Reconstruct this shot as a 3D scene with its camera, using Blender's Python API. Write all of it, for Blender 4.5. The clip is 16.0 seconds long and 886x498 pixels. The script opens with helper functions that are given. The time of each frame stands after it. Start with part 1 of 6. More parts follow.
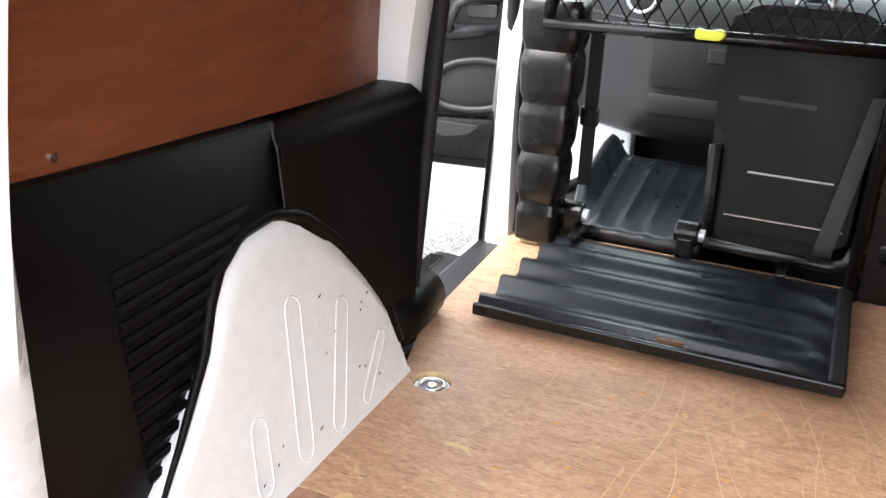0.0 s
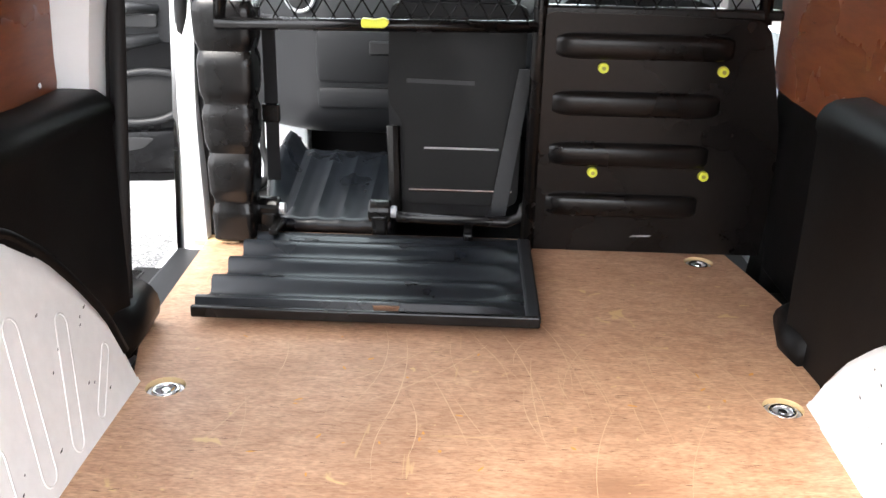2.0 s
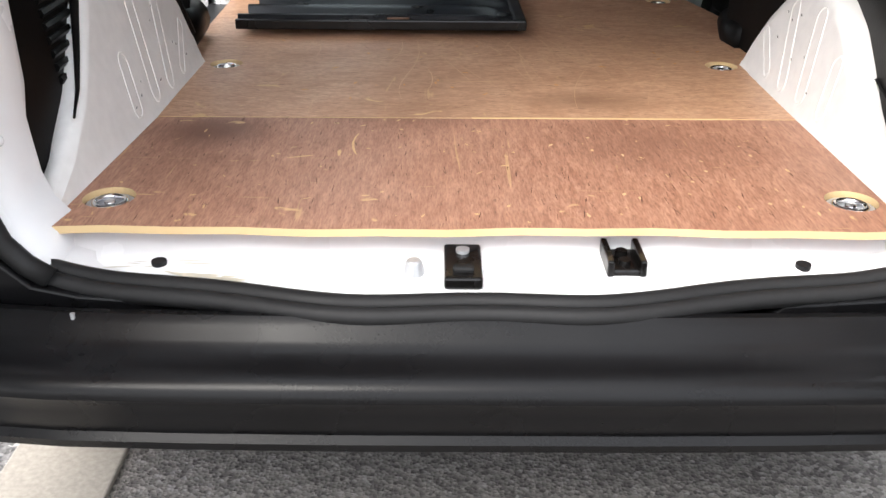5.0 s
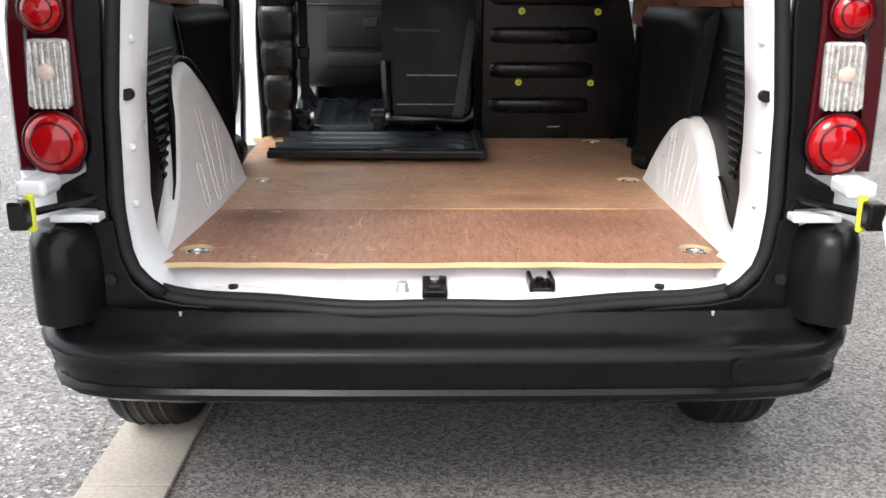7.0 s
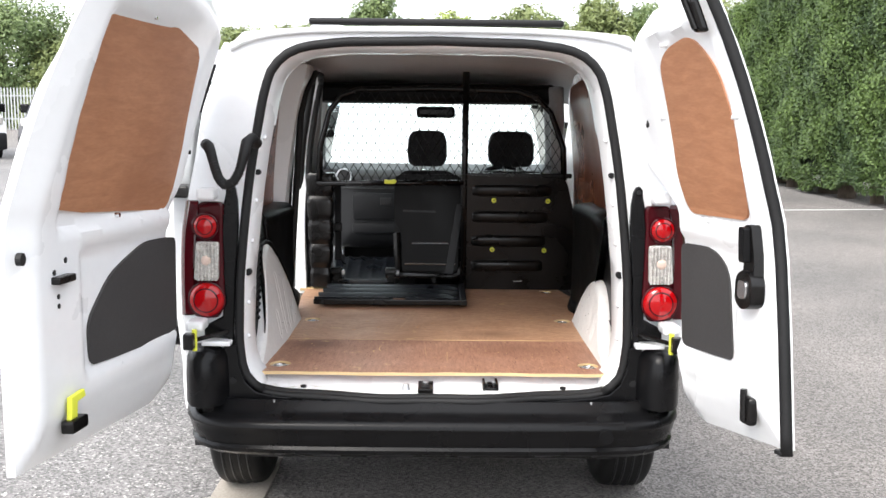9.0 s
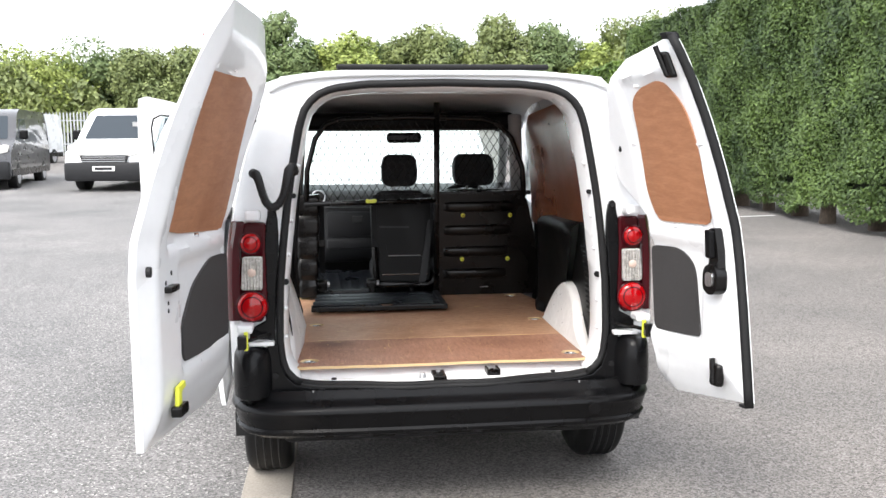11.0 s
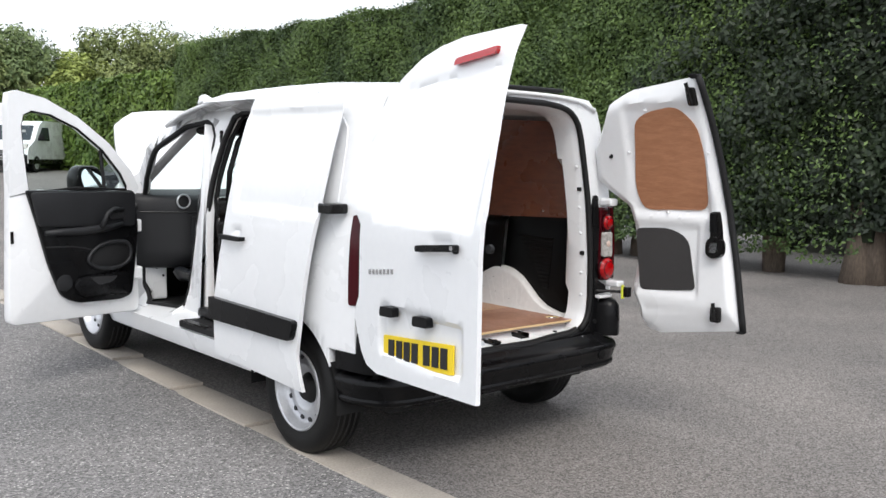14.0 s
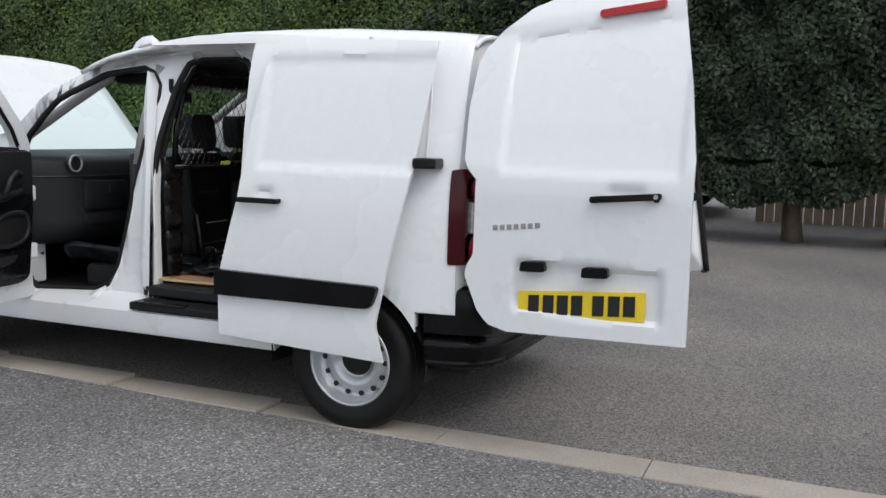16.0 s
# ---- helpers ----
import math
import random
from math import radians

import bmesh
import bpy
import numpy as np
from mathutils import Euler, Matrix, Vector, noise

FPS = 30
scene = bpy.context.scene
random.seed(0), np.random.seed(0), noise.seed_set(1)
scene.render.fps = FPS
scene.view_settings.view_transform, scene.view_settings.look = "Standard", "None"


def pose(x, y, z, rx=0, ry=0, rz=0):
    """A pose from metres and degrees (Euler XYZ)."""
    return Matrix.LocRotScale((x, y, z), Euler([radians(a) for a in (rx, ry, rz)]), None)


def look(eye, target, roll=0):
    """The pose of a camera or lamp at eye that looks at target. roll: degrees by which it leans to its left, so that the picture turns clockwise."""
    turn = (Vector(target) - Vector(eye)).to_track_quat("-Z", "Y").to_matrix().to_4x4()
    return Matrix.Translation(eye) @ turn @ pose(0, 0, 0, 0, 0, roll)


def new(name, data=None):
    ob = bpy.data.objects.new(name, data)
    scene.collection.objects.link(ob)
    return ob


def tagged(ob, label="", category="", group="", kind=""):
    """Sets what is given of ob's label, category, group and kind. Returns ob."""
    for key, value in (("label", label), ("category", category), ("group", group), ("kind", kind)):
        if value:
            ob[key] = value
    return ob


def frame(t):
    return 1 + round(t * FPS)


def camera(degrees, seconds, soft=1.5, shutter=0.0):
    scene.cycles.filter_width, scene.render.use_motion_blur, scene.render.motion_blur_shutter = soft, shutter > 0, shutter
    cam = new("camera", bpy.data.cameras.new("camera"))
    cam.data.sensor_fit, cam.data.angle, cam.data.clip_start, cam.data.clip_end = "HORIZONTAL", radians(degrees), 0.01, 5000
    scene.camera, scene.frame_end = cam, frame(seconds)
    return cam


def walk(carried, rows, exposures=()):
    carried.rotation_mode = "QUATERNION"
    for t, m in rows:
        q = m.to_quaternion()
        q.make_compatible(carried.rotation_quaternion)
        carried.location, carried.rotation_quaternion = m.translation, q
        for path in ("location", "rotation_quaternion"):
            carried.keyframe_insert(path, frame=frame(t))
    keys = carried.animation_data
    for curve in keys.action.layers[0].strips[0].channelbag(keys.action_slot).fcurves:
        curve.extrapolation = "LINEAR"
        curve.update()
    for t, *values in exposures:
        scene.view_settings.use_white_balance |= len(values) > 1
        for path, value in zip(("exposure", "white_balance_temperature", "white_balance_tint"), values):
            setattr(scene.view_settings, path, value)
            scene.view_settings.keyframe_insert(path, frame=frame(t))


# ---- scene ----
cam = camera(51.2, 16.0)
PATH = [
    (0, (0.049, -0.359, 1.467), (-0.674, 1.347, 0.715), 2.5),
    (0.5, (-0.012, -0.408, 1.445), (-0.517, 1.384, 0.716), 2.4),
    (1, (0.007, -0.384, 1.455), (-0.332, 1.443, 0.713), 2.0),
    (1.5, (0.032, -0.399, 1.446), (-0.136, 1.457, 0.72), 1.6),
    (2, (-0.001, -0.463, 1.435), (-0.053, 1.408, 0.732), 1.3),
    (2.5, (-0.034, -0.548, 1.438), (-0.045, 1.26, 0.585), 0.9),
    (3, (-0.047, -0.629, 1.423), (-0.045, 1.107, 0.43), 1.0),
    (3.5, (-0.048, -0.739, 1.409), (-0.048, 0.999, 0.418), 0.8),
    (4, (-0.035, -0.889, 1.317), (-0.043, 0.857, 0.342), 0.4),
    (4.5, (-0.062, -0.954, 1.232), (-0.046, 0.79, 0.252), 0.8),
    (4.7, (-0.063, -1.0, 1.172), (-0.051, 0.759, 0.221), 0.6),
    (6.8, (-0.022, -1.637, 1.104), (-0.018, 0.28, 0.536), 0.0),
    (6.9, (-0.044, -1.72, 1.137), (-0.012, 0.201, 0.581), 0.4),
    (7, (-0.044, -1.786, 1.172), (-0.009, 0.135, 0.618), 0.3),
    (7.5, (-0.034, -2.111, 1.314), (-0.006, -0.189, 0.76), 0.3),
    (8, (0.008, -2.454, 1.4), (0.03, -0.513, 0.919), 0.5),
    (8.5, (0.008, -2.793, 1.431), (0.027, -0.816, 1.125), 0.7),
    (9, (0.001, -3.094, 1.48), (0.019, -1.113, 1.207), 0.6),
    (9.5, (0.027, -3.354, 1.491), (0.027, -1.368, 1.248), 0.1),
    (9.7, (0.003, -3.441, 1.501), (0.008, -1.455, 1.264), 0.1),
    (11.8, (-1.011, -3.766, 1.526), (-0.576, -1.827, 1.299), 0.1),
    (12, (-1.189, -3.8, 1.508), (-0.703, -1.872, 1.291), 0.4),
    (12.5, (-1.673, -3.76, 1.484), (-0.971, -1.899, 1.276), 0.7),
    (13, (-2.24, -3.696, 1.445), (-1.321, -1.93, 1.252), 0.9),
    (13.5, (-2.738, -3.51, 1.415), (-1.632, -1.854, 1.232), 0.8),
    (14, (-3.215, -3.202, 1.451), (-1.916, -1.694, 1.257), 0.9),
    (14.5, (-3.691, -2.895, 1.431), (-2.235, -1.536, 1.246), 0.7),
    (15, (-3.949, -2.428, 1.408), (-2.341, -1.252, 1.227), 0.7),
    (15.5, (-4.206, -1.914, 1.398), (-2.466, -0.959, 1.152), 0.8),
    (16, (-4.443, -1.363, 1.354), (-2.618, -0.584, 1.104), 1.1),
]
walk(cam, [(t, look(eye, target, roll)) for t, eye, target, roll in PATH], exposures=((0.0, 2.68, 6500, 10), (2.0, 2.75, 6500, 10), (4.0, 2.1, 6500, 10), (4.7, 1.8, 6500, 10), (7.0, 1.5, 6500, 10), (9.0, 1.48, 6500, 10), (12.0, 1.18, 6500, 10), (13.0, 0.9, 6450, 10), (14.5, 0.35, 6400, 10), (16.0, -0.05, 6300, 10)))

# ---- world and light ----
world = bpy.data.worlds.new("overcast_sky")
scene.world = world
world.use_nodes = True
wn = world.node_tree.nodes
wl = world.node_tree.links
bgn = wn["Background"]
sky = wn.new("ShaderNodeTexSky")
sky.sky_type = "NISHITA"
sky.sun_disc = False
sky.sun_elevation = radians(52)
sky.sun_rotation = radians(215)
sky.air_density, sky.dust_density, sky.ozone_density = 1.0, 3.0, 1.0
cloud = wn.new("ShaderNodeMix")
cloud.data_type = "RGBA"
cloud.inputs[0].default_value = 0.72
cloud.inputs[7].default_value = (10.0, 10.2, 10.6, 1)
wl.new(sky.outputs[0], cloud.inputs[6])
wl.new(cloud.outputs[2], bgn.inputs[0])
bgn.inputs[1].default_value = 0.12
sun_data = bpy.data.lights.new("sun", "SUN")
sun_data.energy = 1.2
sun_data.angle = radians(25)
sun_data.color = (1.0, 0.96, 0.9)
sun = new("sun", sun_data)
sun.matrix_world = look((-6, -9, 14), (0, 1, 0))


# ---- materials ----
def mat(name, col, rough=0.5, metal=0.0, **kw):
    m = bpy.data.materials.new(name)
    m.use_nodes = True
    b = m.node_tree.nodes["Principled BSDF"]
    b.inputs["Base Color"].default_value = (*col, 1)
    b.inputs["Roughness"].default_value = rough
    b.inputs["Metallic"].default_value = metal
    for k, v in kw.items():
        b.inputs[k.replace("_", " ")].default_value = v
    return m


def vary(m, col, amount=0.25, scale=8.0, stretch=(1, 1, 1), fine=60.0, bump=0.0, rough_var=0.0, detail=6.0, bump_scale=None):
    """Two scales of noise on the base colour, a fine bump and uneven gloss."""
    nt = m.node_tree
    n, l = nt.nodes, nt.links
    b = n["Principled BSDF"]
    tc = n.new("ShaderNodeTexCoord")
    mp = n.new("ShaderNodeMapping")
    mp.inputs["Scale"].default_value = stretch
    l.new(tc.outputs["Object"], mp.inputs[0])
    out = []
    for s in (scale, fine):
        t = n.new("ShaderNodeTexNoise")
        t.inputs["Scale"].default_value = s
        t.inputs["Detail"].default_value = detail
        l.new(mp.outputs[0], t.inputs["Vector"])
        out.append(t)
    add = n.new("ShaderNodeMath")
    add.operation = "ADD"
    l.new(out[0].outputs[0], add.inputs[0])
    l.new(out[1].outputs[0], add.inputs[1])
    r = n.new("ShaderNodeValToRGB")
    lo = [c * (1 - amount) for c in col]
    hi = [min(1, c * (1 + amount)) for c in col]
    r.color_ramp.elements[0].position, r.color_ramp.elements[1].position = 0.35, 0.65
    r.color_ramp.elements[0].color, r.color_ramp.elements[1].color = (*lo, 1), (*hi, 1)
    half = n.new("ShaderNodeMath")
    half.operation = "MULTIPLY"
    half.inputs[1].default_value = 0.5
    l.new(add.outputs[0], half.inputs[0])
    l.new(half.outputs[0], r.inputs[0])
    l.new(r.outputs[0], b.inputs["Base Color"])
    if bump:
        bp = n.new("ShaderNodeBump")
        bp.inputs["Strength"].default_value = bump
        bp.inputs["Distance"].default_value = 0.002
        src = out[1]
        if bump_scale:
            src = n.new("ShaderNodeTexNoise")
            src.inputs["Scale"].default_value = bump_scale
            l.new(tc.outputs["Object"], src.inputs["Vector"])
        l.new(src.outputs[0], bp.inputs["Height"])
        l.new(bp.outputs[0], b.inputs["Normal"])
    if rough_var:
        rr = n.new("ShaderNodeMapRange")
        base = b.inputs["Roughness"].default_value
        rr.inputs["From Min"].default_value, rr.inputs["From Max"].default_value = 0.3, 0.7
        rr.inputs["To Min"].default_value, rr.inputs["To Max"].default_value = base - rough_var, base + rough_var
        l.new(out[0].outputs[0], rr.inputs[0])
        l.new(rr.outputs[0], b.inputs["Roughness"])
    return m


def simple(name, col, rough=0.5, metal=0.0, amount=0.15, scale=6.0, fine=80.0, bump=0.0, rough_var=0.05, **kw):
    return vary(mat(name, col, rough, metal, **kw), col, amount, scale, (1, 1, 1), fine, bump, rough_var)


M_WHITE = simple("white_paint", (0.80, 0.81, 0.82), 0.28, amount=0.02, scale=2.0, fine=30, rough_var=0.04, Coat_Weight=0.5, Coat_Roughness=0.05)
M_PLASTIC = simple("black_grained_plastic", (0.0045, 0.0045, 0.005), 0.27, amount=0.25, scale=5, fine=300, bump=0.06, rough_var=0.07, Specular_IOR_Level=0.18)
M_TRIM = simple("black_trim_panel", (0.0042, 0.0039, 0.0039), 0.42, amount=0.3, scale=5, fine=250, bump=0.1, rough_var=0.08, Specular_IOR_Level=0.13)
M_BLACK = simple("black_painted_steel", (0.005, 0.0045, 0.0044), 0.25, amount=0.35, scale=6, fine=60, bump=0.05, rough_var=0.08, Specular_IOR_Level=0.32)
M_BULK = simple("satin_black_pressed_steel", (0.0065, 0.0055, 0.0052), 0.29, amount=0.35, scale=6, fine=70, bump=0.05, rough_var=0.08, Specular_IOR_Level=0.28)
M_RUBBER = simple("black_rubber", (0.010, 0.010, 0.0105), 0.6, amount=0.2, scale=12, fine=120, Specular_IOR_Level=0.3)
M_TYRE = simple("tyre_rubber", (0.008, 0.008, 0.008), 0.5, amount=0.35, scale=14, fine=120, bump=0.25, Specular_IOR_Level=0.25)
M_STEEL = simple("silver_painted_steel", (0.55, 0.56, 0.58), 0.35, 0.6, amount=0.1, scale=10, fine=90)
M_CHROME = mat("chrome", (0.75, 0.75, 0.76), 0.15, 1.0)
M_GREY = simple("dark_grey_plastic", (0.013, 0.0135, 0.015), 0.48, amount=0.15, scale=6, fine=220, bump=0.2, Specular_IOR_Level=0.35)
M_GREYL = simple("light_grey_headlining", (0.35, 0.35, 0.35), 0.85, amount=0.1, scale=8, fine=150, bump=0.1)
M_ROOFIN = simple("white_inner_roof_steel", (0.66, 0.65, 0.64), 0.45, amount=0.06, scale=4, fine=60)
M_SEAT = simple("black_woven_fabric", (0.010, 0.010, 0.011), 0.9, amount=0.3, scale=20, fine=300, bump=0.4)
M_YELLOW = mat("yellow_green_plastic", (0.72, 0.75, 0.06), 0.4)
M_PLATE = simple("yellow_plate", (0.85, 0.62, 0.02), 0.35, amount=0.05)
M_INK = mat("black_print", (0.012, 0.012, 0.013), 0.4)
M_GLASS = mat("clear_glass", (0.9, 0.97, 0.95), 0.02, Transmission_Weight=1.0, IOR=1.05)
M_RED = mat("red_lens", (0.34, 0.001, 0.003), 0.05, Specular_IOR_Level=0.5)
M_DRED = mat("dark_red_lens", (0.045, 0.0015, 0.004), 0.12, Specular_IOR_Level=0.3)
M_CLEAR = simple("clear_fluted_lens", (0.55, 0.53, 0.5), 0.15, 0.4, amount=0.4, scale=60, fine=200, bump=0.4)
M_MIRROR = mat("mirror_glass", (0.8, 0.82, 0.84), 0.02, 1.0)
M_CONC = vary(mat("concrete_edging", (0.36, 0.325, 0.28), 0.9), (0.36, 0.325, 0.28), 0.2, 3.0, (1, 1, 1), 90, 0.4)
M_BARK = vary(mat("bark", (0.11, 0.085, 0.065), 0.95), (0.11, 0.085, 0.065), 0.4, 6, (1, 1, 0.25), 60, 0.8)


def ply(name, a, b, c, stretch, rough, chips, stain=None):
    """Brown film-faced plywood: stretched grain, blotches, dark flecks and pale chips."""
    m = mat(name, a, rough)
    nt = m.node_tree
    n, l = nt.nodes, nt.links
    bs = n["Principled BSDF"]
    tc = n.new("ShaderNodeTexCoord")

    def tex(scale, st, detail=8.0, distort=0.0):
        mp = n.new("ShaderNodeMapping")
        mp.inputs["Scale"].default_value = st
        l.new(tc.outputs["Object"], mp.inputs[0])
        t = n.new("ShaderNodeTexNoise")
        t.inputs["Scale"].default_value = scale
        t.inputs["Detail"].default_value = detail
        t.inputs["Distortion"].default_value = distort
        l.new(mp.outputs[0], t.inputs["Vector"])
        return t

    def ramp(src, p0, p1, c0, c1):
        r = n.new("ShaderNodeValToRGB")
        r.color_ramp.elements[0].position, r.color_ramp.elements[1].position = p0, p1
        r.color_ramp.elements[0].color, r.color_ramp.elements[1].color = (*c0, 1), (*c1, 1)
        l.new(src.outputs[0], r.inputs[0])
        return r

    def mix(f, x, y):
        k = n.new("ShaderNodeMix")
        k.data_type = "RGBA"
        l.new(f.outputs[0], k.inputs[0])
        l.new(x, k.inputs[6])
        l.new(y, k.inputs[7])
        return k.outputs[2]

    k0, k1 = (0, 0, 0), (1, 1, 1)
    grain = tex(9, stretch, 9, 0.6)
    base = ramp(grain, 0.32, 0.68, a, b)
    fine = tex(34, stretch, 6, 0.4)
    thin = n.new("ShaderNodeMix")
    thin.data_type, thin.blend_type = "RGBA", "MULTIPLY"
    thin.inputs[0].default_value = 1.0
    l.new(base.outputs[0], thin.inputs[6])
    l.new(ramp(fine, 0.33, 0.62, (0.74, 0.70, 0.67) if chips else (0.93, 0.92, 0.91), (1.10, 1.10, 1.10) if chips else (1.03, 1.03, 1.03)).outputs[0], thin.inputs[7])
    blot = tex(2.3, (1, 1, 1), 5)
    dark = n.new("ShaderNodeRGB")
    dark.outputs[0].default_value = (*c, 1)
    col = mix(ramp(blot, 0.48, 0.74, k0, (0.62, 0.62, 0.62)), thin.outputs[2], dark.outputs[0])
    if stain:
        off = n.new("ShaderNodeMapping")
        off.inputs["Location"].default_value = (-stain[0] / stain[2], -stain[1] / stain[3], 0)
        off.inputs["Scale"].default_value = (1 / stain[2], 1 / stain[3], 0.01)
        l.new(tc.outputs["Object"], off.inputs[0])
        gr = n.new("ShaderNodeTexGradient")
        gr.gradient_type = "SPHERICAL"
        l.new(off.outputs[0], gr.inputs[0])
        gw = n.new("ShaderNodeMath")
        gw.operation = "MULTIPLY"
        l.new(gr.outputs[1], gw.inputs[0])
        l.new(blot.outputs[0], gw.inputs[1])
        col = mix(ramp(gw, 0.05, 0.42, k0, (0.85, 0.85, 0.85)), col, dark.outputs[0])
    fleck = tex(70, tuple(s * 0.35 for s in stretch), 3)
    col = mix(ramp(fleck, 0.64, 0.72, k0, (0.75, 0.75, 0.75) if chips else (0.2, 0.2, 0.2)), col, dark.outputs[0])
    if chips:
        pale = n.new("ShaderNodeRGB")
        pale.outputs[0].default_value = (0.62, 0.42, 0.20, 1)
        chip = tex(16, (1, 1, 1), 3, 0.8)
        col = mix(ramp(chip, 0.69, 0.72, k0, (0.8, 0.8, 0.8)), col, pale.outputs[0])
        spot = tex(55, (1, 1, 1), 2, 0.5)
        col = mix(ramp(spot, 0.735, 0.76, k0, (0.8, 0.8, 0.8)), col, pale.outputs[0])
        scr2 = tex(5, (0.8, 14, 1), 2, 1.5)
        col = mix(ramp(scr2, 0.70, 0.73, k0, (0.35, 0.35, 0.35)), col, pale.outputs[0])
        scr = tex(7, (9, 0.5, 1), 2, 1.2)
        col = mix(ramp(scr, 0.70, 0.74, k0, (0.45, 0.45, 0.45)), col, pale.outputs[0])
    l.new(col, bs.inputs["Base Color"])
    bp = n.new("ShaderNodeBump")
    bp.inputs["Strength"].default_value, bp.inputs["Distance"].default_value = 0.25, 0.001
    l.new(fleck.outputs[0], bp.inputs["Height"])
    l.new(bp.outputs[0], bs.inputs["Normal"])
    rg = ramp(blot, 0.3, 0.7, (rough - 0.1,) * 3, (rough + 0.12,) * 3)
    l.new(rg.outputs[0], bs.inputs["Roughness"])
    return m


M_PLYF = ply("worn_plywood_floor_front", (0.43, 0.235, 0.138), (0.56, 0.343, 0.213), (0.24, 0.12, 0.065), (2.2, 7, 1), 0.5, True, (0.25, 0.765, 0.20, 0.10))
M_PLYR = ply("worn_plywood_floor_rear", (0.30, 0.142, 0.09), (0.43, 0.23, 0.15), (0.15, 0.065, 0.04), (11, 1.7, 1), 0.5, True, (-0.48, 0.575, 0.13, 0.12))
M_PLYW = ply("varnished_plywood_lining", (0.155, 0.044, 0.017), (0.215, 0.066, 0.026), (0.11, 0.03, 0.012), (1, 1, 5), 0.3, False)
M_PLYD = ply("plywood_door_lining", (0.34, 0.15, 0.075), (0.42, 0.2, 0.105), (0.26, 0.105, 0.05), (1, 1, 5), 0.55, False)
M_PLYE = mat("plywood_edge", (0.62, 0.45, 0.24), 0.8)


def tarmac(name, col, chip_col, chip_lo, scale):
    m = mat(name, col, 0.92)
    nt = m.node_tree
    n, l = nt.nodes, nt.links
    bs = n["Principled BSDF"]
    tc = n.new("ShaderNodeTexCoord")
    v = n.new("ShaderNodeTexVoronoi")
    v.inputs["Scale"].default_value = scale
    l.new(tc.outputs["Object"], v.inputs["Vector"])
    big = n.new("ShaderNodeTexNoise")
    big.inputs["Scale"].default_value = 0.7
    big.inputs["Detail"].default_value = 8
    l.new(tc.outputs["Object"], big.inputs["Vector"])
    sep = n.new("ShaderNodeSeparateColor")
    l.new(v.outputs["Color"], sep.inputs[0])
    r = n.new("ShaderNodeValToRGB")
    r.color_ramp.interpolation = "LINEAR"
    e = r.color_ramp.elements
    e[0].position, e[0].color = 0.0, (*[c * 0.40 for c in col], 1)
    e[1].position, e[1].color = chip_lo, (*[c * 1.38 for c in col], 1)
    e2 = e.new(min(0.995, chip_lo + 0.03))
    e2.color = (*chip_col, 1)
    l.new(sep.outputs[0], r.inputs[0])
    k = n.new("ShaderNodeMix")
    k.data_type, k.blend_type = "RGBA", "MULTIPLY"
    k.inputs[0].default_value = 1.0
    rb = n.new("ShaderNodeValToRGB")
    rb.color_ramp.elements[0].position, rb.color_ramp.elements[1].position = 0.3, 0.7
    rb.color_ramp.elements[0].color, rb.color_ramp.elements[1].color = (0.75, 0.75, 0.75, 1), (1.15, 1.12, 1.1, 1)
    l.new(big.outputs[0], rb.inputs[0])
    l.new(r.outputs[0], k.inputs[6])
    l.new(rb.outputs[0], k.inputs[7])
    l.new(k.outputs[2], bs.inputs["Base Color"])
    bp = n.new("ShaderNodeBump")
    bp.inputs["Strength"].default_value, bp.inputs["Distance"].default_value = 0.6, 0.004
    l.new(v.outputs["Distance"], bp.inputs["Height"])
    l.new(bp.outputs[0], bs.inputs["Normal"])
    return m


M_TARMAC = tarmac("dark_asphalt", (0.19, 0.178, 0.168), (0.28, 0.27, 0.26), 0.9, 130)
M_CHIPPED = tarmac("worn_chipped_asphalt", (0.19, 0.187, 0.185), (0.44, 0.43, 0.41), 0.94, 115)


def leafmat(name, c0, c1):
    m = mat(name, c0, 0.6)
    nt = m.node_tree
    n, l = nt.nodes, nt.links
    bs = n["Principled BSDF"]
    g = n.new("ShaderNodeNewGeometry")
    tc = n.new("ShaderNodeTexCoord")
    t = n.new("ShaderNodeTexNoise")
    t.inputs["Scale"].default_value = 0.8
    l.new(tc.outputs["Object"], t.inputs["Vector"])
    a = n.new("ShaderNodeMath")
    a.operation = "MULTIPLY_ADD"
    a.inputs[1].default_value = 0.6
    l.new(g.outputs["Random Per Island"], a.inputs[0])
    h = n.new("ShaderNodeMath")
    h.operation = "MULTIPLY_ADD"
    h.inputs[1].default_value, h.inputs[2].default_value = 1.6, -0.6
    l.new(t.outputs[0], h.inputs[0])
    l.new(h.outputs[0], a.inputs[2])
    r = n.new("ShaderNodeValToRGB")
    r.color_ramp.elements[0].color, r.color_ramp.elements[1].color = (*c0, 1), (*c1, 1)
    l.new(a.outputs[0], r.inputs[0])
    l.new(r.outputs[0], bs.inputs["Base Color"])
    return m


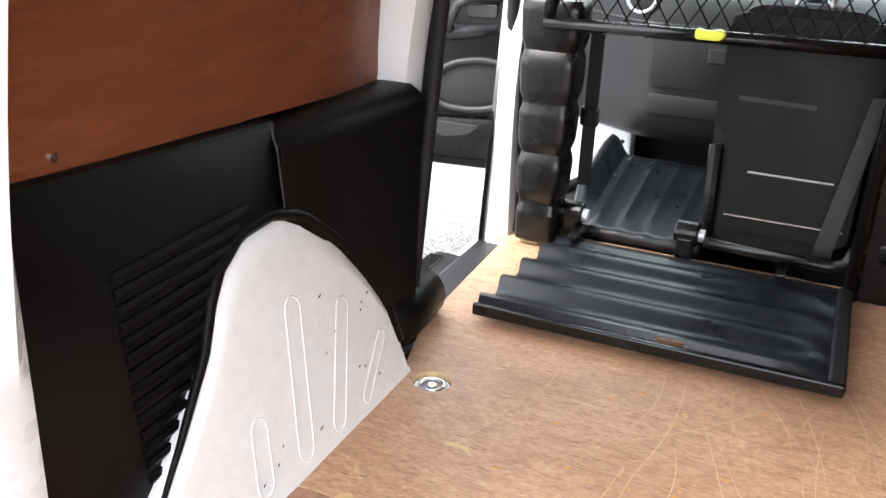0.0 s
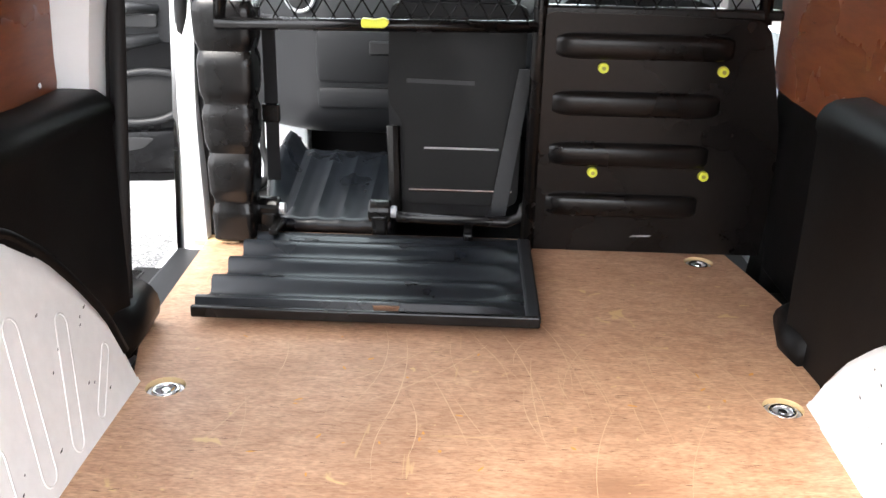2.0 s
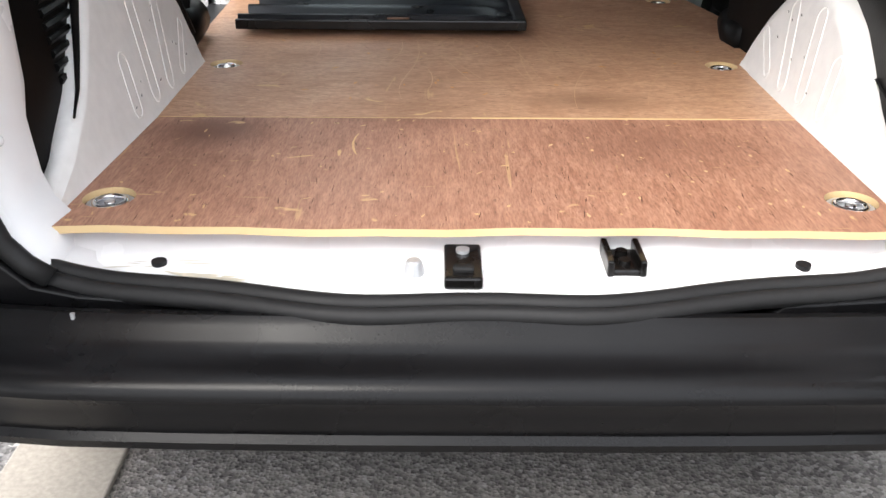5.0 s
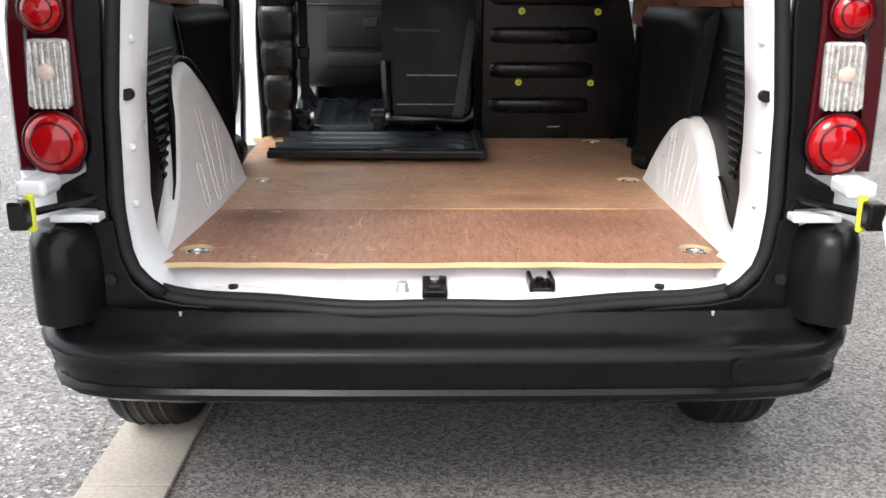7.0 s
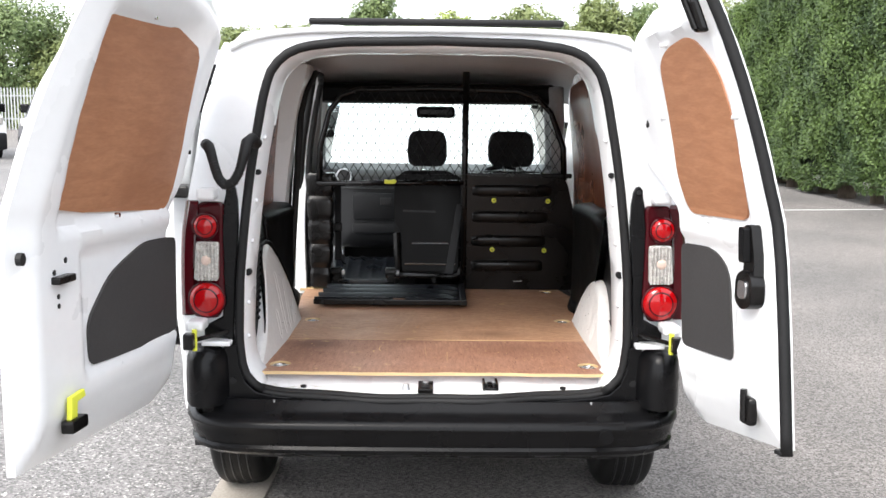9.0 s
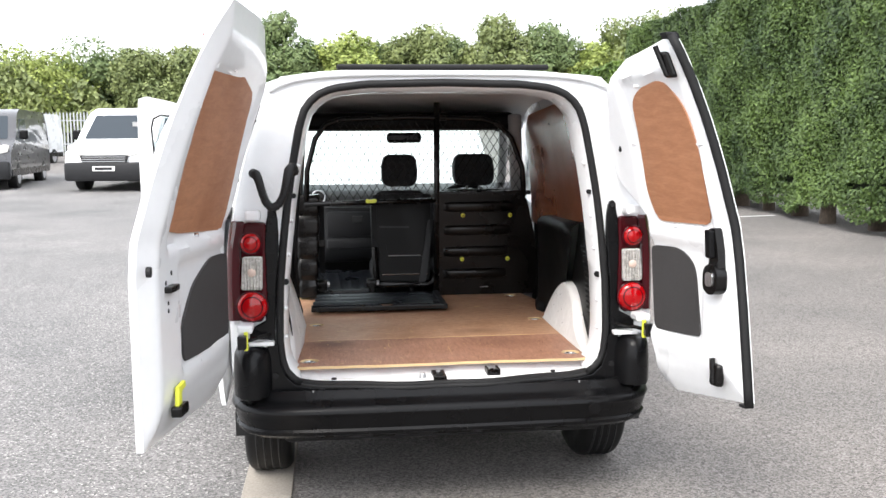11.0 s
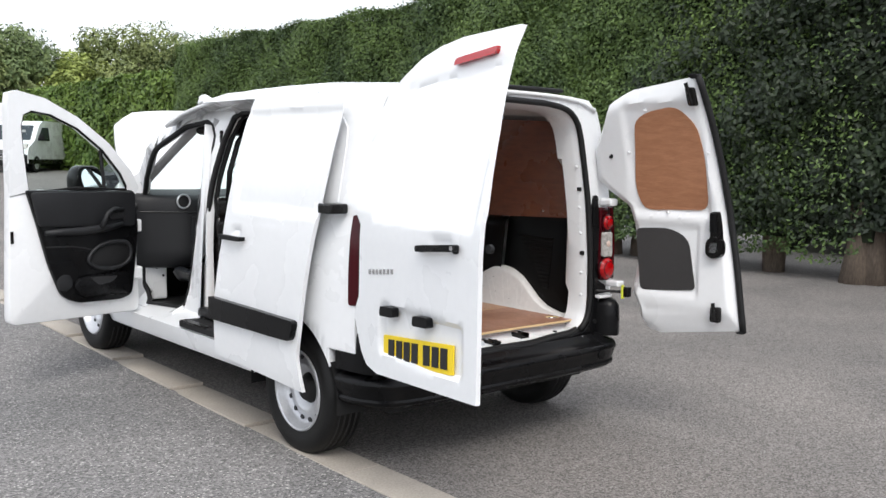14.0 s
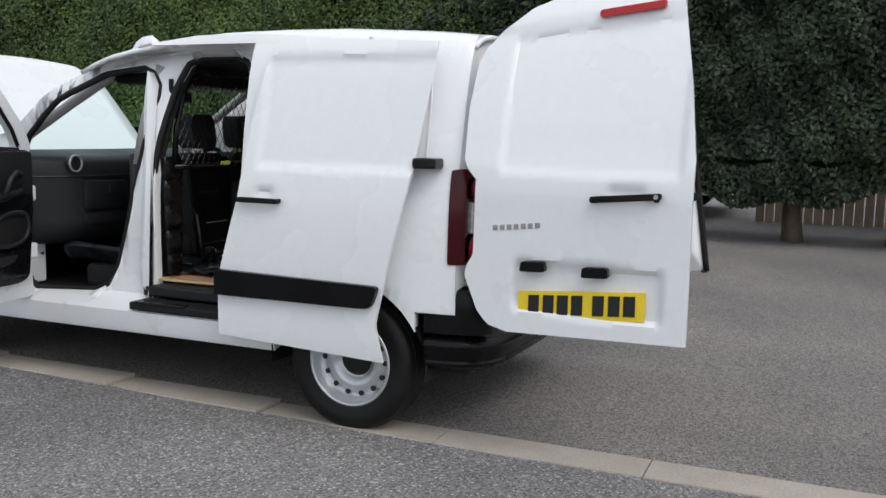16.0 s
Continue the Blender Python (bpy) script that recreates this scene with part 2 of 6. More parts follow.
M_HEDGE = leafmat("conifer_hedge_leaf", (0.021, 0.048, 0.012), (0.125, 0.195, 0.042))
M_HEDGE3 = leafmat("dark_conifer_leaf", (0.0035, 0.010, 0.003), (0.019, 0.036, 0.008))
M_HEDGE2 = leafmat("bright_hedge_leaf", (0.05, 0.10, 0.015), (0.16, 0.24, 0.04))
M_LEAF1 = leafmat("dark_tree_leaf", (0.07, 0.115, 0.04), (0.19, 0.25, 0.09))
M_LEAF2 = leafmat("yellow_green_tree_leaf", (0.12, 0.17, 0.035), (0.36, 0.42, 0.10))
M_LEAF3 = leafmat("olive_tree_leaf", (0.10, 0.135, 0.045), (0.24, 0.28, 0.095))
# near-black fill: the shade deep inside foliage, put into the colour
M_INNER = mat("inner_foliage_shade", (0.012, 0.018, 0.007), 1.0)


# ---- mesh helpers ----
def part(name, bm, material, parent=None, label="", smooth=False, mods=()):
    me = bpy.data.meshes.new(name)
    if smooth:
        for f in bm.faces:
            f.smooth = True
    bm.to_mesh(me)
    bm.free()
    me.materials.append(material)
    ob = new(name, me)
    if smooth == "auto":
        me.set_sharp_from_angle(angle=radians(35))
    if parent:
        ob.parent = parent
    if label:
        tagged(ob, label)
    return ob


def raw(name, verts, faces, material, parent=None, label="", smooth=False):
    me = bpy.data.meshes.new(name)
    me.from_pydata([tuple(v) for v in verts], [], faces)
    me.update()
    me.materials.append(material)
    if smooth:
        me.shade_smooth()
        me.set_sharp_from_angle(angle=radians(40))
    ob = new(name, me)
    if parent:
        ob.parent = parent
    if label:
        tagged(ob, label)
    return ob


def thing(name, m, label, category, group="", kind=""):
    e = new(name)
    e.matrix_world = m
    return tagged(e, label, category, group, kind)


def box(x0, x1, y0, y1, z0, z1, bevel=0.0, seg=2, bm=None):
    bm = bm or bmesh.new()
    r = bmesh.ops.create_cube(bm, size=1.0, matrix=Matrix.Translation(((x0 + x1) / 2, (y0 + y1) / 2, (z0 + z1) / 2)) @ Matrix.Diagonal((abs(x1 - x0), abs(y1 - y0), abs(z1 - z0), 1)))
    if bevel:
        es = list({e for v in r["verts"] for e in v.link_edges})
        bmesh.ops.bevel(bm, geom=es, offset=bevel, segments=seg, affect="EDGES", profile=0.5)
    return bm


def cyl(p, q, r0, r1=None, seg=20, bevel=0.0, bm=None):
    bm = bm or bmesh.new()
    p, q = Vector(p), Vector(q)
    r1 = r0 if r1 is None else r1
    d = q - p
    m = Matrix.Translation((p + q) / 2) @ d.to_track_quat("Z", "Y").to_matrix().to_4x4()
    r = bmesh.ops.create_cone(bm, cap_ends=True, segments=seg, radius1=r0, radius2=r1, depth=d.length, matrix=m)
    if bevel:
        es = [e for e in {e for v in r["verts"] for e in v.link_edges} if any(len(f.verts) > 4 for f in e.link_faces)]
        bmesh.ops.bevel(bm, geom=es, offset=bevel, segments=2, affect="EDGES", profile=0.5)
    return bm


def prism(pts, to3, d0, d1, bevel=0.0, seg=2, bm=None):
    """A plate of the outline pts (u, v), from depth d0 to d1; to3(u, v, d) gives the place."""
    bm = bm or bmesh.new()
    a = [bm.verts.new(to3(u, v, d0)) for u, v in pts]
    b = [bm.verts.new(to3(u, v, d1)) for u, v in pts]
    fa, fb = bm.faces.new(a), bm.faces.new(b[::-1])
    n = len(pts)
    for i in range(n):
        bm.faces.new((a[i], b[i], b[(i + 1) % n], a[(i + 1) % n]))
    bmesh.ops.recalc_face_normals(bm, faces=bm.faces)
    if bevel:
        es = list(set(fa.edges) | set(fb.edges))
        bmesh.ops.bevel(bm, geom=es, offset=bevel, segments=seg, affect="EDGES", profile=0.5)
    return bm


def rounded(pts, r, n=5):
    """The outline pts with round corners of radius r (one number, or one a corner)."""
    out = []
    k = len(pts)
    for i in range(k):
        p0, p1, p2 = Vector(pts[i - 1]), Vector(pts[i]), Vector(pts[(i + 1) % k])
        ri = r[i] if isinstance(r, (list, tuple)) else r
        a, b = (p0 - p1), (p2 - p1)
        ri = min(ri, a.length * 0.48, b.length * 0.48)
        if ri <= 0:
            out.append(tuple(p1))
            continue
        s, e = p1 + a.normalized() * ri, p1 + b.normalized() * ri
        for j in range(n + 1):
            t = j / n
            out.append(tuple((1 - t) ** 2 * s + 2 * t * (1 - t) * p1 + t * t * e))
    return out


def tube(points, r, seg=8, closed=False, bm=None, flat=1.0):
    """A round bar along points."""
    bm = bm or bmesh.new()
    ps = [Vector(p) for p in points]
    n = len(ps)
    rings = []
    up = None
    for i in range(n):
        a = ps[i - 1] if (i or closed) else ps[0]
        b = ps[(i + 1) % n] if (i < n - 1 or closed) else ps[-1]
        d = (b - a).normalized()
        if up is None:
            up = Vector((0, 0, 1)) if abs(d.z) < 0.9 else Vector((1, 0, 0))
        s = d.cross(up).normalized()
        up = s.cross(d).normalized()
        ri = r[i] if isinstance(r, (list, tuple)) else r
        rings.append([bm.verts.new(ps[i] + ri * (math.cos(t) * s + flat * math.sin(t) * up)) for t in [2 * math.pi * j / seg for j in range(seg)]])
    for i in range(n if closed else n - 1):
        A, B = rings[i], rings[(i + 1) % n]
        for j in range(seg):
            bm.faces.new((A[j], A[(j + 1) % seg], B[(j + 1) % seg], B[j]))
    if not closed:
        bm.faces.new(rings[0][::-1])
        bm.faces.new(rings[-1])
    bmesh.ops.recalc_face_normals(bm, faces=bm.faces)
    return bm


def loft(rows, closed_u=False, cap=False, bm=None):
    """A skin over rows of points."""
    bm = bm or bmesh.new()
    vs = [[bm.verts.new(p) for p in row] for row in rows]
    m = len(rows[0])
    for a, b in zip(vs, vs[1:]):
        for j in range(m if closed_u else m - 1):
            bm.faces.new((a[j], a[(j + 1) % m], b[(j + 1) % m], b[j]))
    if cap:
        bm.faces.new(vs[0][::-1])
        bm.faces.new(vs[-1])
    return bm


def solid(ob, t, offset=-1.0, bevel=0.0):
    s = ob.modifiers.new("thickness", "SOLIDIFY")
    s.thickness, s.offset = t, offset
    if bevel:
        b = ob.modifiers.new("edge", "BEVEL")
        b.width, b.segments, b.limit_method = bevel, 2, "ANGLE"
    return ob


def pw(x, xs, ys):
    return float(np.interp(x, xs, ys))


def scan(poly, n=26):
    """Rows (v, u0, u1) of a convex outline, from its bottom to its top."""
    vs = [p[1] for p in poly]
    lo, hi = min(vs), max(vs)
    out = []
    for k in range(n + 1):
        v = lo + (hi - lo) * (0.5 - 0.5 * math.cos(math.pi * (0.003 + 0.994 * k / n)))
        us = []
        for (u0, v0), (u1, v1) in zip(poly, poly[1:] + poly[:1]):
            if (v0 - v) * (v1 - v) <= 0 and v0 != v1:
                us.append(u0 + (u1 - u0) * (v - v0) / (v1 - v0))
        out.append((v, min(us), max(us)))
    return out


def patch(poly, to3, d0, d1, n=26, m=12):
    """A plate with the outline poly that follows the surface to3(u, v, d)."""
    rows = scan(poly, n)
    front = [[to3(u0 + (u1 - u0) * j / m, v, d0) for j in range(m + 1)] for v, u0, u1 in rows]
    back = [[to3(u0 + (u1 - u0) * j / m, v, d1) for j in range(m + 1)] for v, u0, u1 in rows]
    bm = loft([f + b[::-1] for f, b in zip(front, back)], True, True)
    bmesh.ops.recalc_face_normals(bm, faces=bm.faces)
    return bm


# ---- ground ----
def lie(x, y):
    """The yard's gentle rise away from the van."""
    d = math.hypot(max(0.0, x - 0.9) * 1.3, max(0.0, y - 0.7))
    return 0.021 * min(d, 60.0)


def sheet(x_list, y_list, dz):
    verts, faces = [], []
    for y in y_list:
        for x in x_list:
            verts.append((x, y, lie(x, y) + dz))
    w = len(x_list)
    for j in range(len(y_list) - 1):
        for i in range(w - 1):
            a = j * w + i
            faces.append((a, a + 1, a + w + 1, a + w))
    return verts, faces


far = [-900, -300, -120, -70, -50, -38, -30, -24, -19, -15, -12, -9.5, -7.5, -6, -4.5, -3, -2, -1.2]
mid = [-0.6, 0.2, 1.2, 2.4, 3.6, 5, 6.5, 8, 10, 13, 17, 22, 28, 36, 46, 60, 75, 120, 300, 900]
v, f = sheet(far + mid, far + mid, 0.0)
ground = tagged(raw("ground", v, f, M_TARMAC, smooth=True), "dark worn asphalt yard surface", "ground", kind="structure")
v, f = sheet([-40, -25, -15, -10, -7, -5, -3.5, -2.4, -1.6, -0.86], [-12, -8, -5, -3, -1.5, 0, 1.5, 3, 5, 8, 12, 16, 21, 26], 0.004)
worn = tagged(raw("pavement", v, f, M_CHIPPED, smooth=True), "pale chipped asphalt beside the edging", "ground", kind="structure")
edging = thing("edging", Matrix(), "flush concrete edging strip under the van", "kerb", kind="structure")
eb = box(0, 0.215, 0, 0.909, -0.06, 0.012, 0.004)
first = None
for i in range(20):
    y = -6.2 + i * 0.914
    if first is None:
        first = part("edging_stone", eb, M_CONC, edging)
        ob = first
    else:
        ob = new("edging_stone", first.data)
        ob.parent = edging
    ob.location = (-0.872, y, lie(-0.8, y + 0.45))
v, f = sheet([4.6 + 0.4 * i for i in range(6)], [10.4, 10.5], 0.006)
tagged(raw("road_marking", v, f, mat("white_line_paint", (0.6, 0.6, 0.58), 0.8)), "thin faded white painted line on asphalt", "marking", kind="structure")


# ---- hedge and trees ----
def cards(n, place, size, seed, up=0.3):
    """Small leaf blades: n quads with two folds, at places from place(rng, n)."""
    rng = np.random.default_rng(seed)
    p, nrm = place(rng, n)
    s = size * rng.uniform(0.6, 1.4, (n, 1))
    d = nrm + rng.normal(0, 0.55, (n, 3))
    d /= np.linalg.norm(d, axis=1, keepdims=True)
    r = rng.normal(0, 1, (n, 3)) + np.array([0, 0, up])
    u = np.cross(d, r)
    u /= np.linalg.norm(u, axis=1, keepdims=True) + 1e-9
    w = np.cross(d, u)
    a, b = p - u * s * 0.5, p + u * s * 0.5
    c = p + w * s * 1.1 + d * s * 0.25
    e = p - w * s * 0.9 - d * s * 0.1
    verts = np.stack([e, b, c, a], 1).reshape(-1, 3)
    idx = np.arange(n * 4).reshape(-1, 4)
    return verts, idx


def fast(name, verts, idx, material, parent, label="", kind=""):
    me = bpy.data.meshes.new(name)
    n = len(idx)
    me.vertices.add(len(verts))
    me.vertices.foreach_set("co", verts.astype(np.float32).ravel())
    me.loops.add(n * 4)
    me.loops.foreach_set("vertex_index", idx.astype(np.int32).ravel())
    me.polygons.add(n)
    me.polygons.foreach_set("loop_start", np.arange(0, n * 4, 4, dtype=np.int32))
    me.update(calc_edges=True)
    me.materials.append(material)
    ob = new(name, me)
    ob.parent = parent
    return tagged(ob, label, kind=kind)


def hedge(x0, x1, y0, y1, z0, z1, n, size, material, seed, label, trunks, rough=1.0):
    root = thing("hedge", pose(0, 0, 0), label, "hedge")

    def wob(y, z):
        return (0.09 * np.sin(y * 1.3 + 0.4 * z) + 0.05 * np.sin(y * 3.7 + 1.1 * z) + 0.05 * np.sin(5.7 * z + y * 2.3) + 0.035 * np.sin(11 * y - 7 * z)) * rough

    def place(rng, k):
        side = rng.random(k)
        y = rng.uniform(y0, y1, k)
        # the paler and the darker stretch of hedge mingle where they meet
        if y0 > 0 and trunks:
            y = np.where((y - y0 < 3.6) & (rng.random(k) > (y - y0) / 3.6), y + 4.0, y)
        elif trunks:
            y = np.where((y1 - y < 3.6) & (rng.random(k) > (y1 - y) / 3.6), y - 4.0, y)
        z = rng.uniform(z0, z1, k)
        x = x0 + wob(y, z) * 0.7 + np.abs(rng.normal(0, 0.1, k))
        nr = np.tile([-1.0, 0, 0.35], (k, 1))
        low = z < z0 + 0.45
        z = np.where(low, z + 0.08 * np.sin(y * 2.3) + 0.06 * np.sin(y * 6.1), z)
        top = side < 0.16
        x = np.where(top, rng.uniform(x0, x1, k), x)
        z = np.where(top, z1 + 0.05 * np.sin(y * 3.1) + rng.normal(0, 0.035, k), z)
        nr[top] = (0, 0, 1)
        end = (side > 0.94) & (not trunks or y0 > 0)
        x = np.where(end, rng.uniform(x0, x1, k), x)
        y = np.where(end, np.where(rng.random(k) < (1.0 if trunks else 0.75), y1 + 0.1 * np.sin(3 * z) + rng.normal(0, 0.05, k), y0), y)
        nr[end] = (-0.2, 1, 0.2)
        return np.stack([x, y, z], 1), nr

    v, i = cards(n, place, size, seed)
    fast("foliage", v, i, material, root, "dense clipped green foliage", "stuff")
    # solid core behind the leaves, coloured as the dark between them
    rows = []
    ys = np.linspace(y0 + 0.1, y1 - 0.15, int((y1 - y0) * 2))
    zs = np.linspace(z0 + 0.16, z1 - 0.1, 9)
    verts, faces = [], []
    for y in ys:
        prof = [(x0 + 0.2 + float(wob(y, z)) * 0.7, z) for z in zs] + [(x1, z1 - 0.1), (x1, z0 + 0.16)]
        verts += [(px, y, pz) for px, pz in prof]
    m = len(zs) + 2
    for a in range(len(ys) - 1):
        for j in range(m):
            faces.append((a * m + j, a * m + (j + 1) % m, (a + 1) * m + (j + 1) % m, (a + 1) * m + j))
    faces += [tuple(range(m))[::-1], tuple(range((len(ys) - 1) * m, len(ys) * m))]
    raw("shade_core", verts, faces, M_INNER, root)
    rng = random.Random(seed)
    y = y0 + 0.3
    while trunks and y < y1:
        x = (x0 + x1) / 2 + rng.uniform(-0.15, 0.1) - 0.15
        g = lie(x, y) - 0.1
        r = rng.uniform(0.08, 0.15)
        pts = [(x, y, g), (x + rng.uniform(-0.04, 0.04), y + rng.uniform(-0.05, 0.05), g + 0.5), (x + rng.uniform(-0.1, 0.1), y + rng.uniform(-0.15, 0.15), z0 + 0.6)]
        part("trunk", tube(pts, [r * 1.4, r, r * 0.8], 9), M_BARK, root, smooth=True)
        y += rng.uniform(0.75, 1.25)
    return root


hedge(6.5, 7.7, 1.2, 18.0, 0.46, 4.0, 300000, 0.027, M_HEDGE, 1, "tall clipped green conifer hedge on bare trunks", True)
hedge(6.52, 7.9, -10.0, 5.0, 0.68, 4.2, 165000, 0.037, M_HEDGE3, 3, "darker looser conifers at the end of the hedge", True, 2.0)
hedge(9.5, 10.7, 20.0, 45.0, 0.5, 4.1, 40000, 0.09, M_HEDGE2, 2, "lower clipped bright green hedge farther off", False)


# ---- van body ----
van = thing("van", Matrix(), "white panel van with every door open, on asphalt", "van")
XZ_Z, XZ_X = [0.28, 0.40, 0.60, 0.90, 1.10, 1.30, 1.50, 1.70, 1.77], [0.85, 0.885, 0.898, 0.902, 0.895, 0.872, 0.838, 0.79, 0.755]
XZ_C = np.polyfit(XZ_Z, XZ_X, 6)


def half_width(z, y=1.0):
    w = float(np.polyval(XZ_C, min(max(z, 0.28), 1.77)))
    if y < 0.4:
        t = (0.4 - y) / 0.4
        w -= t * t * (0.04 + 0.085 * max(0.0, (z - 1.1) / 0.66))
    if y > 2.4:
        w -= 0.03 * ((y - 2.4) / 1.6) ** 2 + max(0, z - 1.1) * 0.12 * min(1.0, (y - 2.4) / 0.5)
    return w


def inset(y, z):
    """How far the door apertures lie inside the outer skin."""
    k = lambda t, p, q: min(1.0, max(0.0, (t - p) / (q - p)))
    return 0.165 * k(y, 1.17, 1.21) * (1 - k(y, 2.72, 2.78)) * k(z, 0.44, 0.50) * (1 - k(z, 1.712, 1.75)) * (1 - 0.9 * k(y, 1.72, 2.45) * k(z, 1.15, 1.5))


def left_x(z, y):
    return -(half_width(z, y) - inset(y, z))


def top_edge(y):
    return pw(y, [0.0, 0.12, 1.2, 1.5, 1.8, 2.08, 2.35, 2.65, 2.95, 3.1, 4.0, 4.25], [1.725, 1.74, 1.795, 1.793, 1.76, 1.70, 1.56, 1.375, 1.17, 1.08, 0.9, 0.8])


def bottom_edge(y):
    b = 0.33 if y > 0.28 else 0.585
    for c in (0.62, 3.36):
        if abs(y - c) < 0.385:
            b = max(b, 0.315 + math.sqrt(0.385**2 - (y - c) ** 2))
    return b


LEVELS = sorted([0.30 + 0.05 * i for i in range(31)] + [0.44, 0.47, 1.712, 1.73])


def side_panel(sgn, holes, y_marks):
    ys = sorted(set([round(y, 4) for y in np.arange(0.10, 4.2, 0.04)] + [round(y, 4) for y in y_marks]))
    verts, faces, index = [], [], {}

    def vert(y, z):
        k = (round(y, 4), round(z, 4))
        if k not in index:
            index[k] = len(verts)
            verts.append((left_x(z, y) if sgn < 0 else half_width(z, y), y, z))
        return index[k]

    for a, b in zip(ys, ys[1:]):
        ma = (a + b) / 2
        cuts_a, cuts_b = [bottom_edge(a + 1e-4)], [bottom_edge(b - 1e-4)]
        for h0, h1, lo, hi in holes:
            if h0 < ma < h1:
                cuts_a += [lo(a), hi(a)]
                cuts_b += [lo(b), hi(b)]
        cuts_a.append(top_edge(a))
        cuts_b.append(top_edge(b))
        for k in range(0, len(cuts_a), 2):
            la, ua, lb, ub = cuts_a[k], cuts_a[k + 1], cuts_b[k], cuts_b[k + 1]
            lv = [z for z in LEVELS if max(la, lb) + 0.012 < z < min(ua, ub) - 0.012]
            pa, pb = [la] + lv + [ua], [lb] + lv + [ub]
            for j in range(len(pa) - 1):
                ids = [vert(a, pa[j]), vert(b, pb[j]), vert(b, pb[j + 1]), vert(a, pa[j + 1])]
                ids = [x for i, x in enumerate(ids) if x != ids[i - 1]]
                if len(ids) > 2:
                    faces.append(ids if sgn < 0 else ids[::-1])
    ob = raw("body_side", verts, [f[::-1] for f in faces], M_WHITE, van, "white painted steel body side", smooth=True)
    return solid(ob, 0.045, -1.0, 0.004)


# outlines of the openings, as lower and upper height along y
def shift(line):
    """From the outer skin in to the recessed aperture."""
    return ([y + 0.0466 * (y + 1.36) for y in line[0]], [min(1.70, z + 0.0466 * (z - 1.354)) for z in line[1]])


FD_LO = ([1.665, 1.70, 1.78, 1.83, 1.90, 1.97, 2.05, 2.40, 2.50, 2.545], [1.50, 1.40, 1.12, 0.90, 0.68, 0.57, 0.535, 0.52, 0.54, 0.64])
FD_HI = ([1.665, 1.70, 1.76, 1.95, 2.20, 2.45, 2.52, 2.545], [1.55, 1.61, 1.635, 1.605, 1.48, 1.30, 1.22, 1.12])
SD_LO = ([1.25, 1.27, 1.31, 1.37, 1.58, 1.66, 1.712, 1.737], [0.70, 0.60, 0.53, 0.505, 0.505, 0.53, 0.58, 0.70])
SD_HI = ([1.25, 1.27, 1.31, 1.37, 1.45, 1.53, 1.59, 1.65, 1.70, 1.737], [1.50, 1.60, 1.66, 1.69, 1.69, 1.655, 1.53, 1.30, 1.02, 0.75])
FD_LO, FD_HI = shift(FD_LO), shift(FD_HI)
SD_LO, SD_HI = [(shift(q)[0][:0] + [y if y < 1.42 else y + 0.0466 * (y + 1.36) for y in q[0]], shift(q)[1]) for q in (SD_LO, SD_HI)]
left_holes = [
    (FD_LO[0][0], FD_LO[0][-1], lambda y: pw(y, *FD_LO), lambda y: pw(y, *FD_HI)),
    (SD_LO[0][0], SD_LO[0][-1], lambda y: pw(y, *SD_LO), lambda y: pw(y, *SD_HI)),
]
RW_LO = ([1.70, 1.74, 1.80, 2.40, 2.50, 2.53], [1.30, 1.17, 1.14, 1.10, 1.12, 1.16])
RW_HI = ([1.70, 1.74, 1.80, 1.95, 2.20, 2.45, 2.53], [1.50, 1.58, 1.61, 1.59, 1.47, 1.27, 1.18])
right_holes = [(1.70, 2.53, lambda y: pw(y, *RW_LO), lambda y: pw(y, *RW_HI))]
side_panel(-1, left_holes, FD_LO[0] + FD_HI[0] + SD_LO[0] + SD_HI[0] + [1.17, 1.21, 2.72, 2.78, 0.28, 0.235, 0.24, 0.25, 1.005])
side_panel(1, right_holes, RW_LO[0] + RW_HI[0] + [0.28, 0.235, 0.24, 0.25, 1.005])


def outline(lo, hi):
    ys = np.unique(np.round(np.concatenate([lo[0], hi[0], np.linspace(lo[0][0], lo[0][-1], 12)]), 4))
    return [(y, pw(y, *lo)) for y in ys] + [(y, pw(y, *hi)) for y in ys[::-1]]


for lo, hi, nm in ((FD_LO, FD_HI, "door_seal"), (SD_LO, SD_HI, "door_seal")):
    pts = [(left_x(z, y) + 0.012, y, z) for y, z in outline(lo, hi)]
    part(nm, tube(pts, 0.017, 8, True), M_RUBBER, van, "black rubber door seal", smooth=True)

for lo, hi in ((SD_LO, SD_HI),):
    pts = [(left_x(z, y) + 0.052, y - (0.04 if y < 1.30 else 0.0), z) for y, z in outline(lo, hi)]
    part("door_seal", tube(pts, 0.016, 8, True), M_RUBBER, van, "black rubber door seal", smooth=True)

# roof skin
ROOF_H = ([0.08, 0.3, 0.8, 1.3, 1.7, 2.0, 2.12, 2.2], [1.795, 1.818, 1.845, 1.845, 1.82, 1.765, 1.72, 1.675])
rows = []
for y in [0.09, 0.14, 0.22, 0.35, 0.5, 0.8, 1.1, 1.4, 1.7, 1.9, 2.05, 2.12, 2.2]:
    zt, zc = top_edge(y), pw(y, *ROOF_H)
    w = half_width(zt, y)
    row = []
    for k in range(-12, 13):
        s = k / 12
        a = abs(s)
        x = w * (1 - (1 - a) ** 1.15)
        z = zc - (zc - zt) * a**5 - 0.012 * a * a
        row.append((math.copysign(x, s), y, z))
    rows.append(row)
roof = part("roof", loft(rows), M_WHITE, van, "white painted roof skin", smooth=True)
solid(roof, 0.02, -1.0)
inner = [[(x * 0.93, y, z - 0.045) for x, y, z in row] for row in rows[2:]]
part("headlining", loft(inner), M_ROOFIN, van, "pale grey roof lining with steel cross ribs", smooth=True)
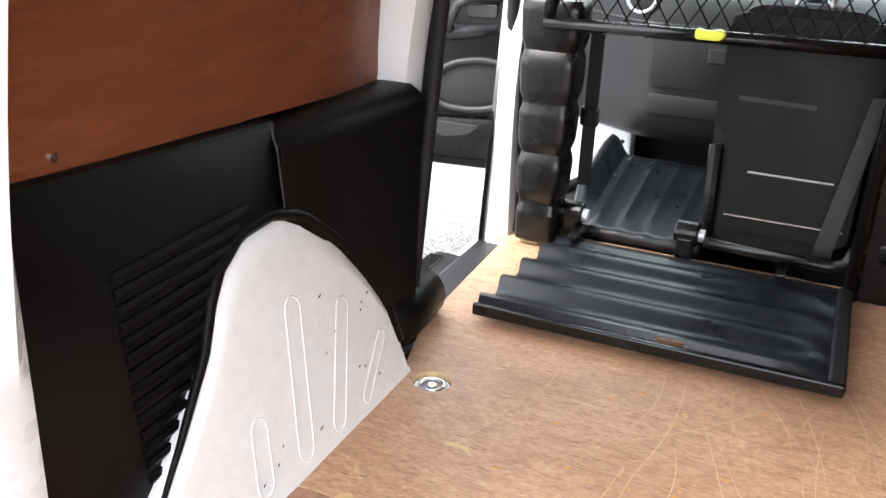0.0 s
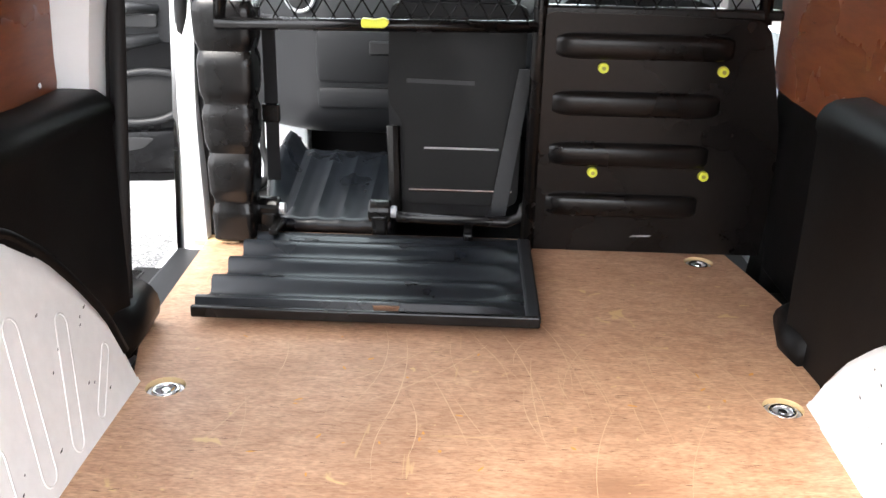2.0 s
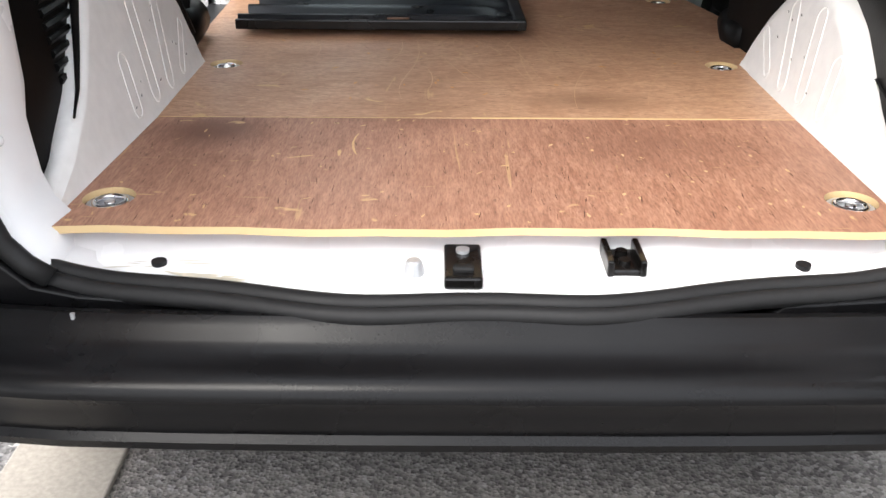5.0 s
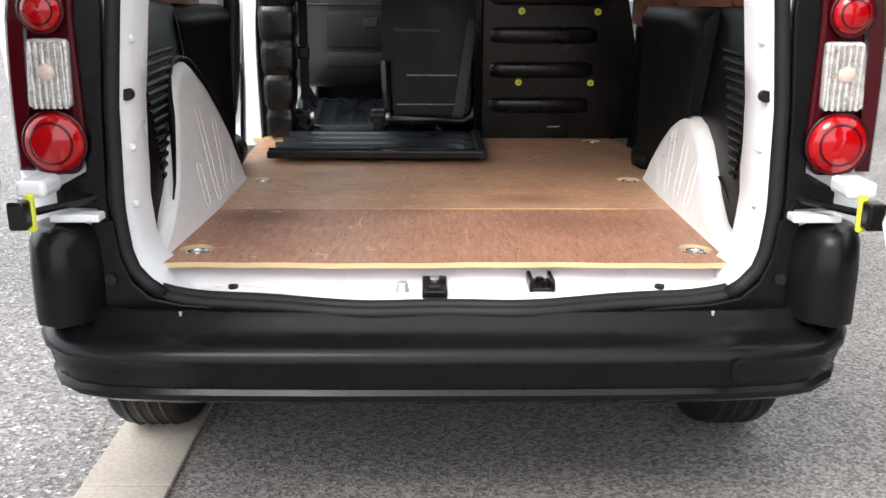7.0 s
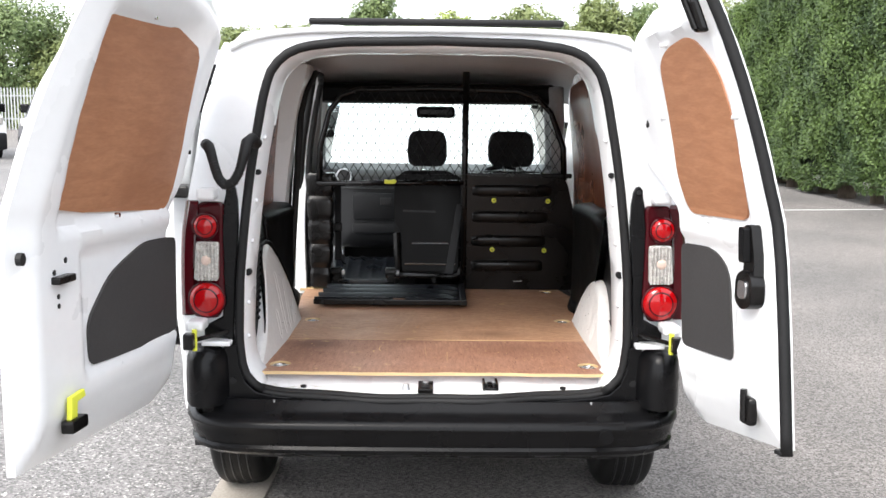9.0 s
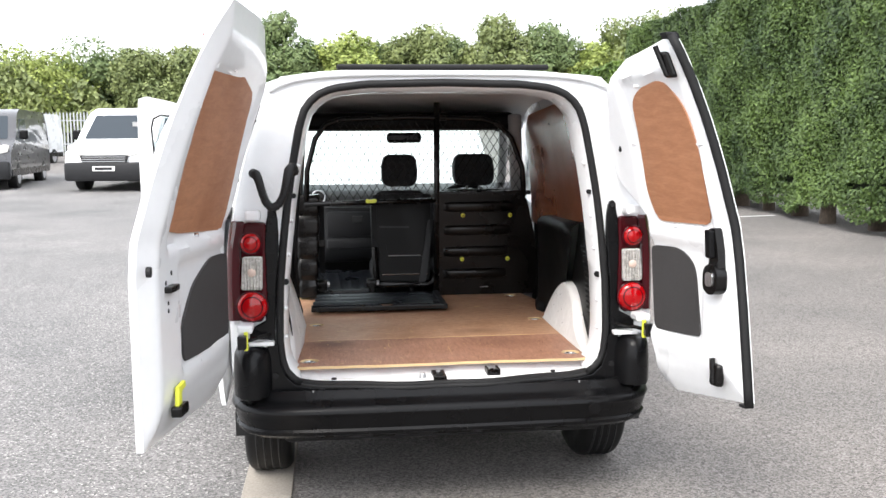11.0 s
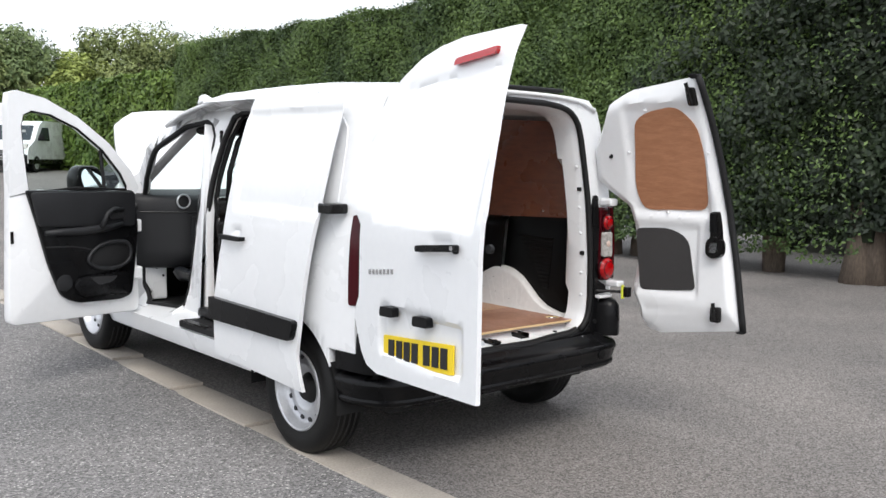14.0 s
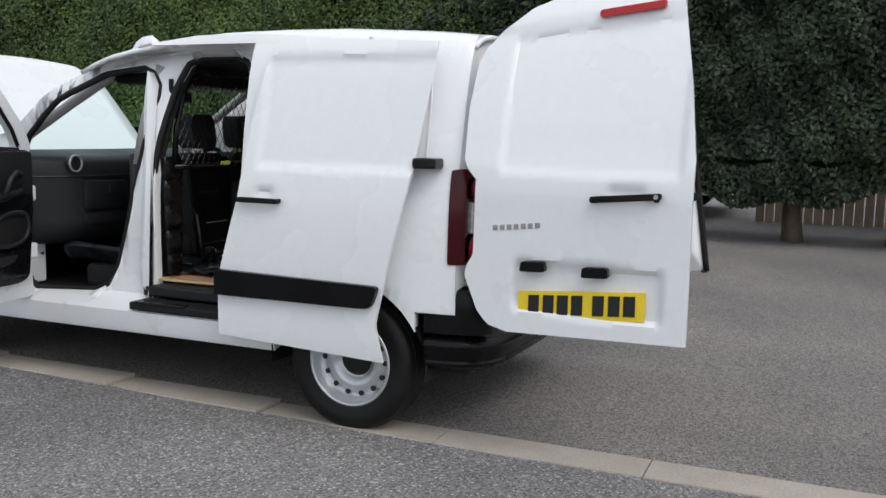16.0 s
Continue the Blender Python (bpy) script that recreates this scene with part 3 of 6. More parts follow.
for y in (0.42, 0.8, 1.2):
    pts = [(x * 0.9, y, pw(y, *ROOF_H) - 0.05 - 0.05 * abs(x / 0.75) ** 4) for x in np.linspace(-0.78, 0.78, 17)]
    part("roof_rib", tube(pts, 0.035, 8, flat=0.45), M_ROOFIN, van, smooth=True)
part("roof_edge_seal", box(-0.43, 0.43, 0.085, 0.125, 1.80, 1.822, 0.008), M_RUBBER, van, "black rubber strip along the roof edge")

# rear frame round the opening
OPEN = [(0.0, 0.515), (0.40, 0.515), (0.56, 0.525), (0.625, 0.54), (0.662, 0.575), (0.68, 0.63), (0.688, 0.72), (0.682, 0.93), (0.664, 1.115), (0.645, 1.27), (0.628, 1.38), (0.594, 1.56), (0.572, 1.64), (0.528, 1.70), (0.455, 1.733), (0.32, 1.75), (0.0, 1.758)]


def smooth_line(pts, n):
    p = np.array(pts, float)
    d = np.r_[0, np.cumsum(np.hypot(*np.diff(p, axis=0).T))]
    t = np.linspace(0, d[-1], n)
    return [(float(np.interp(s, d, p[:, 0])), float(np.interp(s, d, p[:, 1]))) for s in t]


half = smooth_line(OPEN, 56)
ring = [(-x, z) for x, z in half] + [(x, z) for x, z in half[::-1]][1:-1]
ring = ring[::-1]
R_C = (0.0, 1.1)


def back_y(z):
    return 0.085 + 0.02 * max(0.0, (z - 1.2) / 0.55)


def inward(x, z, d):
    if z < 0.56 and abs(x) < 0.63:
        return x, z + 0.15 * d
    n = math.hypot(x, (z - 1.1) * 0.8) or 1
    return x - d * x / n, z - d * (z - 1.1) * 0.8 / n


def outer(x, z):
    """The body's edge outward of a point of the opening."""
    if z < 0.53:
        return x * 1.2, 0.50
    if z > 1.69:
        return x * 1.28, min(pw(0.1, *ROOF_H), 1.795 - 0.02 * (abs(x) / 0.5) ** 4)
    return math.copysign(half_width(z, 0.1) - 0.004, x), z + 0.02


rows = [[], [], [], [], [], [], []]
for x, z in ring:
    y = back_y(z)
    ox, oz = outer(x, z)
    rows[0].append((ox, 0.105, oz))
    rows[1].append((x + (ox - x) * 0.75, y + 0.002, z + (oz - z) * 0.75))
    rows[2].append((x, y, z))
    a, b = inward(x, z, 0.020)
    rows[3].append((a, y + 0.018, b))
    a, b = inward(x, z, 0.034)
    rows[4].append((a, y + 0.05, b))
    a, b = inward(x, z, 0.042)
    rows[5].append((a, y + 0.12, b))
    rows[6].append((math.copysign(max(abs(a), 0.655), x) if 0.72 < z < 1.45 else a, y + (0.15 if z > 0.72 else 0.121), b))
fr = part("rear_frame", loft(rows, True), M_WHITE, van, "white painted door frame round the rear opening", smooth="auto")
seal_pts = [(*inward(x, z, 0.008), back_y(z)) for x, z in ring]
part("rear_seal", tube([(x, y - 0.006, z) for x, z, y in seal_pts if z > 0.532], 0.016, 8), M_RUBBER, van, "black rubber seal round the rear opening", smooth=True)
def sill_bow(x):
    """The sill's rear lip swings out towards the middle."""
    t = min(1.0, max(0.0, (abs(x + 0.02) - 0.12) / 0.5))
    return -0.045 + 0.075 * t * t * (3 - 2 * t) + 0.004 * math.cos(18 * x)


sill = loft([[(x, y + sill_bow(x) * k, z) for x in np.linspace(-0.645, 0.645, 49)] for y, z, k in ((0.088, 0.515, 1), (0.10, 0.522, 1), (0.115, 0.529, 0.8), (0.17, 0.533, 0), (0.19, 0.56, 0), (0.21, 0.56, 0))])
lip = [(x, 0.082 + sill_bow(x), 0.522 + 0.02 * max(0.0, (abs(x) - 0.5) / 0.14) ** 2) for x in np.linspace(-0.64, 0.64, 49)]
part("sill_seal", tube(lip, 0.015, 8), M_RUBBER, van, "black rubber seal along the load sill", smooth=True)
part("sill_seal_lip", tube([(x, y - 0.022, z - 0.006) for x, y, z in lip], 0.014, 8), M_RUBBER, van, smooth=True)
part("load_sill", sill, M_WHITE, van, "white painted load sill with scuffed paint", smooth=True)
for x in (-0.466, 0.467):
    part("grommet", cyl((x, 0.135, 0.528), (x, 0.135, 0.536), 0.011), M_RUBBER, van)
lt = part("door_latch", box(-0.054, 0.0, 0.068, 0.178, 0.526, 0.545, 0.004), M_BLACK, van, "black striker plate on the sill")
part("latch_slot", box(-0.042, -0.012, 0.085, 0.10, 0.540, 0.552, 0.003), M_RUBBER, lt)
part("latch_bolt", cyl((-0.027, 0.15, 0.54), (-0.027, 0.15, 0.55), 0.010), M_STEEL, lt)
st = part("striker", box(0.178, 0.232, 0.105, 0.175, 0.526, 0.540, 0.004), M_BLACK, van, "black striker bracket on the sill")
for x in (0.182, 0.228):
    part("bracket_arm", box(x - 0.005, x + 0.005, 0.10, 0.178, 0.53, 0.556, 0.003), M_BLACK, st)
for y in (0.125, 0.155):
    part("bolt", cyl((0.205, y, 0.538), (0.205, y, 0.547), 0.009, seg=10), M_BLACK, st)
part("sill_bolt", cyl((-0.097, 0.11, 0.528), (-0.097, 0.11, 0.552), 0.016, 0.011, 12, 0.003), M_STEEL, van)
for sx in (-1, 1):
    for z, r in ((0.95, 0.012), (1.30, 0.010)):
        x = np.interp(z, [p[1] for p in OPEN[4:14]], [p[0] for p in OPEN[4:14]]) - 0.028
        part("frame_hole", cyl((sx * x, 0.128, z), (sx * x, 0.1085, z), r), M_RUBBER, van)
    for z in (0.72, 0.84, 1.06, 1.20, 1.42):
        x = np.interp(z, [p[1] for p in OPEN[4:14]], [p[0] for p in OPEN[4:14]]) - 0.030
        part("pressed_boss", cyl((sx * x, 0.13, z), (sx * x, 0.118, z), 0.010, 0.006, 14, 0.003), M_WHITE, van, smooth=True)

# underbody
part("underbody", box(-0.68, 0.68, 0.1, 4.0, 0.27, 0.36, 0.03), M_RUBBER, van, "dark underside of the van")
for sx in (-1, 1):
    for c in (0.62, 3.36):
        arch = [[(sx * x, c + 0.395 * math.cos(t), 0.315 + 0.395 * math.sin(t)) for t in np.linspace(-0.1, math.pi + 0.1, 17)] for x in (0.70, 0.885)]
        part("wheel_housing", loft(arch), M_RUBBER, van, smooth=True)


def wheel(sx, y):
    w = new("wheel")
    w.parent = van
    w.matrix_world = pose(sx * 0.762, y, 0.3155 + lie(0, y), 0, 0, 0 if sx < 0 else 180)
    prof = [(0.198, -0.075), (0.205, -0.088), (0.245, -0.101), (0.285, -0.100), (0.305, -0.086), (0.315, -0.07), (0.3155, 0.0), (0.315, 0.07), (0.305, 0.086), (0.285, 0.1), (0.245, 0.101), (0.205, 0.088), (0.198, 0.075)]
    rws = [[(x, r * math.cos(t), r * math.sin(t)) for t in np.linspace(0, 2 * math.pi, 48, endpoint=False)] for r, x in prof]
    part("tyre", loft(rws, True), M_TYRE, w, "black road tyre with grooved tread", smooth="auto")
    for x in (-0.048, -0.016, 0.016, 0.048):
        pts = [(x, 0.3148 * math.cos(t), 0.3148 * math.sin(t)) for t in np.linspace(0, 2 * math.pi, 48, endpoint=False)]
        part("tread_groove", tube(pts, 0.0055, 6, True), M_INK, w)
    prof = [(0.205, -0.090), (0.198, -0.098), (0.190, -0.090), (0.186, -0.062), (0.176, -0.052), (0.168, -0.030), (0.150, -0.034), (0.128, -0.046), (0.10, -0.044), (0.088, -0.02), (0.07, -0.018)]
    rws = [[(x, r * math.cos(t), r * math.sin(t)) for t in np.linspace(0, 2 * math.pi, 40, endpoint=False)] for r, x in prof]
    part("rim", loft(rws, True), M_STEEL, w, "silver painted pressed steel rim", smooth=True)
    part("hub_cap", cyl((-0.052, 0, 0), (0.0, 0, 0), 0.055, 0.088, 28, 0.008), M_RUBBER, w, "black centre cap", smooth="auto")
    part("brake_drum", cyl((-0.01, 0, 0), (0.08, 0, 0), 0.186, seg=28), M_INK, w)
    for k in range(14):
        t = 2 * math.pi * k / 14
        y0, z0 = 0.155 * math.cos(t), 0.155 * math.sin(t)
        b = cyl((-0.041, y0, z0), (-0.03, y0, z0), 0.0125, seg=12)
        part("vent_hole", b, M_INK, w)
    return w


for sx in (-1, 1):
    wheel(sx, 0.62)
    wheel(sx, 3.36)

# rear bumper
prof = [(0.06, 0.495), (0.035, 0.514), (0.018, 0.517), (0.006, 0.508), (-0.006, 0.493), (-0.022, 0.482), (-0.045, 0.476), (-0.062, 0.472), (-0.072, 0.465), (-0.079, 0.455), (-0.080, 0.445), (-0.073, 0.434), (-0.069, 0.418), (-0.064, 0.398), (-0.056, 0.378), (-0.064, 0.368), (-0.060, 0.354), (-0.03, 0.335), (0.06, 0.32)]
plan = [(-0.815, 0.24), (-0.81, 0.17), (-0.795, 0.11), (-0.768, 0.06), (-0.73, 0.028), (-0.68, 0.012), (-0.56, 0.0), (-0.4, -0.005), (-0.2, -0.008), (0, -0.008)]
plan = plan + [(-x, y) for x, y in plan[:-1]][::-1]
rows = []
for i, (x, y) in enumerate(plan):
    a, b = plan[max(0, i - 1)], plan[min(len(plan) - 1, i + 1)]
    tx, ty = b[0] - a[0], b[1] - a[1]
    L = math.hypot(tx, ty)
    nx, ny = ty / L, -tx / L
    rows.append([(x + nx * -(d - 0.0) * 1.0, y + ny * -(d) * 1.0, z) for d, z in prof])
bumper = part("rear_bumper", loft(rows), M_PLASTIC, van, "black textured plastic rear bumper", smooth="auto")
for sx in (-1, 1):
    rws = []
    for z, g in ((0.50, 0.0), (0.60, 0.0), (0.66, 0.004), (0.69, 0.016), (0.70, 0.04)):
        rws.append([(sx * x, y, z) for x, y in ((0.715 + g, 0.06), (0.735 + g, 0.0 + g), (0.78, -0.035 + g), (0.83 - g, -0.012 + g), (0.862 - g, 0.05), (0.875 - g, 0.12), (0.885 - g, 0.24))])
    rws.append([(sx * 0.80, 0.1, 0.702)] * 7)
    part("bumper_corner", loft(rws), M_PLASTIC, bumper, smooth=True)
    part("rubber_stop", cyl((sx * 0.70, 0.05, 0.575), (sx * 0.70, 0.065, 0.575), 0.012), M_RUBBER, bumper)
part("tow_eye_cap", cyl((0.587, -0.086, 0.430), (0.587, -0.098, 0.430), 0.0255, seg=24, bevel=0.002), M_PLASTIC, bumper, "round tow eye cover")
for x in (-0.55, -0.2, 0.2, 0.55):
    part("screw", cyl((x, 0.012, 0.510), (x, 0.012, 0.519), 0.0035, seg=8), M_STEEL, bumper)


# tail lamps
def disc(c, r, depth, seg=28):
    """A domed round lens that faces the rear."""
    rws = []
    for k in range(7):
        a = k / 6 * math.pi / 2
        rws.append([(c[0] + r * math.cos(a) * math.cos(t), c[1] - depth * math.sin(a), c[2] + r * math.cos(a) * math.sin(t)) for t in np.linspace(0, 2 * math.pi, seg, endpoint=False)])
    return loft(rws, True)


for sx in (-1, 1):
    side = [(0.722, 1.20), (0.812, 1.20), (0.832, 1.02), (0.848, 0.86), (0.84, 0.795), (0.745, 0.795), (0.724, 0.86), (0.728, 1.1)]
    lamp = part("tail_lamp", prism(rounded([(sx * a, b) for a, b in side], 0.02), lambda u, v, d: (u, 0.06 + d + 0.35 * max(0, (abs(u) - 0.785)), v), 0.0, 0.12, 0.008), M_DRED, van, "red and clear tail lamp cluster")
    part("stop_lens", disc((sx * 0.784, 0.055, 0.862), 0.060, 0.028), M_RED, lamp, "round red lens", smooth=True)
    part("stop_ring", tube([(sx * 0.784 + 0.04 * math.cos(t), 0.037, 0.862 + 0.04 * math.sin(t)) for t in np.linspace(0, 6.283, 24, endpoint=False)], 0.004, 6, True), M_DRED, lamp)
    for cz, cr in ((0.862, 0.061), (1.117, 0.042)):
        part("lens_rim", tube([(sx * 0.784 + cr * math.cos(t), 0.054, cz + cr * math.sin(t)) for t in np.linspace(0, 6.283, 28, endpoint=False)], 0.0045, 6, True), M_DRED, lamp, smooth=True)
    part("upper_ring", tube([(sx * 0.784 + 0.026 * math.cos(t), 0.0415, 1.117 + 0.026 * math.sin(t)) for t in np.linspace(0, 6.283, 24, endpoint=False)], 0.003, 6, True), M_DRED, lamp)
    part("upper_lens", disc((sx * 0.784, 0.058, 1.117), 0.041, 0.024), M_RED, lamp, "small round red lens", smooth=True)
    part("reverse_lens", prism(rounded([(sx * a, b) for a, b in ((0.738, 1.064), (0.818, 1.064), (0.828, 0.93), (0.742, 0.93))], 0.012), lambda u, v, d: (u, 0.048 + d, v), 0.0, 0.03, 0.006), M_CLEAR, lamp, "clear fluted lens")
    for k in range(6):
        x = sx * (0.750 + 0.012 * k)
        part("flute", cyl((x, 0.046, 0.93), (x, 0.046, 1.058), 0.0042, seg=8), M_CLEAR, lamp)
    part("bulb", disc((sx * 0.783, 0.046, 1.0), 0.018, 0.008, 16), simple("amber_bulb" + ("" if sx < 0 else "_twin"), (0.6, 0.46, 0.39), 0.2), lamp, smooth=True)
    part("side_glow_panel", patch(rounded([(a, b) for a, b in ((0.066, 1.205), (0.130, 1.20), (0.132, 1.0), (0.134, 0.80), (0.066, 0.80))], 0.015), lambda u, v, d: (sx * (half_width(v, u) + 0.007 - 0.02 * max(0.0, (0.134 - u) / 0.07) ** 2 - d), u, v), 0.0, 0.03), M_DRED, lamp, "dark red lens wrapping round the side")
    # dark trim beside the lamp
    strip = [(0.69, 0.56), (0.698, 0.74), (0.69, 0.93), (0.674, 1.12), (0.676, 1.205), (0.682, 1.245), (0.690, 1.262), (0.703, 1.266), (0.714, 1.255), (0.716, 1.225), (0.722, 1.20), (0.732, 1.1), (0.728, 0.9), (0.735, 0.80), (0.80, 0.765), (0.80, 0.725), (0.72, 0.722), (0.715, 0.56)]
    part("pillar_trim", prism([(sx * a, b) for a, b in strip], lambda u, v, d: (u, 0.066 + d, v), 0.0, 0.05, 0.006), M_PLASTIC, van, "black plastic pillar trim beside the lamp")
    foot = [(0.40, 0.49), (0.42, 0.508), (0.56, 0.518), (0.622, 0.532), (0.658, 0.566), (0.679, 0.62), (0.687, 0.70), (0.73, 0.70), (0.745, 0.56), (0.76, 0.49)]
    part("corner_trim", prism([(sx * a, b) for a, b in foot], lambda u, v, d: (u, 0.060 + d, v), 0.0, 0.04, 0.004), M_PLASTIC, van, "black plastic trim at the foot of the pillar")
    part("eyelet", cyl((sx * 0.699, 0.0655, 1.246), (sx * 0.699, 0.060, 1.246), 0.008, seg=14), M_RUBBER, van)
    part("check_strap", tube([(sx * 0.72, 0.07, 0.745), (sx * 0.79, -0.02, 0.742), (sx * 0.815, -0.06, 0.742)], 0.008, 8), M_BLACK, van)
    cs = part("door_check", box(sx * 0.80, sx * 0.835, -0.085, -0.045, 0.715, 0.77, 0.006), M_BLACK, van, "black door check with a yellow release")
    part("release_clip", box(sx * 0.796, sx * 0.812, -0.055, -0.04, 0.705, 0.78, 0.004), M_YELLOW, cs)
    part("hinge", box(sx * 0.78, sx * 0.84, -0.03, 0.06, 0.765, 0.80, 0.01), M_WHITE, van)
    part("hinge", box(sx * 0.74, sx * 0.80, 0.0, 0.08, 1.21, 1.25, 0.01), M_WHITE, van)
    part("hinge_bar", box(sx * 0.70, sx * 0.80, 0.02, 0.06, 0.705, 0.722, 0.004), M_WHITE, van)


# ---- doors ----
def ramp_in(x, a, b):
    t = min(1.0, max(0.0, (x - a) / (b - a)))
    return t * t * (3 - 2 * t)


def inside(y, z, y0, y1, z0, z1, soft=0.02):
    """1 within a rectangle, 0 outside, with a soft edge."""
    return ramp_in(y, y0, y0 + soft) * (1 - ramp_in(y, y1 - soft, y1)) * ramp_in(z, z0, z0 + soft) * (1 - ramp_in(z, z1 - soft, z1))


LEAN = ([0.5, 1.12, 1.22, 1.3, 1.4, 1.5, 1.6, 1.7, 1.78, 1.85, 1.96], [0, 0, 0.008, 0.03, 0.055, 0.085, 0.118, 0.155, 0.19, 0.225, 0.295])


def left_face(y, z, d):
    return (-(0.925 - 0.15 * y) + pw(z, *LEAN) + d, y, z)


def right_face(y, z, d):
    return ((0.825 - 0.236 * y) - 0.87 * pw(z, *LEAN) - d, y, z)


def door_shell(face, hinge, free, low, high, emb_out, emb_in, thick, n=64):
    """A closed pressed-steel door: outer and inner skins with their reliefs, and the edge between."""
    out, inn = [], []
    for k in range(n + 1):
        b = k / n
        ro, ri = [], []
        for j in range(n + 1):
            a = j / n
            y = pw(b, *hinge) + (pw(b, *free) - pw(b, *hinge)) * a
            z = pw(a, *low) + (pw(a, *high) - pw(a, *low)) * b
            e = min(a, 1 - a, b, 1 - b)
            th = thick * min(1.0, 0.35 + e * 9)
            ro.append(face(y, z, emb_out(y, z)))
            ri.append(face(y, z, th - emb_in(y, z) * min(1, e * 12)))
        out.append(ro)
        inn.append(ri)
    bm = loft(out)
    loft(inn, bm=bm)
    bm.verts.ensure_lookup_table()
    m = n + 1
    o = lambda k, j: bm.verts[k * m + j]
    i = lambda k, j: bm.verts[m * m + k * m + j]
    rim = [(0, j) for j in range(n)] + [(k, n) for k in range(n)] + [(n, n - j) for j in range(n)] + [(n - k, 0) for k in range(n)]
    for (k0, j0), (k1, j1) in zip(rim, rim[1:] + rim[:1]):
        bm.faces.new((o(k0, j0), o(k1, j1), i(k1, j1), i(k0, j0)))
    bmesh.ops.recalc_face_normals(bm, faces=bm.faces)
    return bm


def chip_on(face, y0, y1, z0, z1, d0, d1, bevel=0.004):
    return prism(rounded([(y0, z0), (y1, z0), (y1, z1), (y0, z1)], min(abs(y1 - y0), z1 - z0) * 0.25, 3), face, d0, d1, bevel)


# left rear door, with the number plate
LH = ([0, 0.02, 0.05, 0.12, 0.165, 0.20, 0.24, 0.50, 0.535, 0.57, 0.75, 0.9, 0.96, 1], [-0.075, -0.045, -0.015, 0.02, 0.045, 0.035, 0.005, 0.0, 0.04, 0.06, 0.065, 0.05, 0.02, -0.055])
LF = ([0, 0.5, 0.7, 0.93, 1], [-0.885, -0.885, -0.85, -0.79, -0.777])
left_door = part(
    "rear_door",
    door_shell(
        left_face, LH, LF, ([0, 0.1, 1], [0.575, 0.556, 0.592]), ([0, 0.05, 0.15, 0.3, 0.5, 1], [1.76, 1.81, 1.868, 1.91, 1.935, 1.945]),
        lambda y, z: 0.015 * inside(y, z, -0.90 + 0.05, -0.10, 1.195, 1.79 + 0.1 * (-y - 0.45), 0.022) + 0.022 * inside(y, z, -0.80, -0.17, 0.645, 0.865, 0.03) + 0.012 * inside(y, z, -0.72, -0.55, 1.10, 1.175, 0.03) - 0.012 * ramp_in(z, 1.80 + 0.1 * (-y - 0.45), 1.83 + 0.1 * (-y - 0.45)),
        lambda y, z: 0.018 * inside(y, z, -0.74, -0.02, 1.17, 1.76, 0.03) + 0.016 * inside(y, z, -0.62, 0.02, 0.76, 1.14, 0.03) + 0.008 * inside(y, z, -0.84, -0.05, 0.60, 0.72, 0.04),
        0.062,
    ),
    M_WHITE, van, "white wide left rear door, swung fully open", smooth="auto")
IN = 0.046
part("plywood_panel", patch(rounded([(-0.715, 1.235), (-0.735, 1.42), (-0.742, 1.73), (-0.65, 1.815), (-0.115, 1.695), (-0.085, 1.60), (-0.02, 1.30), (-0.06, 1.185)], [0.02, 0.05, 0.10, 0.09, 0.06, 0.08, 0.07, 0.05]), left_face, IN + 0.004, IN - 0.008), M_PLYD, left_door, "brown plywood panel in the window recess")
part("felt_panel", patch(rounded([(-0.57, 0.79), (-0.575, 0.92), (-0.44, 1.035), (-0.22, 1.10), (0.0, 1.09), (-0.01, 0.76)], [0.04, 0.04, 0.06, 0.06, 0.03, 0.04]), left_face, IN + 0.008, IN - 0.006), simple("dark_charcoal_board", (0.035, 0.033, 0.033), 0.85, amount=0.2, scale=6, fine=200, bump=0.15), left_door, "dark charcoal lining board")
lk = part("latch_hook", chip_on(left_face, -0.75, -0.67, 0.655, 0.69, 0.062, 0.095), M_BLACK, left_door, "black latch with a yellow pull")
part("release_pull", prism([(-0.735, 0.69), (-0.705, 0.69), (-0.70, 0.73), (-0.66, 0.735), (-0.665, 0.755), (-0.73, 0.75)], left_face, 0.07, 0.085, 0.003), M_YELLOW, lk)
part("door_catch", chip_on(left_face, -0.76, -0.68, 1.055, 1.075, 0.05, 0.085), M_BLACK, left_door, "black catch")
for y, z, r in ((-0.88, 1.14, 0.016), (-0.745, 1.085, 0.008), (-0.73, 1.02, 0.007), (-0.73, 0.995, 0.007), (-0.69, 1.11, 0.008)):
    part("grommet", cyl(left_face(y, z, 0.05), left_face(y, z, 0.064), r, seg=14), M_RUBBER, left_door)
for y, z in ((0.02, 1.60), (0.01, 1.37), (-0.5, 1.755), (-0.4, 1.2)):
    part("fixing", cyl(left_face(y, z, 0.045), left_face(y, z, 0.06), 0.007, seg=10), M_RUBBER if y > 0 else M_CHROME, left_door)
part("slot", chip_on(left_face, 0.02, 0.034, 1.50, 1.66, 0.045, 0.053, 0.002), M_RUBBER, left_door)
hd = part("handle", patch(rounded([(-0.775, 1.125), (-0.775, 1.15), (-0.50, 1.125), (-0.50, 1.10)], 0.012), left_face, -0.03, -0.012), M_PLASTIC, left_door, "black plastic pull handle")
part("lock_barrel", cyl(left_face(-0.755, 1.136, -0.028), left_face(-0.755, 1.136, -0.034), 0.009, seg=14), M_CHROME, hd)
part("handle_stem", chip_on(left_face, -0.53, -0.51, 1.10, 1.125, -0.02, 0.0), M_PLASTIC, hd)
part("handle_stem", chip_on(left_face, -0.765, -0.745, 1.115, 1.145, -0.02, 0.0), M_PLASTIC, hd)
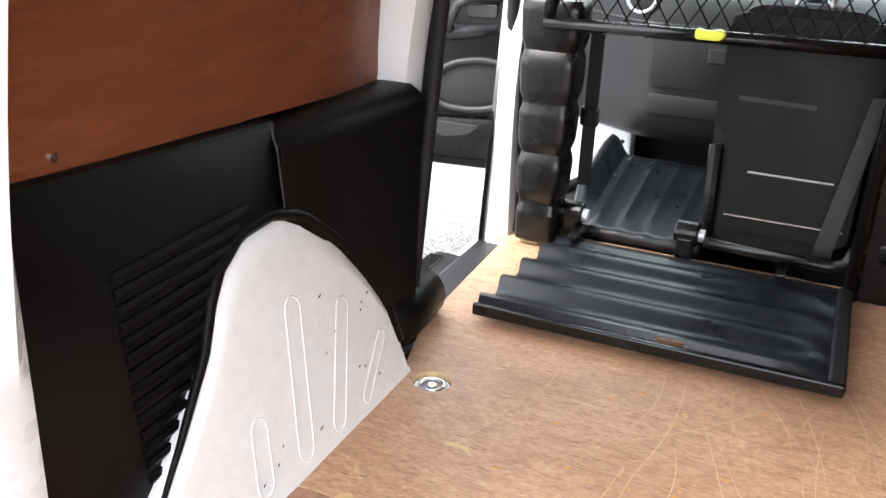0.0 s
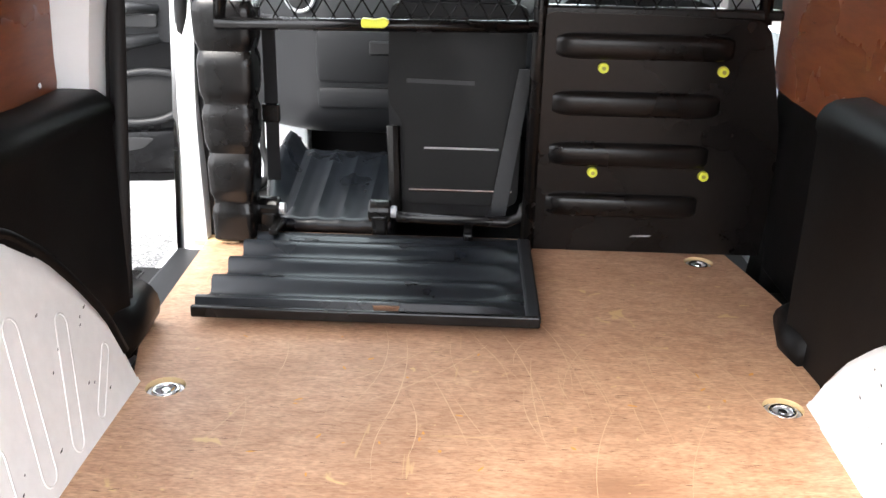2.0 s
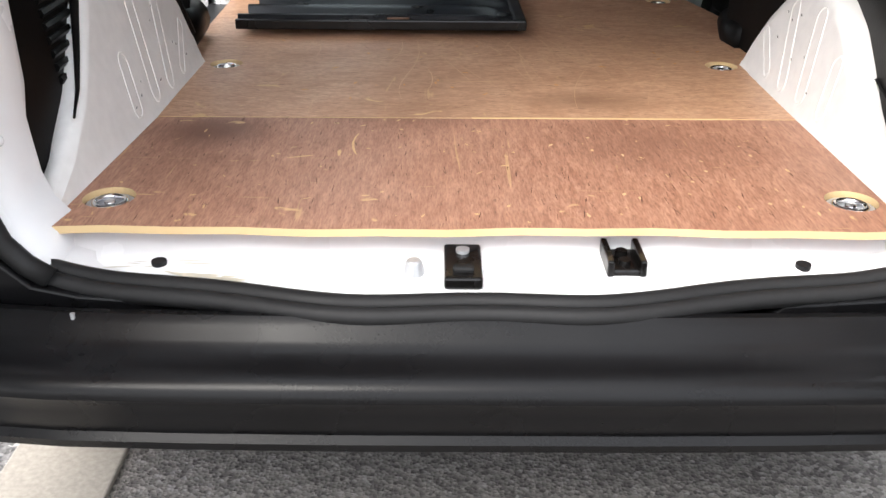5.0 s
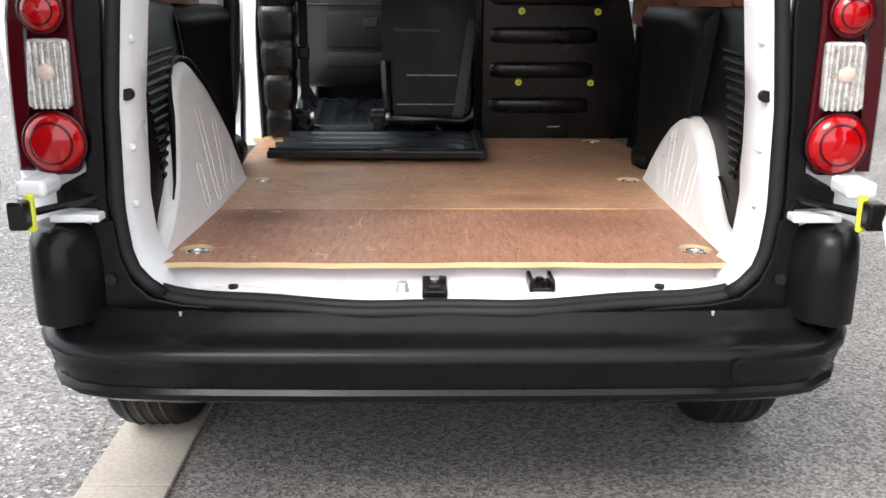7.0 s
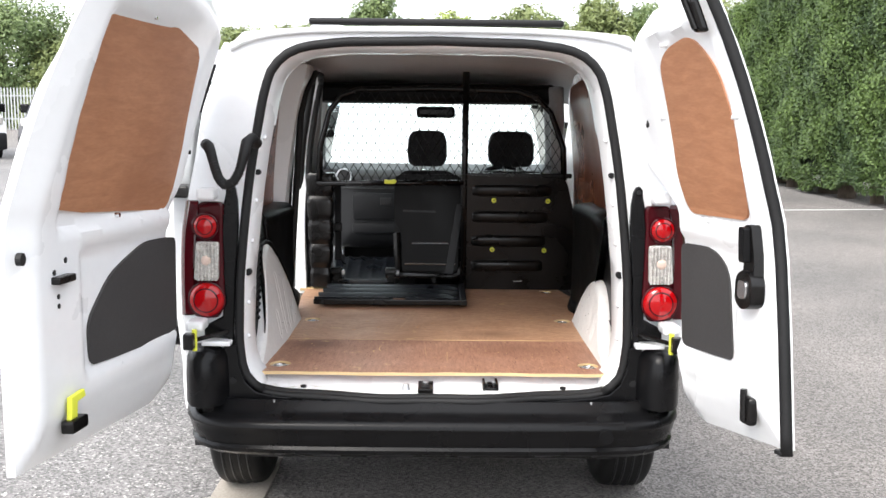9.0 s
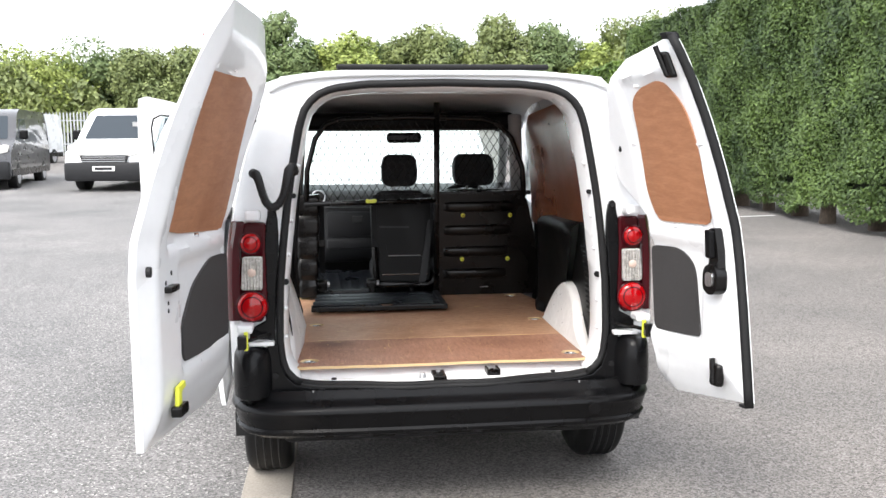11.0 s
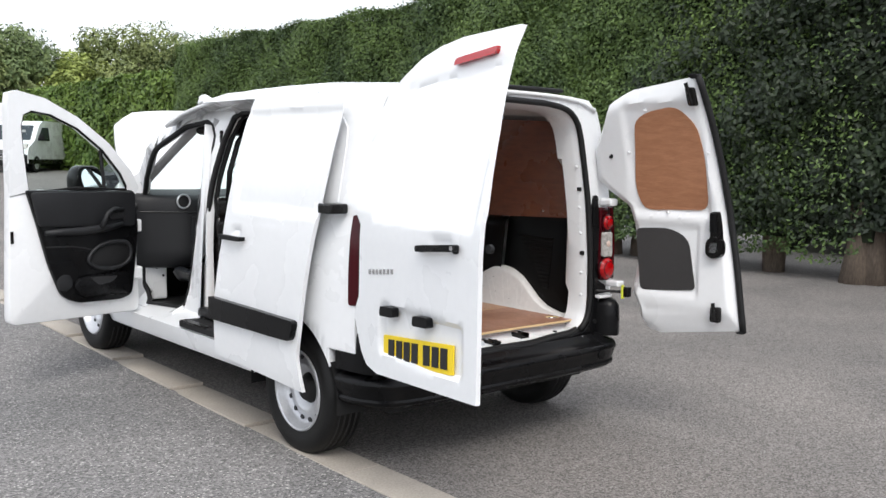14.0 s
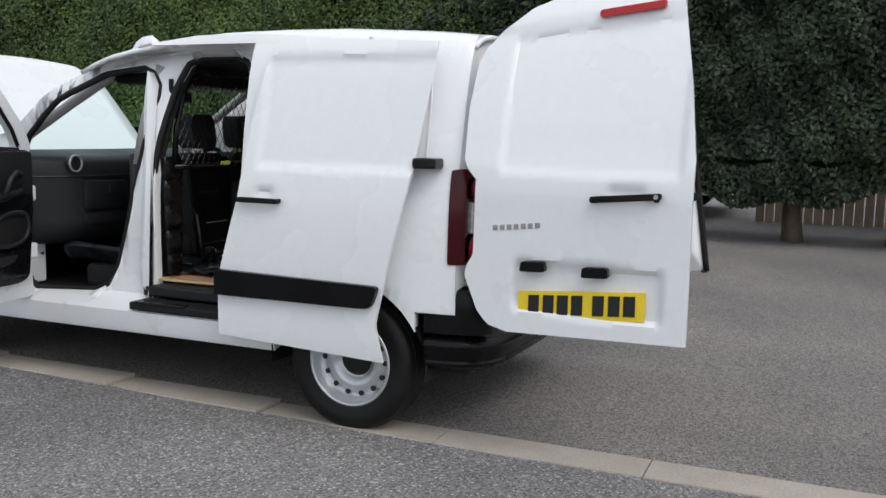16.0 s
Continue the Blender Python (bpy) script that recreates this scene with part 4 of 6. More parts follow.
part("brake_light", patch(rounded([(-0.72, 1.838), (-0.72, 1.87), (-0.46, 1.842), (-0.46, 1.812)], 0.012), left_face, -0.028, -0.005), M_RED, left_door, "red high-level brake light bar")
for y in (-0.27, -0.53):
    part("plate_lamp", patch(rounded([(y - 0.055, 0.818), (y - 0.05, 0.858), (y + 0.05, 0.852), (y + 0.055, 0.812)], 0.012), left_face, -0.024, 0.01), M_PLASTIC, left_door, "black number plate lamp")
plate = part("number_plate", prism(rounded([(-0.725, 0.665), (-0.725, 0.776), (-0.205, 0.728), (-0.205, 0.617)], 0.006), left_face, 0.008, 0.016), M_PLATE, left_door, "yellow rear number plate with dark bars")
# seven plain dark bars stand where the plate is marked
for k, u in enumerate((0.045, 0.108, 0.168, 0.228, 0.315, 0.378, 0.438)):
    y = -0.205 - u - 0.0
    z = 0.728 + (0.048 / 0.52) * u - 0.015
    part("plate_bar", prism([(y, z), (y - 0.046, z + 0.0045), (y - 0.046, z - 0.0735), (y, z - 0.078)], left_face, 0.0045, 0.0078), M_INK, plate)
# a badge of plain silver bars
for k in range(7):
    y = -0.085 - k * 0.031
    z = 0.965 + k * 0.0035
    part("badge_bar", prism([(y, z), (y - 0.022, z + 0.002), (y - 0.022, z + 0.024), (y, z + 0.022)], left_face, -0.003, 0.002, 0.001), M_CHROME, left_door, "small raised silver badge bar")
hose = [(-0.606, 0.06, 1.40), (-0.612, 0.02, 1.416), (-0.622, -0.015, 1.405), (-0.632, -0.03, 1.36), (-0.645, -0.035, 1.31), (-0.665, -0.04, 1.274), (-0.690, -0.04, 1.263), (-0.712, -0.04, 1.285), (-0.726, -0.035, 1.325), (-0.738, -0.03, 1.37), (-0.748, -0.022, 1.392), (-0.762, 0.0, 1.397)]
hs = part("cable_hose", tube(hose, [0.021, 0.021, 0.02, 0.017, 0.014, 0.014, 0.014, 0.014, 0.014, 0.017, 0.019, 0.019], 10), M_RUBBER, van, "black ribbed cable hose to the door", smooth=True)
for i in range(26):
    t = 3.2 + i / 25 * 5.4
    k = int(t)
    a, b = Vector(hose[k]), Vector(hose[k + 1])
    p, q = a.lerp(b, t - k), (b - a).normalized()
    part("hose_rib", cyl(p - q * 0.003, p + q * 0.003, 0.0165, seg=12), M_RUBBER, hs)

# right rear door
RHh = ([0, 0.05, 0.10, 0.16, 0.3, 0.46, 0.54, 0.585, 0.62, 0.66, 0.78, 0.93, 0.97, 1], [-0.20, -0.15, -0.135, -0.10, -0.125, -0.10, -0.07, 0.0, 0.06, 0.10, 0.09, 0.0, -0.03, -0.10])
RFf = ([0, 0.25, 0.45, 0.75, 1], [-0.684, -0.640, -0.598, -0.561, -0.522])
right_door = part(
    "rear_door",
    door_shell(
        right_face, RHh, RFf, ([0, 0.15, 1], [0.56, 0.545, 0.603]), ([0, 0.08, 0.2, 0.5, 1], [1.77, 1.80, 1.82, 1.84, 1.876]),
        lambda y, z: 0.010 * inside(y, z, -0.55, -0.05, 1.2, 1.78, 0.03),
        lambda y, z: 0.018 * inside(y, z, -0.535, -0.10, 1.165, 1.755, 0.03) + 0.014 * inside(y, z, -0.48, -0.10, 0.75, 1.14, 0.03) + 0.008 * inside(y, z, -0.62, -0.16, 0.59, 0.71, 0.04),
        0.062,
    ),
    M_WHITE, van, "white narrow right rear door, swung fully open", smooth="auto")
part("plywood_panel", patch(rounded([(-0.165, 1.20), (-0.13, 1.32), (-0.17, 1.66), (-0.24, 1.705), (-0.40, 1.735), (-0.49, 1.64), (-0.515, 1.48), (-0.51, 1.25), (-0.49, 1.21)], [0.05, 0.05, 0.04, 0.04, 0.05, 0.05, 0.05, 0.03, 0.02]), right_face, IN + 0.004, IN - 0.008), M_PLYD, right_door, "brown plywood panel in the window recess")
part("felt_panel", patch(rounded([(-0.16, 0.77), (-0.125, 1.10), (-0.31, 1.11), (-0.41, 1.06), (-0.455, 0.79)], [0.03, 0.03, 0.06, 0.06, 0.03]), right_face, IN + 0.008, IN - 0.006), bpy.data.materials["dark_charcoal_board"], right_door, "dark charcoal lining board")
fs = [(pw(b, *RFf) - 0.012, pw(1.0, [0, 1], [0.603, 0.603]) + (1.876 - 0.603) * b) for b in np.linspace(-0.005, 1.0, 24)]
part("edge_seal", tube([right_face(y, z, 0.03) for y, z in fs], 0.017, 8), M_RUBBER, right_door, "black rubber edge seal", smooth=True)
part("seal_foot", chip_on(right_face, -0.70, -0.67, 0.590, 0.602, 0.012, 0.05), M_RUBBER, right_door)
part("seal_cap", chip_on(right_face, -0.54, -0.50, 1.862, 1.884, 0.005, 0.05), M_RUBBER, right_door)
lt = part("latch", patch(rounded([(-0.53, 1.0), (-0.60, 0.985), (-0.585, 1.14), (-0.575, 1.21), (-0.535, 1.20), (-0.54, 1.1)], 0.015), right_face, 0.058, 0.085), M_BLACK, right_door, "black door latch with lever")
part("lever", chip_on(right_face, -0.575, -0.545, 1.10, 1.20, 0.085, 0.105), M_PLASTIC, lt)
part("catch_housing", patch(rounded([(-0.525, 0.985), (-0.525, 1.06), (-0.565, 1.085), (-0.605, 1.06), (-0.605, 0.985), (-0.565, 0.965)], 0.03), right_face, 0.06, 0.098), M_BLACK, lt, smooth="auto")
part("striker_plate", patch(rounded([(-0.547, 1.0), (-0.547, 1.05), (-0.585, 1.05), (-0.585, 1.0)], 0.014), right_face, 0.095, 0.104), M_CHROME, lt)
for z0, z1, y0, y1 in ((0.64, 0.72, -0.60, -0.55), (1.73, 1.82, -0.525, -0.48)):
    h = part("bolt_hook", chip_on(right_face, y0, y1, z0, z1, 0.055, 0.082, 0.008), M_BLACK, right_door, "black shoot bolt hook")
    part("hook_arm", cyl(right_face((y0 + y1) / 2, z0 + 0.01, 0.082), right_face((y0 + y1) / 2 + 0.01, z1 + 0.02, 0.08), 0.010, seg=10), M_BLACK, h)
for y, z, r in ((-0.02, 1.48, 0.013), (-0.3, 1.19, 0.006), (-0.12, 1.5, 0.006), (-0.535, 1.5, 0.006), (-0.24, 1.715, 0.006)):
    part("grommet", cyl(right_face(y, z, 0.04), right_face(y, z, 0.064), r, seg=12), M_RUBBER if r > 0.01 else M_WHITE, right_door)


# sliding door, slid back along the left side
def slide_face(y, z, d):
    return (-(half_width(z, 1.0) + 0.082) + d, y, z)


SF = ([0, 0.2, 0.48, 0.75, 0.93, 1], [1.245, 1.24, 1.13, 1.07, 1.025, 1.0])
SR = ([0, 0.12, 0.3, 0.6, 0.9, 1], [0.40, 0.43, 0.375, 0.27, 0.21, 0.205])
sliding = part(
    "sliding_door",
    door_shell(
        slide_face, SF, SR, ([0, 1], [0.405, 0.362]), ([0, 0.06, 0.2, 1], [1.735, 1.752, 1.758, 1.73]),
        lambda y, z: 0.016 * inside(y, z, 0.18, 1.03 + 0.12 * max(0, 1.35 - z), 1.175, 1.685, 0.03) + 0.014 * inside(y, z, 0.93, 1.05, 1.04, 1.10, 0.03),
        lambda y, z: 0.012 * inside(y, z, 0.4, 0.95, 0.7, 1.5, 0.03), 0.055),
    M_WHITE, van, "white sliding side door, slid back", smooth="auto")
part("rub_strip", patch(rounded([(0.44, 0.60), (0.40, 0.70), (1.238, 0.715), (1.243, 0.598)], [0.03, 0.03, 0.005, 0.005]), slide_face, -0.03, 0.004), M_PLASTIC, sliding, "black plastic rubbing strip")
hh = part("handle", patch(rounded([(0.895, 1.028), (0.895, 1.05), (1.115, 1.052), (1.115, 1.028)], 0.009), slide_face, -0.035, -0.016), M_PLASTIC, sliding, "black door handle")
for y in (0.91, 1.10):
    part("handle_stem", chip_on(slide_face, y - 0.012, y + 0.012, 1.03, 1.05, -0.018, 0.01), M_PLASTIC, hh)
part("roller_arm", box(-0.965, -0.87, 0.165, 0.27, 1.203, 1.247, 0.008), M_BLACK, van, "black sliding door rail end")
part("slide_rail", box(-0.905, -0.88, 0.18, 1.04, 1.213, 1.237, 0.004), M_BLACK, van, "dark sliding door rail")
part("lower_rail", box(-0.90, -0.76, 1.26, 1.84, 0.452, 0.492, 0.008), M_RUBBER, van, "black lower door rail in the sill")
part("lower_rail_lip", box(-0.905, -0.86, 1.5, 1.80, 0.486, 0.498, 0.004), M_BLACK, van)
part("recess_line", tube([(-(half_width(z, y) + 0.002), y, z) for y, z in ((0.245, 1.25), (0.245, 1.50), (0.255, 1.58), (0.30, 1.63), (0.4, 1.65))], 0.006, 6), M_WHITE, van)
for z, y in ((1.55, 1.745), (0.75, 1.875)):
    part("striker_plate", box(left_x(z, y) - 0.004, left_x(z, y) + 0.01, y - 0.012, y + 0.012, z - 0.045, z + 0.045, 0.003), M_BLACK, van, "black striker plate on the pillar")

# left front door, open
FD_O = Vector((-0.872, 2.51, 0))
FD_D = Vector((-0.9857, -0.1686, 0))
FD_N = Vector((0.1686, -0.9857, 0))


def fd(s, z, d):
    return FD_O + FD_D * s + FD_N * d + Vector((0, 0, z))


front_door = new("front_door")
front_door.parent = van
tagged(front_door, "white front passenger door, swung wide open, black lining")
lower = rounded([(-0.02, 0.455), (0.82, 0.455), (0.815, 0.7), (0.80, 1.20), (0.60, 1.235), (0.02, 1.20), (0.01, 1.1)], [0.05, 0.05, 0, 0.0, 0, 0.0, 0.0])
part("door_skin", prism(lower, fd, -0.075, 0.0, 0.012), M_WHITE, front_door, smooth="auto")
O_ = [(0.80, 1.20), (0.802, 1.45), (0.80, 1.70), (0.79, 1.785), (0.74, 1.80), (0.58, 1.765), (0.38, 1.665), (0.18, 1.515), (0.03, 1.345), (-0.02, 1.24), (0.0, 1.20)]
I_ = [(0.69, 1.225), (0.715, 1.45), (0.725, 1.60), (0.71, 1.665), (0.66, 1.69), (0.55, 1.675), (0.38, 1.60), (0.22, 1.475), (0.10, 1.33), (0.06, 1.25), (0.06, 1.225)]


def frame_ring(O, I, f, d0, d1):
    bm = bmesh.new()
    q = [[bm.verts.new(f(s, z, d)) for s, z in L] for L, d in ((O, d0), (I, d0), (O, d1), (I, d1))]
    n = len(O)
    for i in range(n - 1):
        bm.faces.new((q[0][i], q[0][i + 1], q[1][i + 1], q[1][i]))
        bm.faces.new((q[2][i], q[3][i], q[3][i + 1], q[2][i + 1]))
        bm.faces.new((q[0][i], q[2][i], q[2][i + 1], q[0][i + 1]))
        bm.faces.new((q[1][i], q[1][i + 1], q[3][i + 1], q[3][i]))
    bmesh.ops.recalc_face_normals(bm, faces=bm.faces)
    return bm


part("window_frame", frame_ring(O_, I_, fd, -0.06, 0.005), M_WHITE, front_door, "white window frame", smooth="auto")
part("window_seal", tube([fd(s, z, -0.01) for s, z in I_ + [(0.4, 1.24)]], 0.011, 8, True), M_RUBBER, front_door, smooth=True)
part("quarter_bar", tube([fd(0.20, 1.22, -0.02), fd(0.225, 1.47, -0.02)], 0.012, 8), M_RUBBER, front_door)
g = part("window_pane", prism([(0.70, 1.22), (0.72, 1.60), (0.66, 1.685), (0.38, 1.595), (0.10, 1.33), (0.06, 1.22)], fd, -0.022, -0.018), M_GLASS, front_door, "clear side window glass")
g.visible_shadow = False
lining = part("door_lining", prism(rounded([(0.05, 0.57), (0.12, 0.545), (0.42, 0.55), (0.52, 0.60), (0.595, 0.80), (0.66, 1.05), (0.715, 1.235), (0.03, 1.225), (0.0, 1.0), (0.02, 0.8)], [0.04, 0.04, 0.05, 0.06, 0.05, 0.03, 0.02, 0.02, 0.05, 0.04]), fd, -0.005, 0.032, 0.01), M_PLASTIC, front_door, "black plastic door lining", smooth="auto")
part("upper_trim", prism(rounded([(0.03, 1.0), (0.655, 1.02), (0.70, 1.225), (0.03, 1.22)], 0.03), fd, 0.03, 0.052, 0.01), M_GREY, lining, smooth="auto")
part("mid_crease", tube([fd(s, z, 0.034) for s, z in ((0.61, 0.90), (0.45, 0.895), (0.36, 0.88), (0.30, 0.86))], 0.005, 6), M_INK, lining)
part("armrest", tube([fd(s, z, 0.045) for s, z in ((0.62, 0.985), (0.50, 0.985), (0.38, 0.985), (0.24, 1.0), (0.12, 1.02))], [0.016, 0.024, 0.028, 0.026, 0.018], 10), M_GREY, lining, smooth=True)
part("grab_handle", tube([fd(s, z, d) for s, z, d in ((0.275, 0.985, 0.04), (0.27, 1.03, 0.085), (0.245, 1.09, 0.09), (0.20, 1.115, 0.085), (0.12, 1.105, 0.05))], 0.015, 10), M_GREY, lining, smooth=True)
part("switch_panel", prism(rounded([(0.12, 1.05), (0.22, 1.05), (0.23, 1.09), (0.12, 1.095)], 0.015), fd, 0.05, 0.068, 0.005), M_INK, lining, "window switch panel")
cup = [(0.355, 0.80), (0.33, 0.85), (0.27, 0.895), (0.18, 0.915), (0.09, 0.905), (0.06, 0.86), (0.07, 0.79), (0.13, 0.755), (0.22, 0.745), (0.30, 0.755)]
part("pull_cup", prism(rounded(cup, 0.04), fd, 0.028, 0.036, 0.003), M_RUBBER, lining, "dark recessed door pull", smooth="auto")
part("pull_cup_rim", tube([fd(s, z, 0.04) for s, z in rounded(cup, 0.04)], 0.013, 8, True), M_GREY, lining, smooth=True)
part("pocket", prism(rounded([(0.07, 0.58), (0.40, 0.58), (0.46, 0.66), (0.40, 0.715), (0.08, 0.725)], 0.04), fd, 0.03, 0.052, 0.014), M_PLASTIC, lining, smooth="auto")
part("pocket_mouth", prism(rounded([(0.35, 0.705), (0.29, 0.65), (0.20, 0.665), (0.16, 0.70)], 0.015), fd, 0.05, 0.0545, 0.002), M_INK, lining)
part("speaker", cyl(fd(0.50, 0.68, 0.03), fd(0.50, 0.68, 0.038), 0.05, seg=20, bevel=0.004), M_GREY, lining, smooth="auto")
part("door_lock", prism([(0.785, 0.93), (0.80, 0.93), (0.80, 1.0), (0.785, 1.0)], fd, -0.02, 0.006), M_BLACK, front_door)
part("bottom_seal", tube([fd(0.78, 0.462, -0.03), fd(0.02, 0.462, -0.03)], 0.009, 6), M_RUBBER, front_door)
mir = part("door_mirror", prism(rounded([(0.13, 1.19), (0.34, 1.19), (0.35, 1.30), (0.32, 1.375), (0.20, 1.375), (0.15, 1.30)], 0.04), fd, -0.22, -0.09, 0.02), M_PLASTIC, front_door, "black door mirror housing", smooth="auto")
part("mirror_glass", prism(rounded([(0.165, 1.205), (0.32, 1.205), (0.332, 1.30), (0.305, 1.357), (0.215, 1.357), (0.18, 1.30)], 0.03), lambda s, z, d: fd(s, z, d - 0.45 * (z - 1.36)), -0.088, -0.084), M_MIRROR, mir, "bright mirror glass")
part("mirror_arm", box(-1.06, -0.92, 2.60, 2.66, 1.17, 1.21, 0.01), M_PLASTIC, mir)
for z in (0.7, 1.0):
    part("door_hinge", box(-0.90, -0.84, 2.49, 2.56, z - 0.04, z + 0.04, 0.01), M_WHITE, van)

# bonnet, propped open, and the nose
rows = []
for k in range(13):
    t = k / 12
    y, z = 3.02 + 0.52 * t + 0.05 * math.sin(math.pi * t), 1.12 + 0.66 * t + 0.03 * math.sin(math.pi * t)
    w = 0.70 - 0.10 * t**2 - (0.12 * max(0, t - 0.85) / 0.15)
    rows.append([(w * s, y + 0.05 * (1 - s * s) - 0.02, z - 0.03 * s * s) for s in np.linspace(-1, 1, 15)])
solid(part("bonnet", loft(rows), M_WHITE, van, "white bonnet, propped open", smooth=True), 0.025, 0.0)
rows = []
for y, z, w in ((2.98, 1.06, 0.80), (3.25, 1.02, 0.79), (3.6, 0.96, 0.77), (3.95, 0.88, 0.72), (4.18, 0.78, 0.62), (4.28, 0.6, 0.55), (4.28, 0.35, 0.55)):
    rows.append([(w * s, y - 0.12 * abs(s) ** 3, z - (0.02 if y < 4.2 else 0)) for s in np.linspace(-1, 1, 13)])
part("nose_panel", loft(rows), M_PLASTIC, van, "dark engine bay and front panel", smooth=True)

# windscreen and cab pillars
ws = [[(x, y - 0.05 * (x / 0.7) ** 2, z) for x in np.linspace(-w, w, 13)] for y, z, w in ((2.10, 1.685, 0.60), (2.45, 1.475, 0.665), (2.8, 1.265, 0.715), (3.08, 1.10, 0.745))]
g = part("windscreen", loft(ws), mat("tinted_windscreen", (0.74, 0.93, 0.88), 0.02, Transmission_Weight=1.0, IOR=1.02), van, "lightly tinted windscreen", smooth=True)
g.visible_shadow = False
g = part("side_window", prism([(1.71, 1.2), (1.71, 1.5), (1.8, 1.61), (1.95, 1.59), (2.2, 1.47), (2.45, 1.27), (2.53, 1.15)], lambda u, v, d: (half_width(v, u) - 0.02 + d, u, v), 0, 0.004), M_GLASS, van, "clear driver side window")
g.visible_shadow = False
for sx in (-1, 1):
    part("pillar_trim", tube([(sx * 0.745, 3.0, 1.1), (sx * 0.715, 2.7, 1.28), (sx * 0.67, 2.4, 1.47), (sx * 0.62, 2.1, 1.65)], 0.032, 10, flat=0.8), M_GREYL, van, "pale grey screen pillar trim", smooth=True)
    part("pillar_trim", tube([(sx * 0.63, 1.82, 1.66), (sx * 0.655, 1.90, 1.40), (sx * 0.675, 1.945, 1.16)], 0.04, 10), M_GREYL, van, "pale grey pillar trim", smooth=True)
    part("pillar_trim", tube([(sx * 0.675, 1.945, 1.16), (sx * 0.675, 1.965, 0.8), (sx * 0.675, 1.965, 0.56)], 0.042, 10), M_GREY, van, "dark grey pillar trim", smooth=True)
part("pillar_panel", box(-0.705, -0.655, 1.895, 2.0, 0.56, 1.22, 0.02), M_GREY, van, "dark grey pillar panel", smooth="auto")
part("cab_headlining", box(-0.64, 0.64, 1.84, 2.16, 1.575, 1.68, 0.03), M_TRIM, van, "black overhead shelf")
part("cab_mirror", box(-0.11, 0.11, 2.22, 2.25, 1.50, 1.565, 0.02), M_BLACK, van, "black rear view mirror")
part("cab_floor", box(-0.82, 0.82, 1.86, 2.95, 0.40, 0.47, 0.01), M_RUBBER, van, "black cab floor mat")
part("firewall", box(-0.82, 0.82, 2.9, 2.98, 0.40, 1.05, 0.01), M_TRIM, van, "black bulkhead below the screen")
DASH = rounded([(2.50, 0.79), (2.56, 0.70), (2.95, 0.68), (3.05, 1.14), (2.74, 1.225), (2.53, 1.18), (2.505, 1.10)], [0.04, 0.05, 0.04, 0.05, 0.06, 0.05, 0.03])


def dash_y(x):
    """The fascia sweeps forward towards the doors."""
    return 0.17 * ramp_in(abs(x), 0.48, 0.80)


dash = part("dashboard", loft([[(x, y + dash_y(x) * max(0.0, (3.05 - y) / 0.55), z) for y, z in DASH] for x in np.linspace(-0.80, 0.80, 33)], True, True), M_GREY, van, "dark grey moulded dashboard", smooth="auto")
part("glovebox", prism(rounded([(-0.50, 0.885), (-0.17, 0.885), (-0.17, 1.045), (-0.50, 1.05)], 0.025), lambda u, v, d: (u, 2.50 + d, v), -0.018, 0.05, 0.008), M_GREY, dash, "glovebox lid", smooth="auto")
part("glovebox_latch", box(-0.33, -0.26, 2.472, 2.49, 0.975, 1.02, 0.006), M_INK, dash)
part("fascia_crease", tube([(x, 2.497 + dash_y(x), 1.075) for x in np.linspace(-0.78, 0.0, 20)], 0.004, 6), M_INK, dash)
part("knee_panel", prism(rounded([(-0.50, 0.80), (-0.17, 0.80), (-0.17, 0.868), (-0.50, 0.868)], 0.02), lambda u, v, d: (u, 2.51 + d, v), -0.016, 0.05, 0.008), M_GREY, dash, smooth="auto")
for x in (-0.55, -0.06):
    part("air_vent", cyl((x, 2.51 + dash_y(x), 1.145), (x, 2.485 + dash_y(x), 1.147), 0.046, 0.042, 24, 0.005), M_INK, dash, "round air vent", smooth="auto")
    part("vent_ring", tube([(x + 0.044 * math.cos(t), 2.483 + dash_y(x), 1.147 + 0.044 * math.sin(t)) for t in np.linspace(0, 6.283, 24, endpoint=False)], 0.006, 6, True), M_STEEL, dash)
part("air_vent", prism(rounded([(2.78, 1.07), (2.81, 1.07), (2.825, 1.14), (2.795, 1.14)], 0.01), lambda u, v, d: (d, u, v), -0.815, -0.79, 0.004), M_INK, dash)
part("side_vent", cyl((-0.79, 2.715, 1.108), (-0.815, 2.715, 1.108), 0.045, 0.04, 24, 0.005), M_INK, dash, "round air vent")
part("side_vent_ring", tube([(-0.812, 2.715 + 0.042 * math.cos(t), 1.108 + 0.042 * math.sin(t)) for t in np.linspace(0, 6.283, 24, endpoint=False)], 0.006, 6, True), M_GREYL, dash)
part("centre_console", box(-0.12, 0.14, 2.42, 2.8, 0.47, 0.95, 0.04), M_TRIM, dash, "black centre console")
# white hinge post ahead of the open front door
post = part("hinge_post", box(-0.79, -0.575, 2.715, 2.80, 0.48, 1.08, 0.012), M_WHITE, van, "white painted hinge post with black grommets")
for x, z, q in ((-0.64, 0.98, 0.012), (-0.60, 0.90, 0.008), (-0.645, 0.84, 0.016), (-0.61, 0.76, 0.009), (-0.65, 0.70, 0.012), (-0.605, 0.64, 0.008)):
    part("grommet", cyl((x, 2.72, z), (x, 2.711, z), q, seg=12), M_RUBBER, post)
for z in (0.93, 0.70):
    part("pressed_ridge", tube([(-0.66, 2.714, z), (-0.59, 2.714, z - 0.01)], 0.006, 6), M_WHITE, post)
